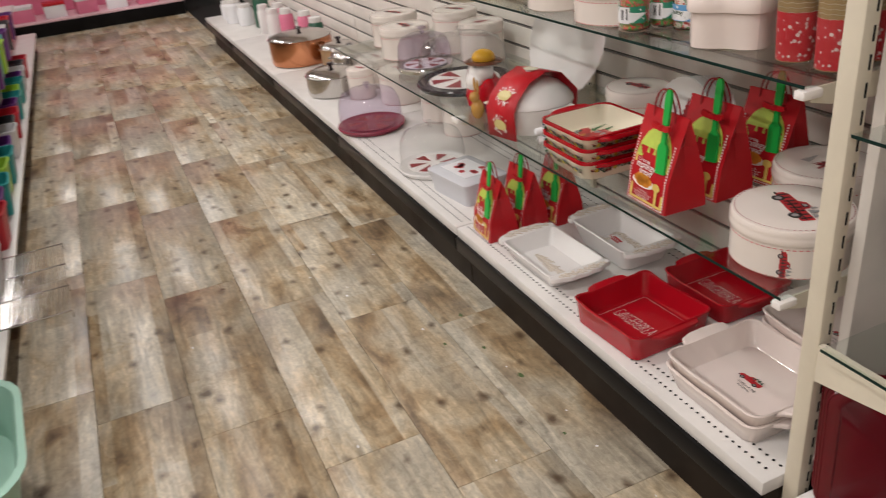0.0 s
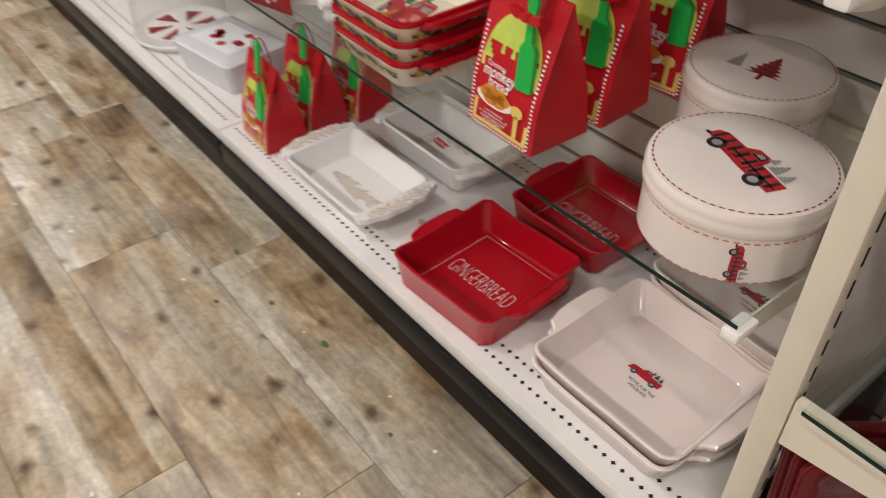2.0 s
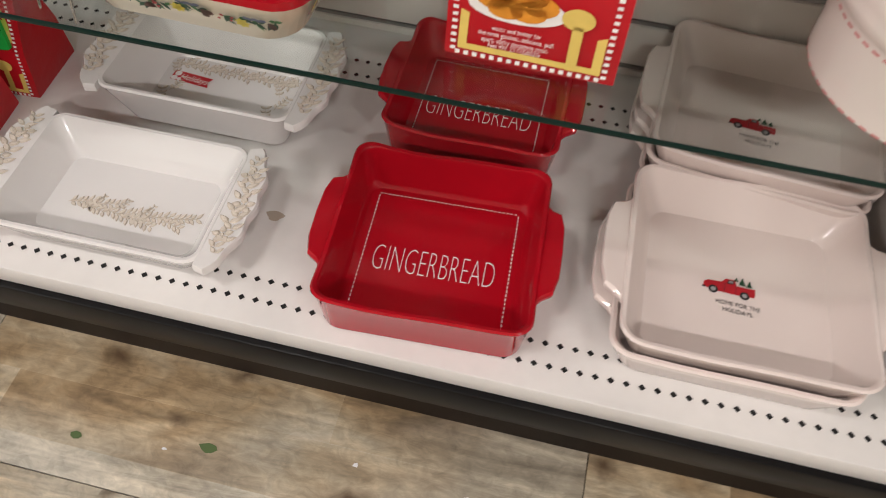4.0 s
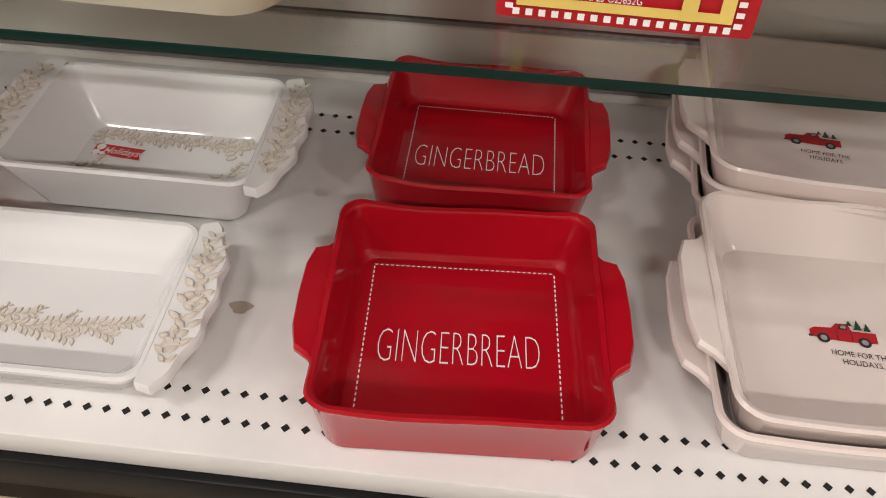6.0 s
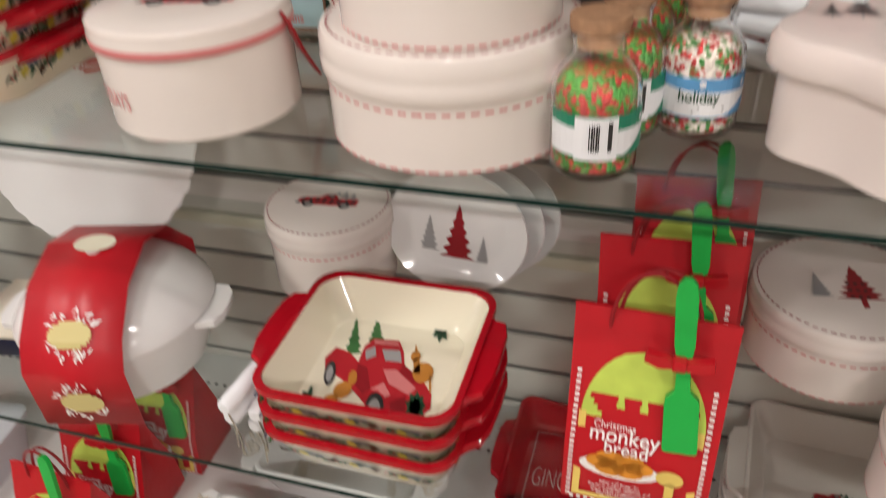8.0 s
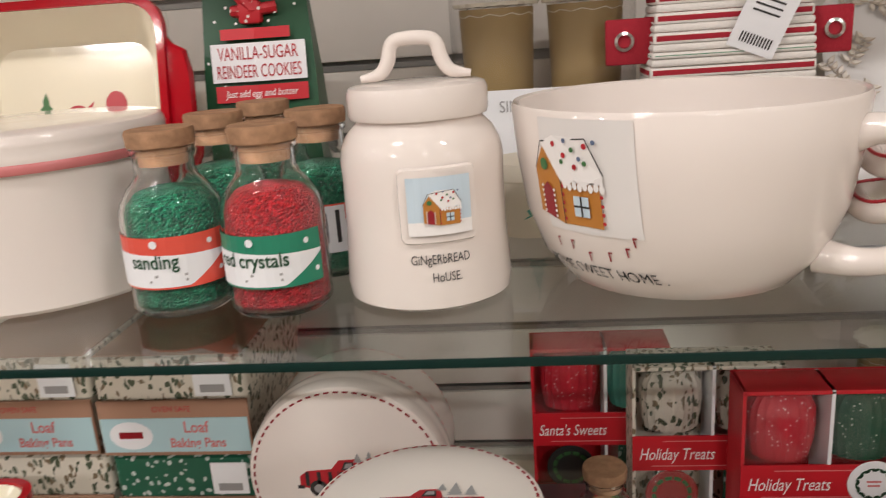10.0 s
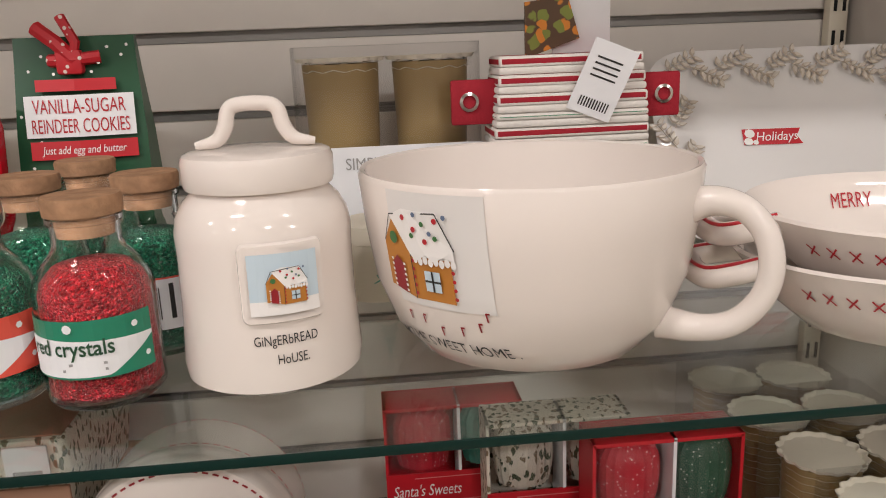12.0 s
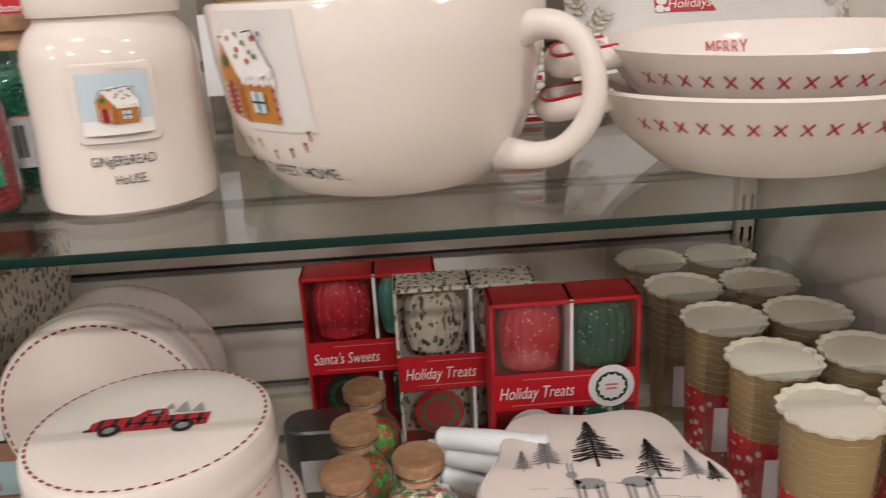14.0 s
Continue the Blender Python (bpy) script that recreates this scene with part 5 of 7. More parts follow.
MUG = [(0.062, 0.0), (0.074, 0.004), (0.090, 0.022), (0.101, 0.050), (0.106, 0.082), (0.109, 0.113)]
t = thing("giant_mug", 0.084, 0.202, Z4, 0, "giant white ceramic mug lettered home sweet home", "mug")
t.matrix_world = pose(0.083, 0.200, Z4) @ Matrix.Diagonal((0.975, 0.975, 1.0, 1.0))
inner = [(0.1075, 0.1155), (0.1045, 0.1145), (0.100, 0.082), (0.094, 0.050), (0.082, 0.022), (0.03, 0.012)]
part("body", lathe(MUG + inner, 80), M_IVORY, t)
q = Matrix.Rotation(radians(-35), 4, "Z")
part("handle", tube([q @ Vector((0.096 + (p[0] - 0.096) * 0.9, p[1], p[2])) for p in ((0.096, 0, 0.090), (0.116, 0, 0.096), (0.136, 0, 0.093), (0.150, 0, 0.080), (0.155, 0, 0.061), (0.150, 0, 0.042), (0.134, 0, 0.026), (0.112, 0, 0.020), (0.085, 0, 0.021))], 0.01, 20, fine=5, radii=[0.011, 0.0088, 0.0076, 0.0073, 0.0073, 0.0073, 0.0076, 0.0082, 0.0105]), M_IVORY, t, "thick looped handle")
f = on_profile(MUG, 0.076, -49)
bm = bmesh.new()
grid = [[bm.verts.new(f(-0.018 + 0.066 * i / 20, -0.03 + 0.066 * j / 12)) for i in range(21)] for j in range(13)]
for j in range(12):
    for i in range(20):
        bm.faces.new((grid[j][i], grid[j][i + 1], grid[j + 1][i + 1], grid[j + 1][i]))
part("sky_patch", bm, mat("pale_blue_wash", (0.765, 0.735, 0.715), 0.07), t, "pale blue printed wash", smooth=80)
cottage(t, lambda u, v: f(u, v), 0.060)
canes = []
for i, (u, v) in enumerate(((-0.018, -0.036), (-0.006, -0.036), (0.006, -0.042), (0.02, -0.040), (0.032, -0.036), (0.038, -0.029))):
    canes += [rct(u - 0.0005, u + 0.0005, v - 0.003, v + 0.003), rct(u, u + 0.0022, v + 0.002, v + 0.0032)]
decal("candy_cane_print", canes, M_INKDR, t, on_profile(MUG, 0.073, -47, off=0.0009))
f2 = on_profile(MUG, 0.021, -50, off=0.0012)
lettering("HOME SWEET HOME .", 0.0108, M_INKK, t, lambda u, v: f2(u + 0.012, v - u * 0.03), 0.80)


def stitched_bowl(x, y, z, rx, ry, h, label, word, tilt=0):
    t = thing("oval_bowl", x, y, z, -6, label, "bowl", "stitched oval bowls")
    t.matrix_world = pose(x, y, z, tilt, 0, -6)
    prof = [(0.55, 0.0), (0.62, 0.003), (0.82, h * 0.45), (0.95, h * 0.85), (1.0, h)]
    inn = [(0.985, h + 0.002), (0.955, h), (0.90, h * 0.85), (0.78, h * 0.45), (0.58, 0.009), (0.2, 0.008)]
    part("body", loft(bmesh.new(), [circle(q, zz, 72, rx, ry) for q, zz in prof + inn]), M_IVORY, t)

    def f(u, v):
        q = float(np.interp(v, [p[1] for p in prof], [p[0] for p in prof])) + 0.006
        a = u / rx
        return (q * rx * math.sin(a), -q * ry * math.cos(a), v)
    for i in range(17):
        u = (i - 8) * 0.0155
        decal("cross_stitch", line_dashes(u - 0.0035, h * 0.68 - 0.0035, u + 0.0035, h * 0.68 + 0.0035, 1, 0.0012, 1) + line_dashes(u - 0.0035, h * 0.68 + 0.0035, u + 0.0035, h * 0.68 - 0.0035, 1, 0.0012, 1), M_INKR, t, f)
    pts = [(-rx * 0.9, -0.02, h * 0.9), (-rx * 1.08, -0.026, h * 0.86), (-rx * 1.2, -0.02, h * 0.8), (-rx * 1.23, 0.0, h * 0.8), (-rx * 1.18, 0.018, h * 0.86), (-rx * 0.92, 0.02, h * 0.92)]
    hd = part("handle", tube(pts, 0.0075, 14, fine=4), M_IVORY, t, "looped ceramic handle")
    part("painted_line", tube([Vector(p) + Vector((-0.003, -0.003, 0.0068)) for p in pts], 0.0012, 6, fine=4), M_INKR, hd, "red painted line")
    if word:
        def back(u, v):
            q = float(np.interp(v, (0.009, h * 0.45, h * 0.85, h), (0.58, 0.78, 0.90, 0.955))) - 0.012
            return (u, q * ry * math.sqrt(1 - (u / (q * rx)) ** 2), v)
        lettering(word, 0.0145, M_INKR, t, lambda u, v: back(u - 0.012, v + 0.034), 0.7)


stitched_bowl(0.334, 0.172, Z4, 0.120, 0.098, 0.052, "ivory oval bowl with red cross-stitch, under another", "")
stitched_bowl(0.336, 0.174, Z4 + 0.029, 0.116, 0.093, 0.050, "ivory oval bowl with red cross-stitch lettered merry", "MERRY", 2)

# leafy platter leaning at the back
t = thing("platter", 0.375, 0.385, Z4, 0, "white rectangular platter with embossed leaf border, leaning", "plate")
t.matrix_world = pose(0.388, 0.385, Z4 + 0.004, 61, 0, 0) @ Matrix.Diagonal((1.0, 0.86, 1.0, 1.0))
part("body", loft(bmesh.new(), [rrect(0.10, 0.075, 0.03, -0.006), rrect(0.135, 0.108, 0.04, 0.004), rrect(0.137, 0.11, 0.04, 0.007), rrect(0.134, 0.107, 0.04, 0.008), rrect(0.10, 0.075, 0.03, 0.0), rrect(0.04, 0.03, 0.01, 0.0)]), M_WHITE, t).location = (0, 0.11, 0)
polys = []
for j in range(10):
    polys += sprig(-0.12 + 0.025 * j, 0.196 + 0.004 * (j % 2), 0.5 * (-1) ** j, 0.036, j, 5)
for s in (-1, 1):
    for j in range(5):
        polys += sprig(s * 0.118, 0.05 + 0.026 * j, math.pi / 2 + 0.5 * (-1) ** j, 0.036, 20 + j, 5)
part("leaf_relief", raised(polys, lambda u, v: (u, v, 0.0088 if abs(u) > 0.1 or v > 0.185 else 0.006)), [M_WASH, M_EMBOSS], t, "beige embossed leaf border")
holiday_tag(t, lambda u, v: (u - 0.022, v + 0.116, 0.0012), 0.058)
p = standing_plate(0.462, 0.505, Z4, 0.085, -8, 12, "white embossed plate standing behind the platter", scallop=30)

# upright cream dish behind the casserole
t = garland_dish(0, 0, 0, 0, "cream square dish with red rim standing upright", False)
t.matrix_world = pose(-0.415, 0.385, Z4 + 0.098, 78, 0, 0)
decal("tree_print", [fir(-0.03, -0.02, 0.035, 0.05, 6)], M_INKG, t, flat(0.0098))
decal("bird_print", [ell(0.0, 0.012, 0.009, 0.005), [(0.006, 0.012), (0.016, 0.02), (0.012, 0.009)], rct(0.033, 0.041, -0.012, -0.004), ell(0.037, 0.016, 0.01, 0.012)], M_INKR, t, flat(0.0098))
decal("ground_print", [rct(-0.06, 0.07, -0.0215, -0.0205)], M_GREY, t, flat(0.0097))

# cookie mix pouch
t = thing("cookie_mix_pouch", -0.240, 0.385, Z4, 3, "dark green cookie mix pouch tied with red ribbon", "food package")
bm = loft(bmesh.new(), [[(-a, -b, z), (0, -b * 1.25, z), (a, -b, z), (a, b, z), (0, b * 1.2, z), (-a, b, z)] for z, a, b in ((0, 0.047, 0.024), (0.06, 0.05, 0.027), (0.13, 0.049, 0.016), (0.18, 0.046, 0.008), (0.205, 0.045, 0.004))])
part("body", bm, M_GREENBOX, t, smooth=30)
ff = lambda off: (lambda u, v: (u, -0.0325 - off + max(0, v - 0.08) * 0.155 + abs(u) * 0.12, v))
decal("snow_print", [ell(random.Random(i).uniform(-0.044, 0.044), random.Random(i + 50).uniform(0.09, 0.2), 0.0013, n=6) for i in range(40)], M_INKW, t, ff(0.0008))
decal("white_panel", [rct(-0.040, 0.0, 0.129, 0.161), rct(0.0, 0.042, 0.129, 0.161)], M_PAPER, t, ff(0.0012), "white title panel")
decal("red_panel", [rct(-0.038, 0.0, 0.112, 0.126), rct(0.0, 0.042, 0.112, 0.126), rct(-0.030, 0.0, 0.164, 0.173), rct(0.0, 0.03, 0.164, 0.173)], M_REDCARD, t, ff(0.0012), "red caption panel")
lettering("VANILLA-SUGAR", 0.0155, M_INKR, t, lambda u, v: ff(0.0018)(u + 0.001, v + 0.152), 0.60)
lettering("REINDEER COOKIES", 0.0155, M_INKR, t, lambda u, v: ff(0.0018)(u + 0.001, v + 0.137), 0.53)
lettering("Just add egg and butter", 0.0085, M_INKW, t, lambda u, v: ff(0.0018)(u + 0.002, v + 0.119), 0.78, shear=0.2)
rb = tube([(-0.018, -0.012, 0.187), (0.0, -0.016, 0.187), (0.02, -0.012, 0.189)], 0.005, 8)
tube([(0.0, -0.015, 0.188), (-0.01, -0.016, 0.2), (-0.025, -0.012, 0.212)], 0.006, 8, rb)
tube([(0.0, -0.015, 0.188), (0.004, -0.016, 0.2), (-0.006, -0.012, 0.22)], 0.004, 8, rb)
box(rb, -0.012, 0.008, -0.020, -0.010, 0.176, 0.195, 0.003)
part("ribbon", rb, dotted("dotted_red_ribbon", (0.50, 0.012, 0.022), [(0.75, 0.66, 0.62)], 150, 0.26), t, "red dotted ribbon")


def cup_stack(x, y, z, h, parent, sleeve, nr=9):
    """A tapered stack of scalloped gold paper cups, cream inside."""
    s = part("cup_stack", lathe([(0.028, 0), (0.0285, 0.004), (0.034, h - 0.004)], 32), M_KRAFT, parent)
    s.location = (x, y, z)
    bm = bmesh.new()
    for i in range(nr):
        zz = h - 0.002 - i * 0.0075
        n = 44
        def wavy(q, k):
            return [((q + 0.0008 * math.cos(11 * 2 * math.pi * j / n)) * math.cos(2 * math.pi * j / n), (q + 0.0008 * math.cos(11 * 2 * math.pi * j / n)) * math.sin(2 * math.pi * j / n), zz + k + 0.0012 * math.cos(11 * 2 * math.pi * j / n)) for j in range(n)]
        loft(bm, [wavy(0.0345 - 0.0003 * i, -0.0009), wavy(0.0352 - 0.0003 * i, 0.0)], False, False)
    r = part("rims", bm, M_PAPERC, s, "cream scalloped cup rims")
    n = 66
    part("top_cup", loft(bmesh.new(), [[((0.0362 + 0.0036 * abs(math.sin(8 * 2 * math.pi * j / n))) * k * math.cos(2 * math.pi * j / n), (0.0362 + 0.0036 * abs(math.sin(8 * 2 * math.pi * j / n))) * k * math.sin(2 * math.pi * j / n), h + dz) for j in range(n)] for k, dz in ((0.975, -0.002), (1.01, 0.0012), (0.975, 0.0012), (0.9, -0.002), (0.05, -0.0025))]), M_PAPERC, s, "cream scalloped lip")
    if sleeve:
        part("sleeve", lathe([(0.0289, 0.002), (0.0322, h * 0.56)], 32, cap0=False, cap1=False), M_SNOWR, s, "red printed paper sleeve")


M_SNOWR = dotted("red_printed_paper", (0.50, 0.02, 0.03), [(0.68, 0.56, 0.54)], 110, 0.34, 0.6)


M_FILM = thin_clear("clear_box_film", (0.95, 0.95, 0.95), 0.05)


def cup_box(x, y, z, h, label, sleeve, tag):
    t = thing("paper_cup_box", x, y, z, 0, label, "baking cups", "boxed gold baking cups")
    for s in (-0.040, 0.040):
        cup_stack(s, 0, 0.001, h, t, sleeve, 9 if h < 0.15 else 2)
    part("clear_box", cube(-0.080, 0.080, -0.041, 0.041, 0, h + 0.012, 0.001), M_FILM, t, "clear plastic box")
    if tag:
        part("white_tab", loft(bmesh.new(), [[(a - 0.044, -0.0415 - b, zz) for a, b in ((-0.017, 0), (0.0, 0.002), (0.017, 0), (0.017, 0.0008), (0.0, 0.0028), (-0.017, 0.0008))] for zz in (h * 0.20, h * 0.52)]), M_PAPER, t, "white card tab")
    return t


cup_box(0.432, 0.164, Z3, 0.142, "clear box of gold paper baking cups with red sleeves", True, False)
cup_box(0.428, 0.249, Z3, 0.142, "clear box of gold paper baking cups with red sleeves", True, True)
cup_box(0.420, 0.333, Z3, 0.142, "clear box of gold paper baking cups", True, True)
cup_box(0.412, 0.417, Z3, 0.142, "clear box of gold paper baking cups", False, True)
cup_box(0.405, 0.501, Z3, 0.142, "clear box of gold paper baking cups at the back", False, False)
t = cup_box(0.004, 0.445, Z4, 0.178, "clear box of tall gold paper baking cups, white band", False, False)
band = part("paper_band", cube(-0.081, 0.081, -0.0435, -0.0418, 0.035, 0.105), M_PAPER, t, "white scalloped paper band")
lettering("SIMPLY BAKED", 0.0145, M_GREY, band, upright(-0.0440, 0.0, 0.09), 0.85)
decal("band_mark", [rct(-0.012, 0.012, 0.066, 0.072)], M_INKK, band, upright(-0.0440))

# striped oven cloth with tag
t = thing("oven_cloth", 0.153, 0.385, Z4, 0, "folded red, white and green striped oven cloth with tag", "kitchen textile")
cloth = bmesh.new()
stripes = [1, 0, 1, 2, 0, 1, 0, 2, 0, 1, 2, 0, 1, 0, 2, 0, 1, 0, 2, 0, 1, 0, 1, 0, 1]
zs = 0.0
rows = []
for i, c in enumerate(stripes):
    hgt = 0.0062 if c == 0 else 0.0090 if c == 1 else 0.0055
    w = 0.066 - 0.008 * max(0, zs - 0.1) / 0.09
    box(cloth, -w, w, -0.028 - 0.003 * math.sin(zs * 60), 0.028, zs, zs + hgt, 0.0024, mi=c)
    zs += hgt
part("cloth", cloth, [mat("white_cloth", (0.70, 0.66, 0.62), 0.9, vary=0.1, scale=300, bump=0.0006), mat("red_cloth", (0.33, 0.012, 0.025), 0.9, vary=0.15, scale=300, bump=0.0006), mat("green_cloth", (0.09, 0.26, 0.15), 0.9, vary=0.15, scale=300, bump=0.0006)], t)
for s in (-1, 1):
    tab = part("tab", cube(min(s * 0.058, s * 0.098), max(s * 0.058, s * 0.098), -0.010, -0.004, zs - 0.055, zs - 0.018, 0.002), MATS["red_cloth"], t, "red cloth hanging tab")
    ring = lathe([(0.0045, -0.0012), (0.0075, -0.001), (0.008, 0.0008), (0.0055, 0.0014), (0.0045, -0.0012)], 24, cap0=False, cap1=False)
    g = part("grommet", ring, M_STEEL, tab, "steel grommet")
    g.matrix_basis = pose(s * 0.083, -0.011, zs - 0.036, 90)
tag = part("price_tag", cube(-0.019, 0.019, -0.0006, 0.0006, -0.030, 0.030, m=pose(0.022, -0.037, zs - 0.022, 10, 22, 0)), M_PAPER, t, "white price tag")
decal("bar_code", [rct(-0.012 + 0.0024 * i, -0.0108 + 0.0024 * i, -0.024, -0.016) for i in range(11)] + [rct(-0.012, 0.010, 0.016 - 0.005 * i, 0.0175 - 0.005 * i) for i in range(4)], M_INKK, tag, lambda u, v: pose(0.022, -0.037, zs - 0.022, 10, 22, 0) @ Vector((u, -0.0009, v)))
part("hang_card", cube(-0.01, 0.04, 0.002, 0.004, zs, zs + 0.045, 0.001), M_PAPER, t, "white hang card")
part("food_picture", loft(bmesh.new(), [[(-0.034, -0.004, zs - 0.003), (0.012, -0.004, zs + 0.012), (0.002, -0.004, zs + 0.046), (-0.034, -0.004, zs + 0.042)], [(-0.034, -0.001, zs - 0.003), (0.012, -0.001, zs + 0.012), (0.002, -0.001, zs + 0.046), (-0.034, -0.001, zs + 0.042)]]), dotted("roast_vegetable_picture", (0.10, 0.05, 0.02), [(0.70, 0.24, 0.02), (0.22, 0.26, 0.04)], 95, 0.52, 0.9), t, "card with picture of food")
# small lidded tin behind the mug
t = thing("small_tin", -0.012, 0.315, Z4, 0, "small white tin with teal fir tree print", "tin")
part("body", lathe([(0.027, 0), (0.028, 0.002), (0.028, 0.048)], 36), M_PAPERC, t)
part("lid", lathe([(0.0285, 0.044), (0.0292, 0.0445), (0.0292, 0.058), (0.027, 0.0595)], 36), M_PAPERC, t)
decal("tree_print", [fir(0.004, 0.012, 0.02, 0.03, 4)], M_TEAL, t, round_wall(0.0286))

# ---- middle shelf: loaf pans, liner boxes, star canister ----


def pan_box(x, y, z, paper, label, sticker=True):
    t = thing("loaf_pan_box", x, y, z, 0, label, "baking pans", "boxed loaf pans")
    w = 0.076
    part("loaf_pan", loft(bmesh.new(), [rrect(w * 0.84, 0.09, 0.008, 0.0), rrect(w * 0.96, 0.098, 0.008, 0.062), rrect(w, 0.1, 0.008, 0.063), rrect(w, 0.1, 0.008, 0.104), rrect(w * 0.97, 0.098, 0.008, 0.105)]), paper, t, "patterned paper loaf pans")
    # added brown sheet: the shade on the box's film top is put into its colour
    part("top_card", cube(-w * 0.96, w * 0.96, -0.096, 0.096, 0.1052, 0.1068, 0.0005), M_KRAFTB, t, "added brown top darkened as the shaded box film")
    part("kraft_band", cube(-w * 0.99, w * 0.99, -0.1035, -0.0995, 0.004, 0.062, 0.001), M_KRAFTB, t, "brown card band")
    lab = part("label", cube(-w * 0.97, w * 0.97, -0.1045, -0.1036, 0.008, 0.044), mat("duck_egg_label", (0.42, 0.60, 0.64), 0.5), t, "duck-egg blue label")
    lettering("OVEN SAFE", 0.0085, M_INKR, t, upright(-0.1039, 0, 0.053), 0.9)
    lettering("Loaf", 0.017, M_ROSE, lab, upright(-0.1049, 0.022, 0.034), 0.85, bold=0.0003)
    lettering("Baking Pans", 0.014, M_ROSE, lab, upright(-0.1049, 0.022, 0.0175), 0.85, bold=0.0003)
    decal("round_badge", [ell(-0.044, 0.026, 0.022, 0.015)], M_PAPER, lab, upright(-0.1048))
    decal("badge_print", [rct(-0.056, -0.032, 0.023, 0.030)], M_INKDR, lab, upright(-0.1051))
    if sticker:
        s = part("price_sticker", cube(0.026, 0.062, -0.1030, -0.1015, 0.066, 0.100), M_PAPER, t, "white price sticker")
        decal("bar_code", [rct(0.032, 0.056, 0.070, 0.078)], M_GREY, s, upright(-0.1034))
    return t


M_KRAFTB = mat("brown_card", (0.36, 0.20, 0.13), 0.7, vary=0.1, scale=30)
LP = "boxed patterned paper loaf pans with duck-egg label"
pan_box(-0.516, 0.452, Z3, M_FLORAL, LP, False)
pan_box(-0.358, 0.448, Z3, M_SNOWG, "boxed dark green paper loaf pans with price sticker")
pan_box(-0.518, 0.450, Z3 + 0.1072, M_FLORAL, LP + " and sticker")
pan_box(-0.360, 0.446, Z3 + 0.1072, M_FLORAL, LP + " and sticker")
pan_box(-0.590, 0.300, Z4, M_FLORAL, "boxed floral paper loaf pans beside the casserole")


def liner_box(x, y, z, title, left, right, card, label, low):
    """A card box with two windows above and below a printed title band, baking cups inside."""
    t = thing("liner_box", x, y, z, 0, label, "baking cups", "boxed cupcake liners")
    w, h, d = 0.068, 0.180, 0.045
    part("back_card", cube(-w, w, -0.003, 0, 0, h, 0.0005), card, t)
    for n, a in (("side_card", (-w, -w + 0.003)), ("side_card", (w - 0.003, w)), ("mullion", (0.004, 0.007))):
        part(n, cube(a[0], a[1], -d, -0.003, 0.0, h), card if n == "side_card" else M_PAPER, t)
    part("top_card", cube(-w, w, -d, -0.003, h - 0.004, h, 0.001), card, t)
    part("bottom_card", cube(-w, w, -d, -0.003, 0, 0.004), M_REDCARD, t)
    band = part("title_band", cube(-w, w, -d - 0.001, -d + 0.001, 0.074, 0.110), M_REDCARD, t, "red title band")
    lettering(title, 0.0175, M_INKW, band, upright(-d - 0.0014, -0.062, 0.091), 0.66, "LEFT", shear=0.25)
    decal("small_print", [rct(-0.05, 0.05, 0.0785, 0.0795), rct(-0.04, 0.03, 0.1045, 0.1055)], M_ROSE, band, upright(-d - 0.0013))
    for cx, m in ((-0.030, left), (0.037, right)):
        n = 60
        def fl(q, zz):
            return [(cx + (q + 0.0009 * math.cos(20 * 2 * math.pi * j / n)) * math.cos(2 * math.pi * j / n), -0.024 + 0.7 * (q + 0.0009 * math.cos(20 * 2 * math.pi * j / n)) * math.sin(2 * math.pi * j / n), zz) for j in range(n)]
        part("paper_cups", loft(bmesh.new(), [fl(0.024, 0.111), fl(0.027, 0.125), fl(0.0285, 0.142), fl(0.0275, 0.158), fl(0.022, 0.168), fl(0.012, 0.172)]), m, t, "stack of printed cupcake papers")
    part("cup_topper", lathe([(0.024, -0.001), (0.025, 0), (0.024, 0.001)], 28), low, t).matrix_basis = pose(-0.030, -d + 0.006, 0.045, 90)
    decal("topper_print", ring_dashes(0.015, 12, 0.004, 0.8), M_INKG, t, lambda u, v: (u - 0.030, -d + 0.0045, v + 0.045))
    part("cup_topper", cube(0.018, 0.056, -d + 0.004, -d + 0.007, 0.02, 0.07, 0.001), M_SNOWG, t)
    part("window", cube(-w + 0.003, w - 0.003, -d + 0.0005, -d + 0.0012, 0.004, h - 0.004), M_FILM, t, "clear film window")
    return t


M_DOTR = dotted("red_dotted_paper", (0.56, 0.014, 0.034), [(0.74, 0.42, 0.42)], 210, 0.20)
M_DOTG = dotted("green_dotted_paper", (0.012, 0.085, 0.044), [(0.45, 0.54, 0.46)], 210, 0.18)
liner_box(0.050, 0.460, Z3, "Santa's Sweets", M_DOTR, M_TEAL, M_REDCARD, "red box of cupcake liners titled Santa's Sweets", M_INKK)
liner_box(0.143, 0.412, Z3, "Holiday Treats", M_FLORAL, M_FLORAL, M_FLORAL, "leaf-patterned box of cupcake liners titled Holiday Treats", M_INKR)
t = liner_box(0.228, 0.360, Z3, "Holiday Treats", M_DOTR, M_DOTG, M_REDCARD, "red box of dotted cupcake liners with wreath seal", M_PAPER)
seal = part("seal", lathe([(0.021, 0), (0.0215, 0.0008), (0.021, 0.0015)], 36), M_PAPER, t, "round white wreath seal")
seal.matrix_basis = pose(0.042, -0.0465, 0.093, 90)
decal("wreath", [leaf(0.0125 * math.cos(a), 0.0125 * math.sin(a), a + 1.3 * (-1) ** i, 0.006, 0.003) for i, a in enumerate([j * 2 * math.pi / 26 for j in range(26)])], M_INKDG, t, lambda u, v: (u + 0.042, -0.0485, v + 0.093))
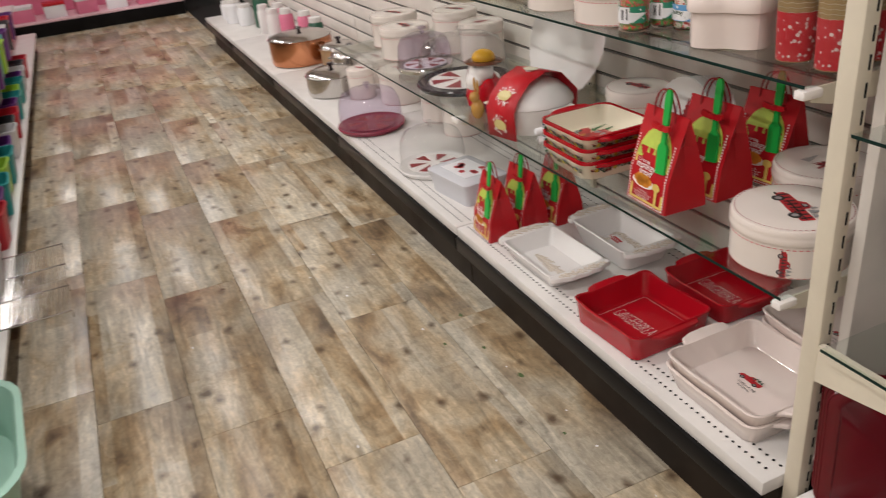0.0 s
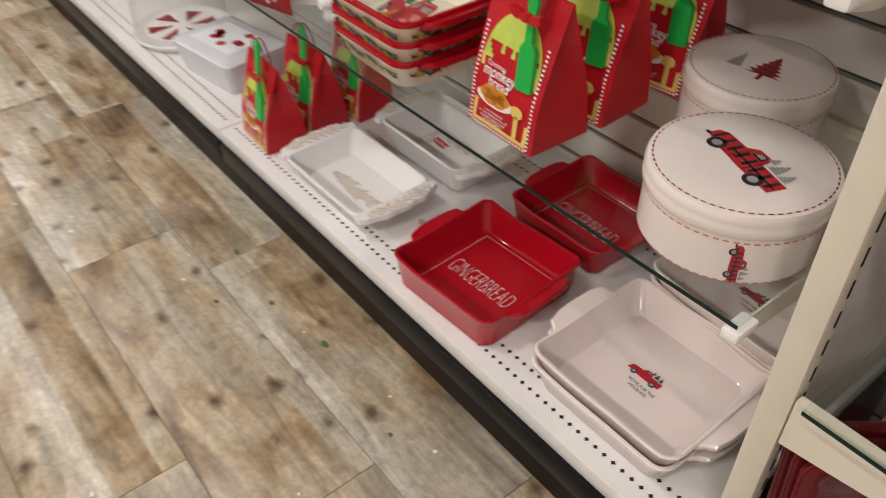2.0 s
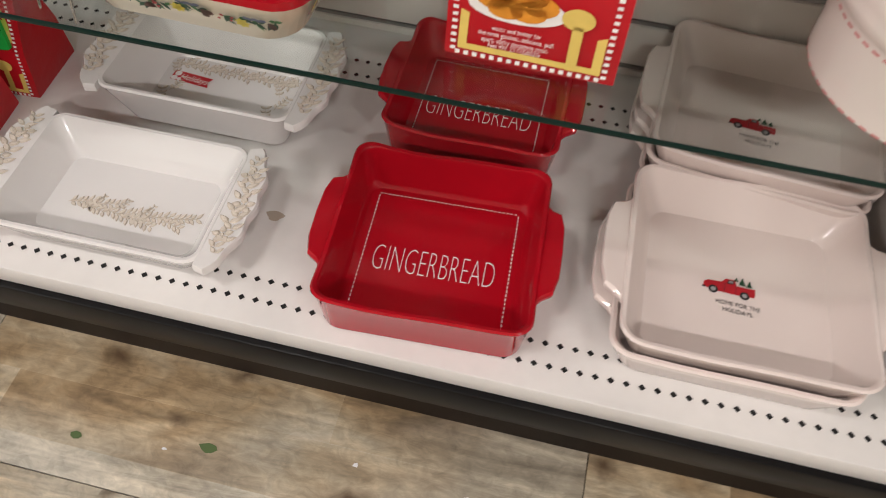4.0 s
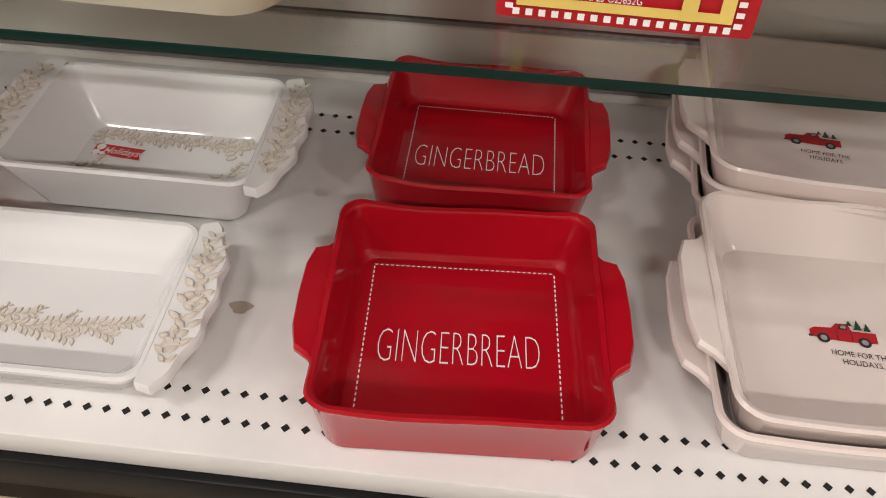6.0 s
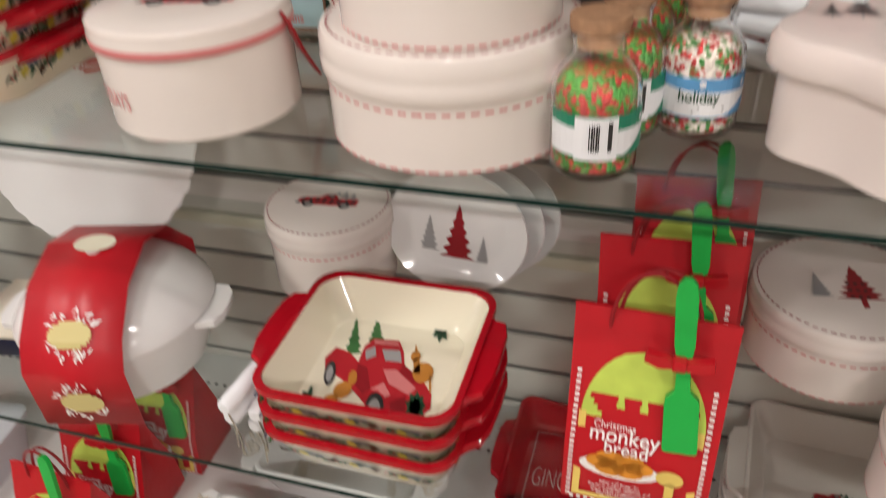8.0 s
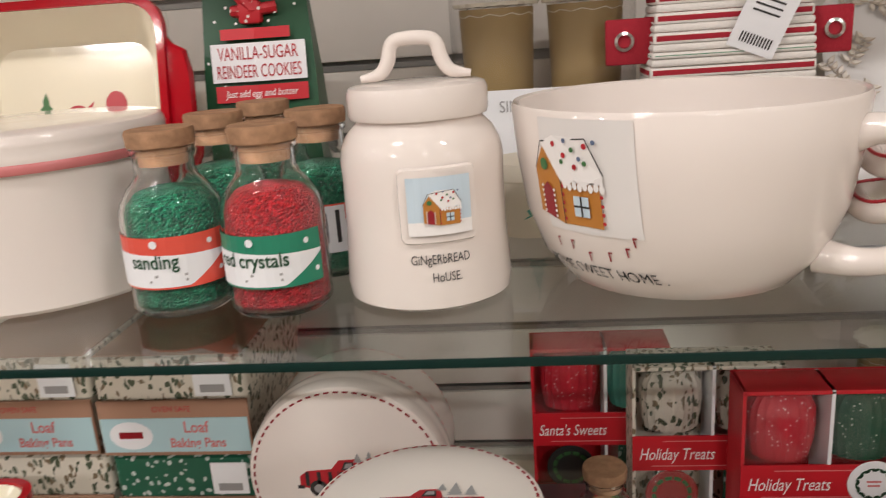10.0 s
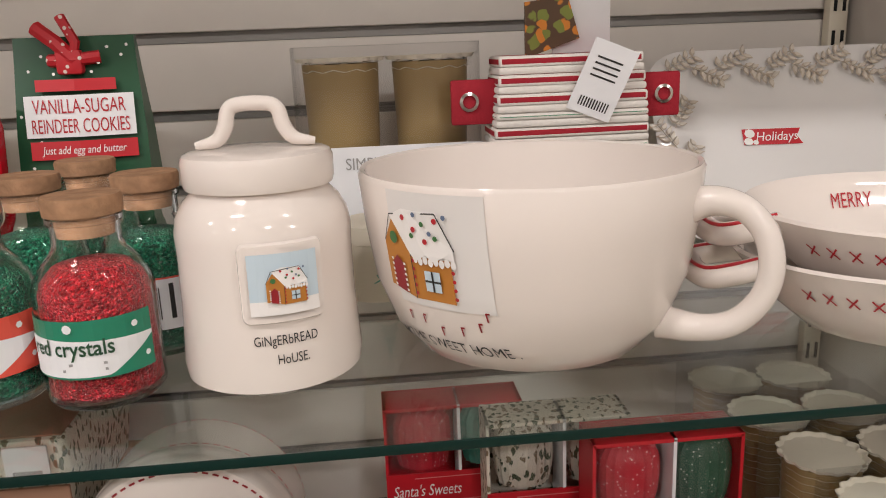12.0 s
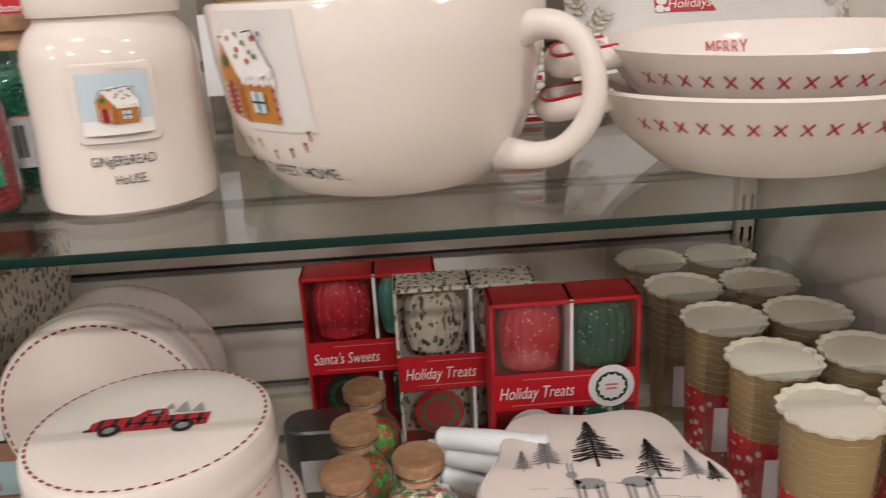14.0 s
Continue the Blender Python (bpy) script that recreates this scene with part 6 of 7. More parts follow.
decal("seal_words", [rct(-0.006, 0.006, 0.001, 0.003), rct(-0.005, 0.005, -0.003, -0.001)], M_ROSE, t, lambda u, v: (u + 0.042, -0.0485, v + 0.093))

# star-shaped canister with forest lid
t = thing("star_canister", 0.232, 0.205, Z3, -18, "blush-white star-shaped canister with forest scene on lid", "lidded canister")
t.matrix_world = pose(0.230, 0.192, Z3, 0, 0, -18) @ Matrix.Diagonal((1.14, 1.14, 0.92, 1.0))


def star(r, z, amp=0.10):
    n = 80
    return [((r * (1 + amp * math.cos(5 * a))) * math.cos(a + 1.2), (r * (1 + amp * math.cos(5 * a))) * math.sin(a + 1.2), z) for a in [2 * math.pi * j / n for j in range(n)]]


part("body", loft(bmesh.new(), [star(0.068, 0), star(0.073, 0.003), star(0.074, 0.068), star(0.070, 0.070)]), M_PINK, t)
lid = part("lid", loft(bmesh.new(), [star(0.074, 0.0705), star(0.081, 0.071), star(0.082, 0.075), star(0.081, 0.092), star(0.078, 0.097), star(0.07, 0.0985), star(0.03, 0.0985)]), M_PINK, t, "star-shaped lid")


def sketch_fir(cx, base, w, h, seed):
    """A fir drawn in short drooping pen strokes."""
    rs = random.Random(seed)
    out = [rct(cx - w * 0.03, cx + w * 0.03, base, base + h)]
    for i in range(15):
        q = i / 15
        yy, reach = base + h * (0.16 + 0.84 * q), w * 0.5 * (1 - q) + w * 0.03
        for side in (1, -1):
            for k in (1.0, 0.6):
                e = reach * k * rs.uniform(0.75, 1.05)
                out += line_dashes(cx, yy + h * 0.05, cx + side * e, yy - h * rs.uniform(0.01, 0.05), 1, h * 0.024, 1.0)
    return out


ground = []
rs = random.Random(3)
for i in range(22):
    x0, yy = rs.uniform(-0.06, 0.045), rs.uniform(-0.052, -0.014)
    ground += line_dashes(x0, yy, x0 + rs.uniform(0.006, 0.02), yy - rs.uniform(0, 0.002), 1, 0.0006, 1.0)
decal("snow_ground_print", ground, M_GREY, lid, flat(0.0988, 0, 0, 14))
decal("pale_forest_print", sketch_fir(-0.036, 0.0, 0.024, 0.042, 1) + sketch_fir(0.060, -0.018, 0.018, 0.034, 2) + sketch_fir(-0.053, -0.003, 0.014, 0.026, 3), M_GREY, lid, flat(0.0990, 0, 0, 14))
decal("forest_print", sketch_fir(-0.002, 0.0, 0.040, 0.058, 4) + sketch_fir(0.036, -0.014, 0.030, 0.046, 5) + sketch_fir(0.072, -0.022, 0.014, 0.024, 6), M_INKK, lid, flat(0.0992, 0, 0, 14))
deer = []
for cx, s in ((-0.006, 1), (0.026, -1)):
    deer += [ell(cx, -0.020, 0.011, 0.006, 12), ell(cx - 0.010 * s, -0.010, 0.004, n=8), [(cx - 0.011 * s, -0.012), (cx - 0.004 * s, -0.018), (cx - 0.008 * s, -0.022)]]
    deer += [rct(cx + q, cx + q + 0.0018, -0.040, -0.022) for q in (-0.009, -0.005, 0.004, 0.008)]
    deer += [rct(cx - 0.012 * s, cx - 0.011 * s, -0.008, 0.004), rct(cx - 0.009 * s, cx - 0.008 * s, -0.008, 0.003)]
decal("deer_print", deer, M_GREY, lid, flat(0.0995, -0.006, 0.0, 14))

# ---- neighbouring bay on the same deck ----


def dome(parent, r, h, z, material, name="dome", label="clear domed cover"):
    p = part(name, lathe([(r, z), (r * 1.0, z + h * 0.35), (r * 0.96, z + h * 0.65), (r * 0.82, z + h * 0.88), (r * 0.55, z + h * 0.98), (r * 0.12, z + h)], 48, cap0=False), material, parent, label)
    part("knob", lathe([(0.008, z + h), (0.007, z + h + 0.012), (0.015, z + h + 0.018), (0.012, z + h + 0.026)], 20), material, parent)
    return p


def cake_plate(x, y, z, r, h, base, label, print_m, film):
    t = thing("cake_carrier", x, y, z, 0, label, "cake carrier", "domed cake carriers")
    part("base", lathe([(r * 0.8, 0), (r * 0.95, 0.004), (r * 1.02, 0.018), (r, 0.024), (r * 0.93, 0.02), (r * 0.4, 0.02)], 56), base, t)
    part("plate_print", lathe([(r * 0.75, 0.0205), (r * 0.75, 0.0225), (r * 0.3, 0.0228)], 40), print_m, t, "printed plate")
    decal("red_wedges", [[(0.02 * math.cos(a), 0.02 * math.sin(a)), (r * 0.7 * math.cos(a), r * 0.7 * math.sin(a)), (r * 0.7 * math.cos(a + 0.5), r * 0.7 * math.sin(a + 0.5))] for a in [i * math.pi / 3 for i in range(6)]], M_INKDR, t, flat(0.0236))
    dome(t, r * 0.94, h, 0.022, film)
    return t


M_FILMV = thin_clear("violet_tinted_film", (0.86, 0.82, 0.90), 0.06)
cake_plate(-1.300, 0.185, D, 0.132, 0.145, M_WHITE, "white cake plate with clear dome on the deck", M_INKW, M_FILM)
cake_plate(-1.945, 0.165, D, 0.150, 0.16, M_PLUM, "plum cake carrier with clear violet dome", M_PLUM, M_FILMV)
cake_plate(-1.060, 0.235, Z2, 0.160, 0.15, M_BLACKP, "black cake stand with clear dome and printed plate", M_INKW, M_FILM)

t = thing("storage_box", -1.010, 0.190, D, 8, "frosted clear storage box with red printed label", "storage box")
t.matrix_world = pose(-1.010, 0.190, D, 0, 0, 8) @ Matrix.Diagonal((1.22, 1.1, 1.0, 1.0))
part("box", loft(bmesh.new(), [rrect(0.09, 0.07, 0.015, 0), rrect(0.10, 0.08, 0.018, 0.07)]), mat("frosted_plastic", (0.62, 0.63, 0.67), 0.25, vary=0.05, scale=30), t)
part("lid", loft(bmesh.new(), [rrect(0.103, 0.083, 0.018, 0.0705), rrect(0.104, 0.084, 0.018, 0.082), rrect(0.09, 0.07, 0.018, 0.09)]), MATS["frosted_plastic"], t, "snap-on lid")
lab = part("label", cube(-0.065, 0.065, -0.05, 0.05, 0.0905, 0.0915), M_PAPER, t, "white label with red flowers")
decal("flower_print", [ell(random.Random(i).uniform(-0.05, 0.05), random.Random(i + 9).uniform(-0.035, 0.04), 0.011, n=7) for i in range(9)], M_INKR, lab, flat(0.092))


def pot(x, y, z, r, h, m, label):
    t = thing("cooking_pot", x, y, z, 30, label, "cooking pot", "lidded cooking pots")
    part("body", lathe([(r * 0.86, 0), (r * 0.97, 0.006), (r, 0.02), (r, h), (r * 1.03, h + 0.003)], 48), m, t)
    part("lid", lathe([(r * 1.02, h + 0.004), (r * 0.98, h + 0.012), (r * 0.7, h + 0.028), (r * 0.15, h + 0.034)], 48), M_STEEL, t, "polished steel lid")
    part("knob", lathe([(0.01, h + 0.033), (0.009, h + 0.045), (0.02, h + 0.052), (0.016, h + 0.06)], 20), M_BLACKP, t)
    for s in (-1, 1):
        part("handle", tube([(s * r * 0.97, -0.03, h * 0.75), (s * (r + 0.035), -0.026, h * 0.78), (s * (r + 0.04), 0.026, h * 0.78), (s * r * 0.97, 0.03, h * 0.75)], 0.006, 8), M_STEEL, t)


pot(-2.640, 0.205, D, 0.135, 0.10, M_STEEL, "polished steel saucepan with lid on the deck")
pot(-2.900, 0.400, D, 0.11, 0.12, M_STEEL, "polished steel saucepan behind another on the deck")
pot(-3.480, 0.270, D, 0.19, 0.15, M_COPPER, "copper stock pot with steel lid on the deck")
pot(-3.180, 0.420, D, 0.11, 0.11, mat("tan_enamel", (0.35, 0.22, 0.12), 0.3), "tan enamel pot with lid on the deck")
M_PINKB = mat("pink_plastic", (0.72, 0.20, 0.32), 0.35, vary=0.1, scale=30)
M_DGREENB = mat("bottle_green_plastic", (0.02, 0.10, 0.06), 0.3)
for i, (x, y, r, h, m) in enumerate(((-4.15, 0.36, 0.05, 0.22, M_PINKB), (-4.30, 0.30, 0.05, 0.21, M_WHITE), (-4.45, 0.38, 0.05, 0.22, M_PINKB), (-4.60, 0.30, 0.045, 0.20, M_WHITE), (-4.05, 0.46, 0.05, 0.2, M_PINKB), (-4.85, 0.34, 0.06, 0.26, M_DGREENB), (-5.05, 0.25, 0.06, 0.16, M_PAPER), (-5.25, 0.2, 0.07, 0.18, M_PAPER), (-5.5, 0.2, 0.06, 0.14, M_PAPER), (-3.75, 0.45, 0.05, 0.2, M_DGREENB))):
    t = thing("travel_flask", x, y, D, 0, "%s lidded flask on the far deck" % ("pink" if m is M_PINKB else "dark green" if m is M_DGREENB else "white"), "flask", "far flasks")
    part("body", lathe([(r * 0.9, 0), (r, 0.006), (r, h * 0.75), (r * 0.8, h * 0.84)], 28), m, t)
    part("cap", lathe([(r * 0.82, h * 0.845), (r * 0.84, h * 0.86), (r * 0.8, h), (r * 0.6, h + 0.004)], 28), M_WHITE, t)
round_tin(-1.34, 0.45, Z2, 0.085, 0.14, 0, "white round canister with red ornament print", "tree")
round_tin(-1.62, 0.25, Z2, 0.10, 0.12, 0, "white round canister with truck lid on the far shelf", "truck")
round_tin(-2.62, 0.45, D, 0.10, 0.15, 0, "white round canister with truck lid behind pots", "truck")
standing_plate(-1.25, 0.46, Z3, 0.13, 8, 12, "white plate standing on the upper far shelf", scallop=30)
round_tin(-0.98, 0.22, Z3, 0.09, 0.11, 0, "white round canister on the upper far shelf", "")

for x, y, z, r, h, lab in ((-1.62, 0.47, D, 0.09, 0.17, "tall white canister at the back of the deck"), (-1.85, 0.46, D, 0.08, 0.13, "white canister at the back of the deck"), (-2.25, 0.44, D, 0.11, 0.16, "white canister at the back of the deck"), (-2.45, 0.30, D, 0.07, 0.15, "slim white canister on the deck"), (-1.86, 0.30, Z2, 0.10, 0.13, "white canister on the far glass shelf"), (-1.55, 0.44, Z2, 0.09, 0.16, "tall white canister on the far glass shelf")):
    round_tin(x, y, z, r, h, 20, lab + " with truck lid", "truck")
cake_plate(-1.36, 0.22, Z2 + 0.0, 0.105, 0.11, M_STEEL, "steel cake stand with clear dome on glass", M_INKW, M_FILMV)
# cookie jar figure with a wide hat, one plain shape
fig = bmesh.new()
lathe([(0.045, 0.0), (0.058, 0.01), (0.062, 0.04), (0.052, 0.075), (0.035, 0.09)], 32, bm=fig)
for f in fig.faces:
    f.material_index = 0
def blob(bm, c, s, mi, n=16):
    made = bmesh.ops.create_uvsphere(bm, u_segments=n, v_segments=n // 2, radius=1.0)["verts"]
    for v in made:
        v.co = Vector((c[0] + v.co.x * s[0], c[1] + v.co.y * s[1], c[2] + v.co.z * s[2]))
    for f in {f for v in made for f in v.link_faces}:
        f.material_index = mi
blob(fig, (0, -0.012, 0.108), (0.042, 0.040, 0.038), 1)
blob(fig, (0, -0.035, 0.082), (0.036, 0.026, 0.036), 1)
blob(fig, (-0.048, -0.012, 0.062), (0.02, 0.024, 0.036), 0)
blob(fig, (0.05, -0.012, 0.062), (0.02, 0.024, 0.036), 0)
blob(fig, (0, 0, 0.139), (0.062, 0.058, 0.007), 3)
blob(fig, (0, 0, 0.152), (0.038, 0.036, 0.024), 2)
tagged(part("figure_cookie_jar", fig, [M_RED, M_WHITE, mat("mustard_glaze", (0.62, 0.34, 0.03), 0.2), mat("brown_glaze", (0.12, 0.04, 0.02), 0.2)]), "glazed figure cookie jar with white beard and mustard hat", "cookie jar").location = (-0.800, 0.185, Z2)
fig = bmesh.new()
blob(fig, (0, 0, 0.03), (0.018, 0.02, 0.03), 0)
blob(fig, (0, -0.008, 0.068), (0.013, 0.015, 0.016), 0)
blob(fig, (-0.010, 0, 0.10), (0.005, 0.004, 0.024), 0)
blob(fig, (0.010, 0, 0.098), (0.005, 0.004, 0.022), 0)
tagged(part("deer_figurine", fig, mat("tan_glaze", (0.52, 0.28, 0.07), 0.25)), "tan glazed deer figurine with upright ears", "figurine").location = (-0.700, 0.105, Z2)
t = thing("navy_box", -0.690, 0.200, Z2, 8, "low navy and cream gift box on the glass", "box")
part("tray", cube(-0.05, 0.06, -0.05, 0.06, 0, 0.03, 0.003), mat("navy_card", (0.012, 0.015, 0.045), 0.4), t)
part("lid", cube(-0.052, 0.062, -0.052, 0.062, 0.0305, 0.036, 0.002), M_PAPERC, t)

# ---- bay beyond the post ----


def plaid_mat():
    m = bpy.data.materials.new("red_plaid_glaze")
    m.use_nodes = True
    nt = m.node_tree
    N, L = nt.nodes.new, nt.links.new
    tc = N("ShaderNodeTexCoord")
    facs = []
    for axis in ("X", "Y"):
        w = N("ShaderNodeTexWave")
        w.bands_direction = axis
        w.inputs["Scale"].default_value = 9.0
        L(tc.outputs["Object"], w.inputs["Vector"])
        gt = N("ShaderNodeMath")
        gt.operation = "GREATER_THAN"
        gt.inputs[1].default_value = 0.55
        L(w.outputs["Fac"], gt.inputs[0])
        facs.append(gt)
    add = N("ShaderNodeMath")
    add.operation = "ADD"
    L(facs[0].outputs[0], add.inputs[0])
    L(facs[1].outputs[0], add.inputs[1])
    half = N("ShaderNodeMath")
    half.operation = "MULTIPLY"
    half.inputs[1].default_value = 0.5
    L(add.outputs[0], half.inputs[0])
    ramp = N("ShaderNodeValToRGB")
    e = ramp.color_ramp.elements
    e[0].color, e[1].color = (0.30, 0.01, 0.02, 1), (0.02, 0.008, 0.01, 1)
    e.new(0.5).color = (0.12, 0.008, 0.014, 1)
    L(half.outputs[0], ramp.inputs["Fac"])
    b = nt.nodes["Principled BSDF"]
    b.inputs["Roughness"].default_value = 0.18
    L(ramp.outputs[0], b.inputs["Base Color"])
    return m


M_PLAID = plaid_mat()
M_MAROON = mat("maroon_enamel", (0.13, 0.006, 0.012), 0.22, vary=0.1, scale=12, vary2=0.15, scale2=4)
for k in range(3):
    t = thing("tray_tin", 0.760 + 0.012 * k, 0.095 + 0.030 * k, D, 20, "maroon lidded tray tin standing on edge", "tray", "maroon tray tins")
    t.matrix_world = pose(0.672 + 0.017 * k, 0.200 - 0.014 * k, D, 0, 0, 50) @ Matrix.Diagonal((1.0, 1.0, 0.84, 1.0))
    bm = loft(bmesh.new(), [rrect(0.118, 0.135, 0.03, 0), rrect(0.128, 0.145, 0.034, 0.004), rrect(0.13, 0.147, 0.034, 0.016), rrect(0.124, 0.141, 0.032, 0.02), rrect(0.112, 0.129, 0.028, 0.0205), rrect(0.108, 0.125, 0.026, 0.017), rrect(0.05, 0.06, 0.02, 0.017)])
    p = part("tray", bm, M_MAROON, t)
    p.matrix_basis = pose(0, 0, 0.148, 84, 0, 0)
    p = part("rolled_rim", loft(bmesh.new(), [rrect(0.131, 0.148, 0.034, 0.0125), rrect(0.133, 0.150, 0.035, 0.0145), rrect(0.131, 0.148, 0.034, 0.0165), rrect(0.129, 0.146, 0.034, 0.0145)], close=True), M_MAROON, t)
    p.matrix_basis = pose(0, 0, 0.148, 84, 0, 0)
for xx, yy, r, turn in ((0.735, 0.27, 0.165, -12), (0.79, 0.215, 0.15, -18)):
    standing_plate(xx, yy, Z2 - 0.05, r, turn + 34, 10, "dark red plaid plate standing on glass beyond the post", m=M_PLAID, sy=1.05)
t = thing("front_rail", 1.05, 0.08, Z2 - 0.05, 0, "cream steel shelf rail beyond the post", "rail")
part("rail", loft(bmesh.new(), [[(xx, -0.006, -0.004), (xx, 0.006, -0.004), (xx, 0.006, z1), (xx, -0.006, z1)] for xx, z1 in ((-0.462, -0.075), (-0.40, -0.066), (-0.30, -0.05), (-0.1, -0.035), (0.45, -0.03))]), M_CREAM, t)
t = thing("spatula_pack", 0.835, 0.055, D, 24, "grey card of coloured spatulas in front of trays", "kitchen tool")
part("card", cube(-0.05, 0.07, -0.002, 0.002, 0.03, 0.2, 0.001), M_GREY, t)
for i, c in enumerate(((0.72, 0.05, 0.2), (0.25, 0.55, 0.05), (0.05, 0.35, 0.6), (0.75, 0.2, 0.02), (0.3, 0.05, 0.4))):
    part("spatula", tube([(-0.045 + 0.024 * i, -0.008, 0.0), (-0.045 + 0.024 * i, -0.008, 0.12), (-0.045 + 0.024 * i, -0.008, 0.23)], 0.006, 8, radii=[0.009, 0.005, 0.01]), mat("silicone_%d" % i, c, 0.4), t)

# ---- fixture across the aisle ----
t = thing("aisle_fixture", -3.6, -1.70, 0, 0, "low dark shop fixture across the aisle with shelf", "shelving")
part("base", cube(-3.4, 3.75, -0.35, 0.30, 0.0, 0.13, 0.004), M_KICK, t)
part("deck", cube(-3.4, 3.75, -0.35, 0.36, 0.1305, 0.15, 0.003), M_DECK, t)
part("upper_shelf", cube(-3.4, 3.75, -0.35, 0.26, 0.40, 0.418, 0.003), M_DECK, t)
part("back", cube(-3.4, 3.75, -0.40, -0.355, 0, 1.9, 0.003), M_WALL, t)
cols = [("teal", (0.03, 0.32, 0.32)), ("purple", (0.13, 0.03, 0.20)), ("red", (0.55, 0.02, 0.04)), ("lime", (0.35, 0.62, 0.05)), ("white", (0.7, 0.7, 0.72)), ("purple", (0.13, 0.03, 0.20)), ("teal", (0.03, 0.32, 0.32)), ("dark grey", (0.06, 0.06, 0.07))]
for i in range(20):
    nm, c = cols[i % len(cols)]
    x = -1.22 - 0.20 * i
    for z, hh in ((0.1505, 0.14), (0.4185, 0.17)):
        nm, c = cols[(i * 3 + int(z * 10)) % len(cols)]
        b = thing("storage_tub", x + 0.02 * (i % 3), -1.465 + 0.015 * (i % 2), z, 3 * (i % 3 - 1), "%s plastic tub on the fixture across the aisle" % nm, "tub", "coloured tubs")
        m = mat("tub_" + nm.replace(" ", "_"), c, 0.4, vary=0.1, scale=15)
        part("body", loft(bmesh.new(), [rrect(0.07, 0.09, 0.02, 0), rrect(0.085, 0.11, 0.025, hh - 0.012), rrect(0.09, 0.115, 0.025, hh - 0.01), rrect(0.09, 0.115, 0.025, hh), rrect(0.082, 0.107, 0.022, hh), rrect(0.068, 0.088, 0.02, 0.01)]), m, b)
t = thing("wire_rack", -1.33, -1.31, 0.151, 2, "chrome wire cooling rack sticking out into the aisle", "wire rack")
for i in range(24):
    part("wire", tube([(-0.28, -0.145 + 0.0126 * i, 0.025), (0.28, -0.145 + 0.0126 * i, 0.025)], 0.0015, 6), M_STEEL, t)
for q in (-0.28, -0.09, 0.09, 0.28):
    part("cross_wire", tube([(q, -0.15, 0.0), (q, -0.15, 0.022), (q, 0.15, 0.022), (q, 0.15, 0.0)], 0.0026, 6), M_STEEL, t)
t = thing("basin", -0.33, -1.45, 0.1505, 4, "mint green oval basin jutting over the fixture's edge", "basin")
part("body", loft(bmesh.new(), [rrect(0.20, 0.15, 0.10, 0.0), rrect(0.215, 0.165, 0.11, 0.006), rrect(0.25, 0.20, 0.13, 0.118), rrect(0.262, 0.212, 0.135, 0.122), rrect(0.264, 0.214, 0.135, 0.128), rrect(0.248, 0.198, 0.13, 0.129), rrect(0.21, 0.16, 0.11, 0.012), rrect(0.08, 0.06, 0.04, 0.008)]), mat("mint_plastic", (0.36, 0.60, 0.50), 0.35, vary=0.04, scale=10), t)

# ---- fixture at the far end ----
t = thing("end_fixture", -7.95, -1.0, 0, 0, "low end-of-aisle display with dark base and pink lit shelf", "shelving")
part("base", cube(-0.3, 0.28, -1.6, 1.1, 0.0, 0.13, 0.004), M_BLACK, t)
# the shelf's pinkish lit look is put into its base colour
part("shelf", cube(-0.3, 0.30, -1.6, 1.1, 0.1305, 0.15, 0.003), mat("pink_lit_enamel", (0.75, 0.50, 0.55), 0.35, vary=0.05, scale=8), t)
part("panel", cube(-0.3, -0.27, -1.6, 1.1, 0.1505, 1.4, 0.003), M_PINKB, t)
for i in range(9):
    b = thing("gift_box", -7.86, -2.35 + 0.3 * i, 0.1505, 4 * (i % 3), "%s gift box on the far display" % ("red" if i < 2 else "pink and white"), "box", "far gift boxes")
    part("body", cube(-0.1, 0.1, -0.1, 0.1, 0, 0.12, 0.004), M_REDCARD if i < 2 else M_PINKB if i % 2 else M_PAPER, b)
    part("lid", cube(-0.104, 0.104, -0.104, 0.104, 0.1205, 0.15, 0.004), M_PAPER if i % 2 else M_REDCARD, b)

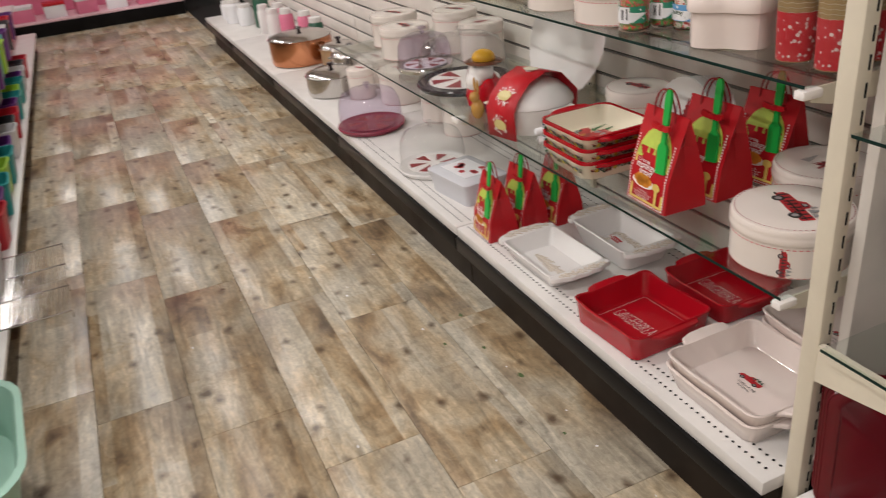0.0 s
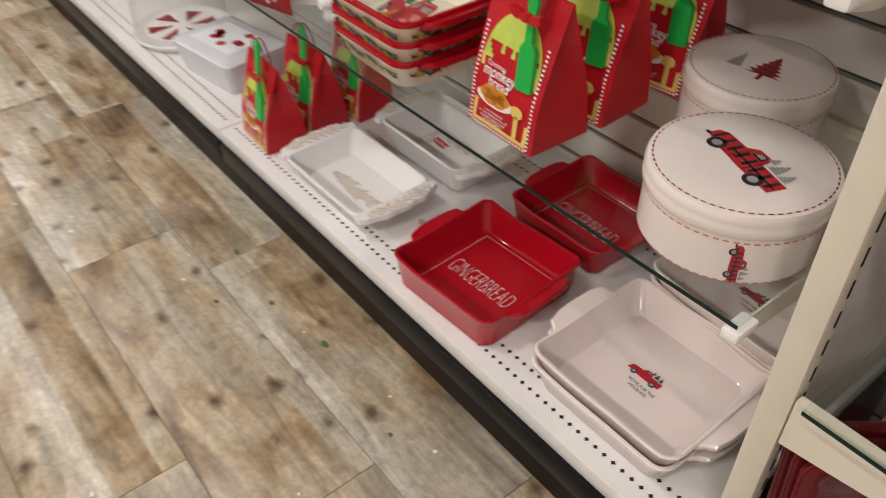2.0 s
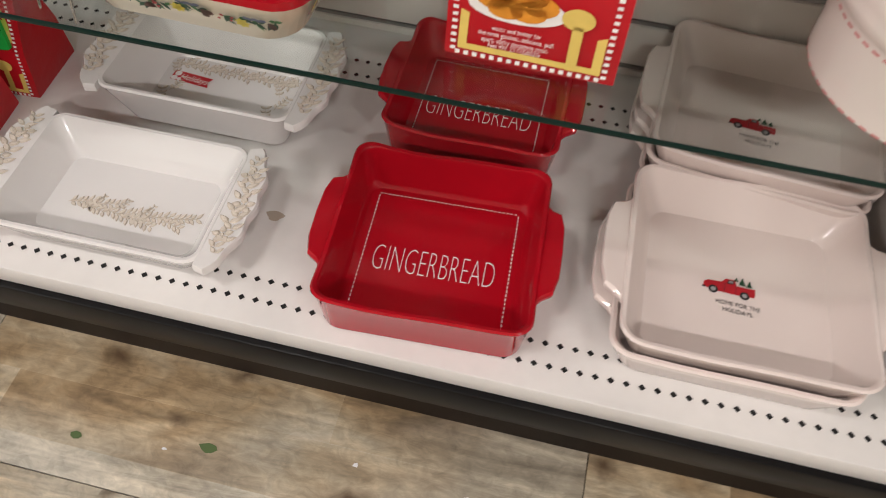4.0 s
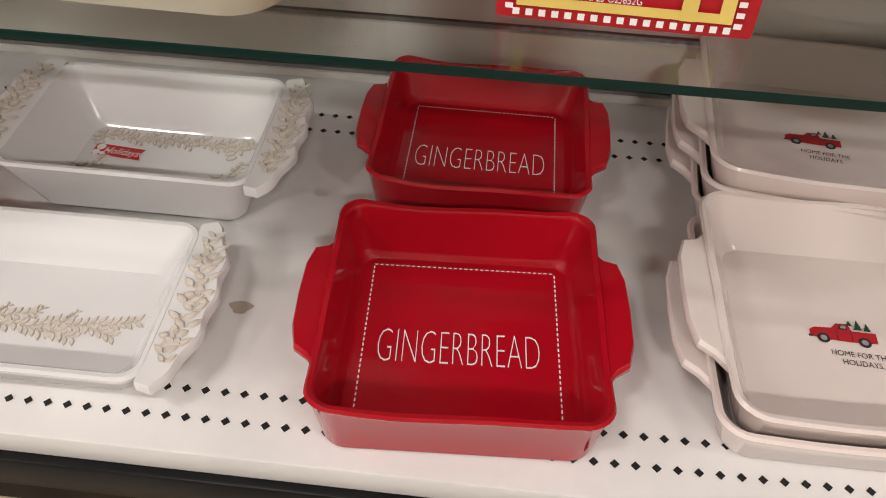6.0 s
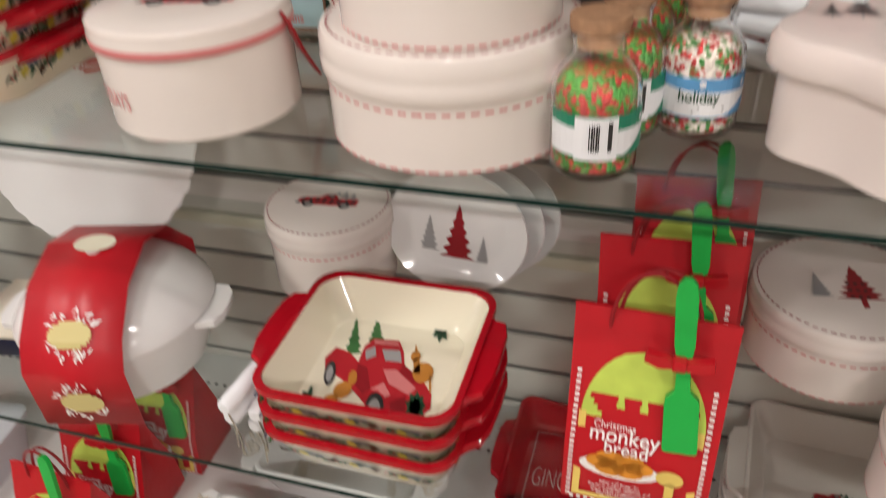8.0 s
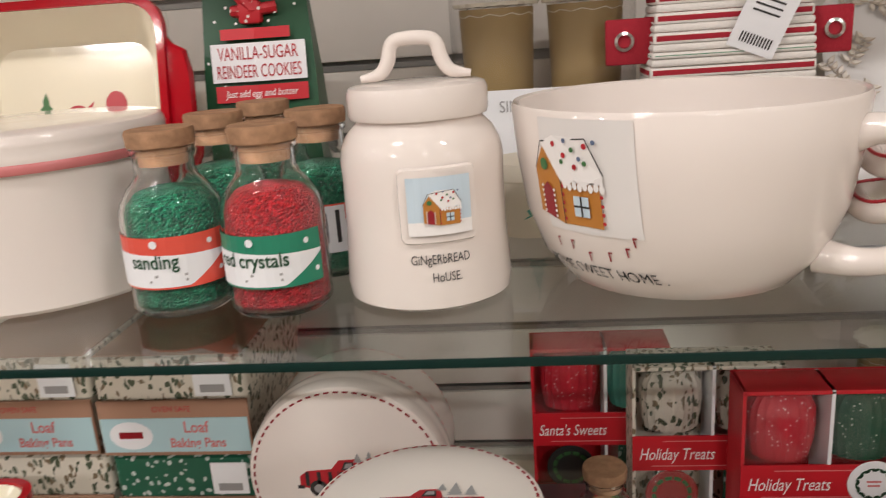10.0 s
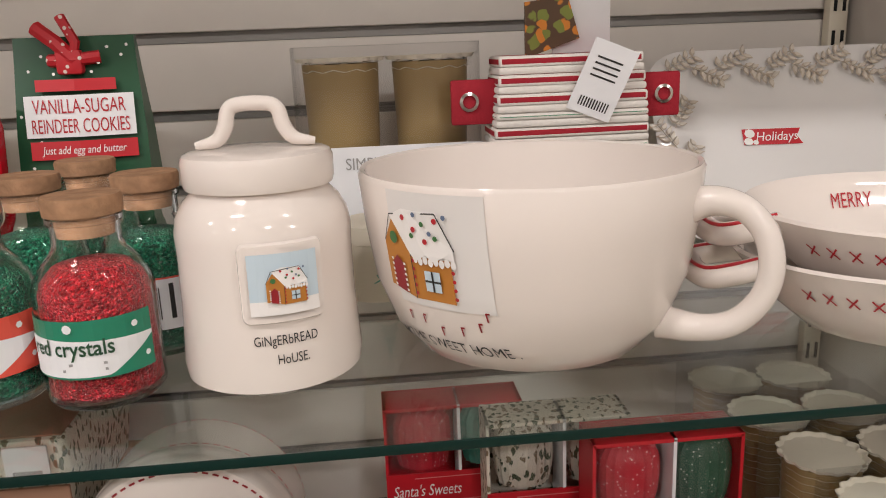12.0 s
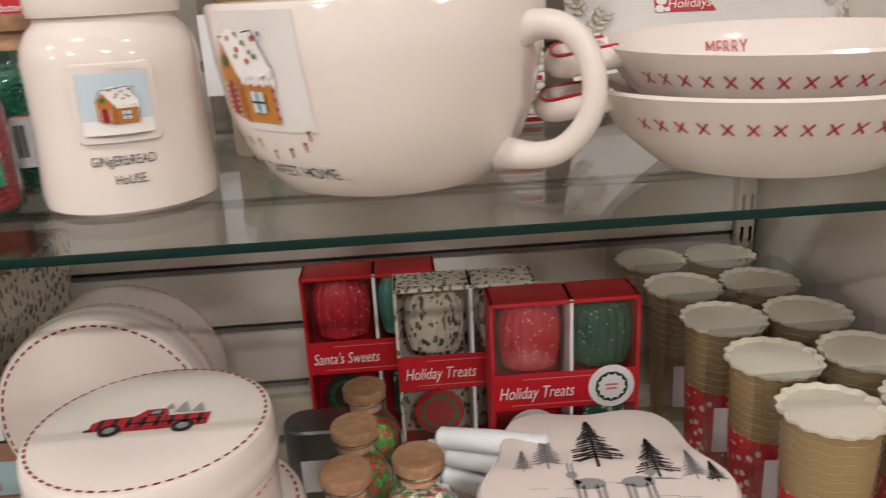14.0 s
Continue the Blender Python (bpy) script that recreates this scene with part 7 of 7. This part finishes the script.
# ---- scraps on the floor and a stain on the deck ----
bm = bmesh.new()
rs = random.Random(11)
for x, y in [(rs.uniform(-2.5, 0.5), rs.uniform(-0.9, 0.0)) for i in range(26)] + [(-0.05, -0.02), (0.1, -0.03), (-0.3, -0.06), (0.3, -0.01)]:
    q = rs.uniform(0.002, 0.006)
    vs = [bm.verts.new((x + q * math.cos(a) * rs.uniform(0.5, 1.6), y + q * math.sin(a) * rs.uniform(0.4, 1), 0.0012 + rs.uniform(0, 0.002))) for a in (0, 1.3, 2.5, 3.8, 5.1)]
    bm.faces.new(vs)
tagged(part("paper_scraps", bm, M_PAPER, smooth=0), "tiny white paper scraps scattered on the plank floor", "litter", kind="stuff")
bm = bmesh.new()
for x, y, q in ((-0.245, -0.045, 0.012), (-0.5, -0.16, 0.008), (-0.42, -0.07, 0.009), (0.02, -0.07, 0.007), (-0.62, -0.05, 0.01)):
    bm.faces.new([bm.verts.new((x + q * math.cos(a) * rs.uniform(0.7, 1.3), y + 0.6 * q * math.sin(a), 0.0009)) for a in (0, 0.9, 1.8, 2.8, 3.7, 4.6, 5.5)])
tagged(part("green_stains", bm, mat("dull_green_stain", (0.09, 0.14, 0.05), 0.6), smooth=0), "dull green stains on the floor by the kick plate", "stain", kind="stuff")
bm = bmesh.new()
bm.faces.new([bm.verts.new((-0.206 + 0.011 * math.cos(a) * (1 + 0.3 * math.sin(3 * a)), 0.185 + 0.008 * math.sin(a), D + 0.0006)) for a in [i * 0.45 for i in range(14)]])
tagged(part("deck_stain", bm, mat("tan_stain", (0.45, 0.38, 0.31), 0.5), smooth=0), "small tan stain on the white deck", "stain", kind="stuff")

# ---- plank floor, strip by strip ----
floor = tagged(new("floor"), "worn wood-look plank floor with dark knots and joints", "floor", kind="structure")
bm = cube(-0.4256, 0.4256, -0.1266, 0.1266, -0.006, 0, 0.0008)
seed_plank = part("plank", bm, M_FLOOR, floor)
starts = (-0.607, -0.80, -1.021, -1.30, -1.52, -1.70, -1.9, -2.2, -2.45)
first = True
for row in range(9):
    yy = 0.0005 - 0.2545 * row
    for i in range(-9, 8):
        xx = starts[row] + 0.8525 * (i + 0.5)
        if xx < -8.5 or xx > 3.57:
            continue
        ob = seed_plank if first else new("plank", seed_plank.data)
        first = False
        ob.parent = floor
        ob.location = (xx, yy, 0)
part("rest_of_floor", cube(-9, 4, -5, 0.0005 - 0.2545 * 8 - 0.128, -0.006, -0.0005), M_FLOOR, floor)
part("rest_of_floor", cube(2.6, 4, -2.16, 0.127, -0.006, -0.0008), M_FLOOR, floor)
part("rest_of_floor", cube(2.25, 4, 0.129, 0.75, -0.006, -0.0008), M_FLOOR, floor)
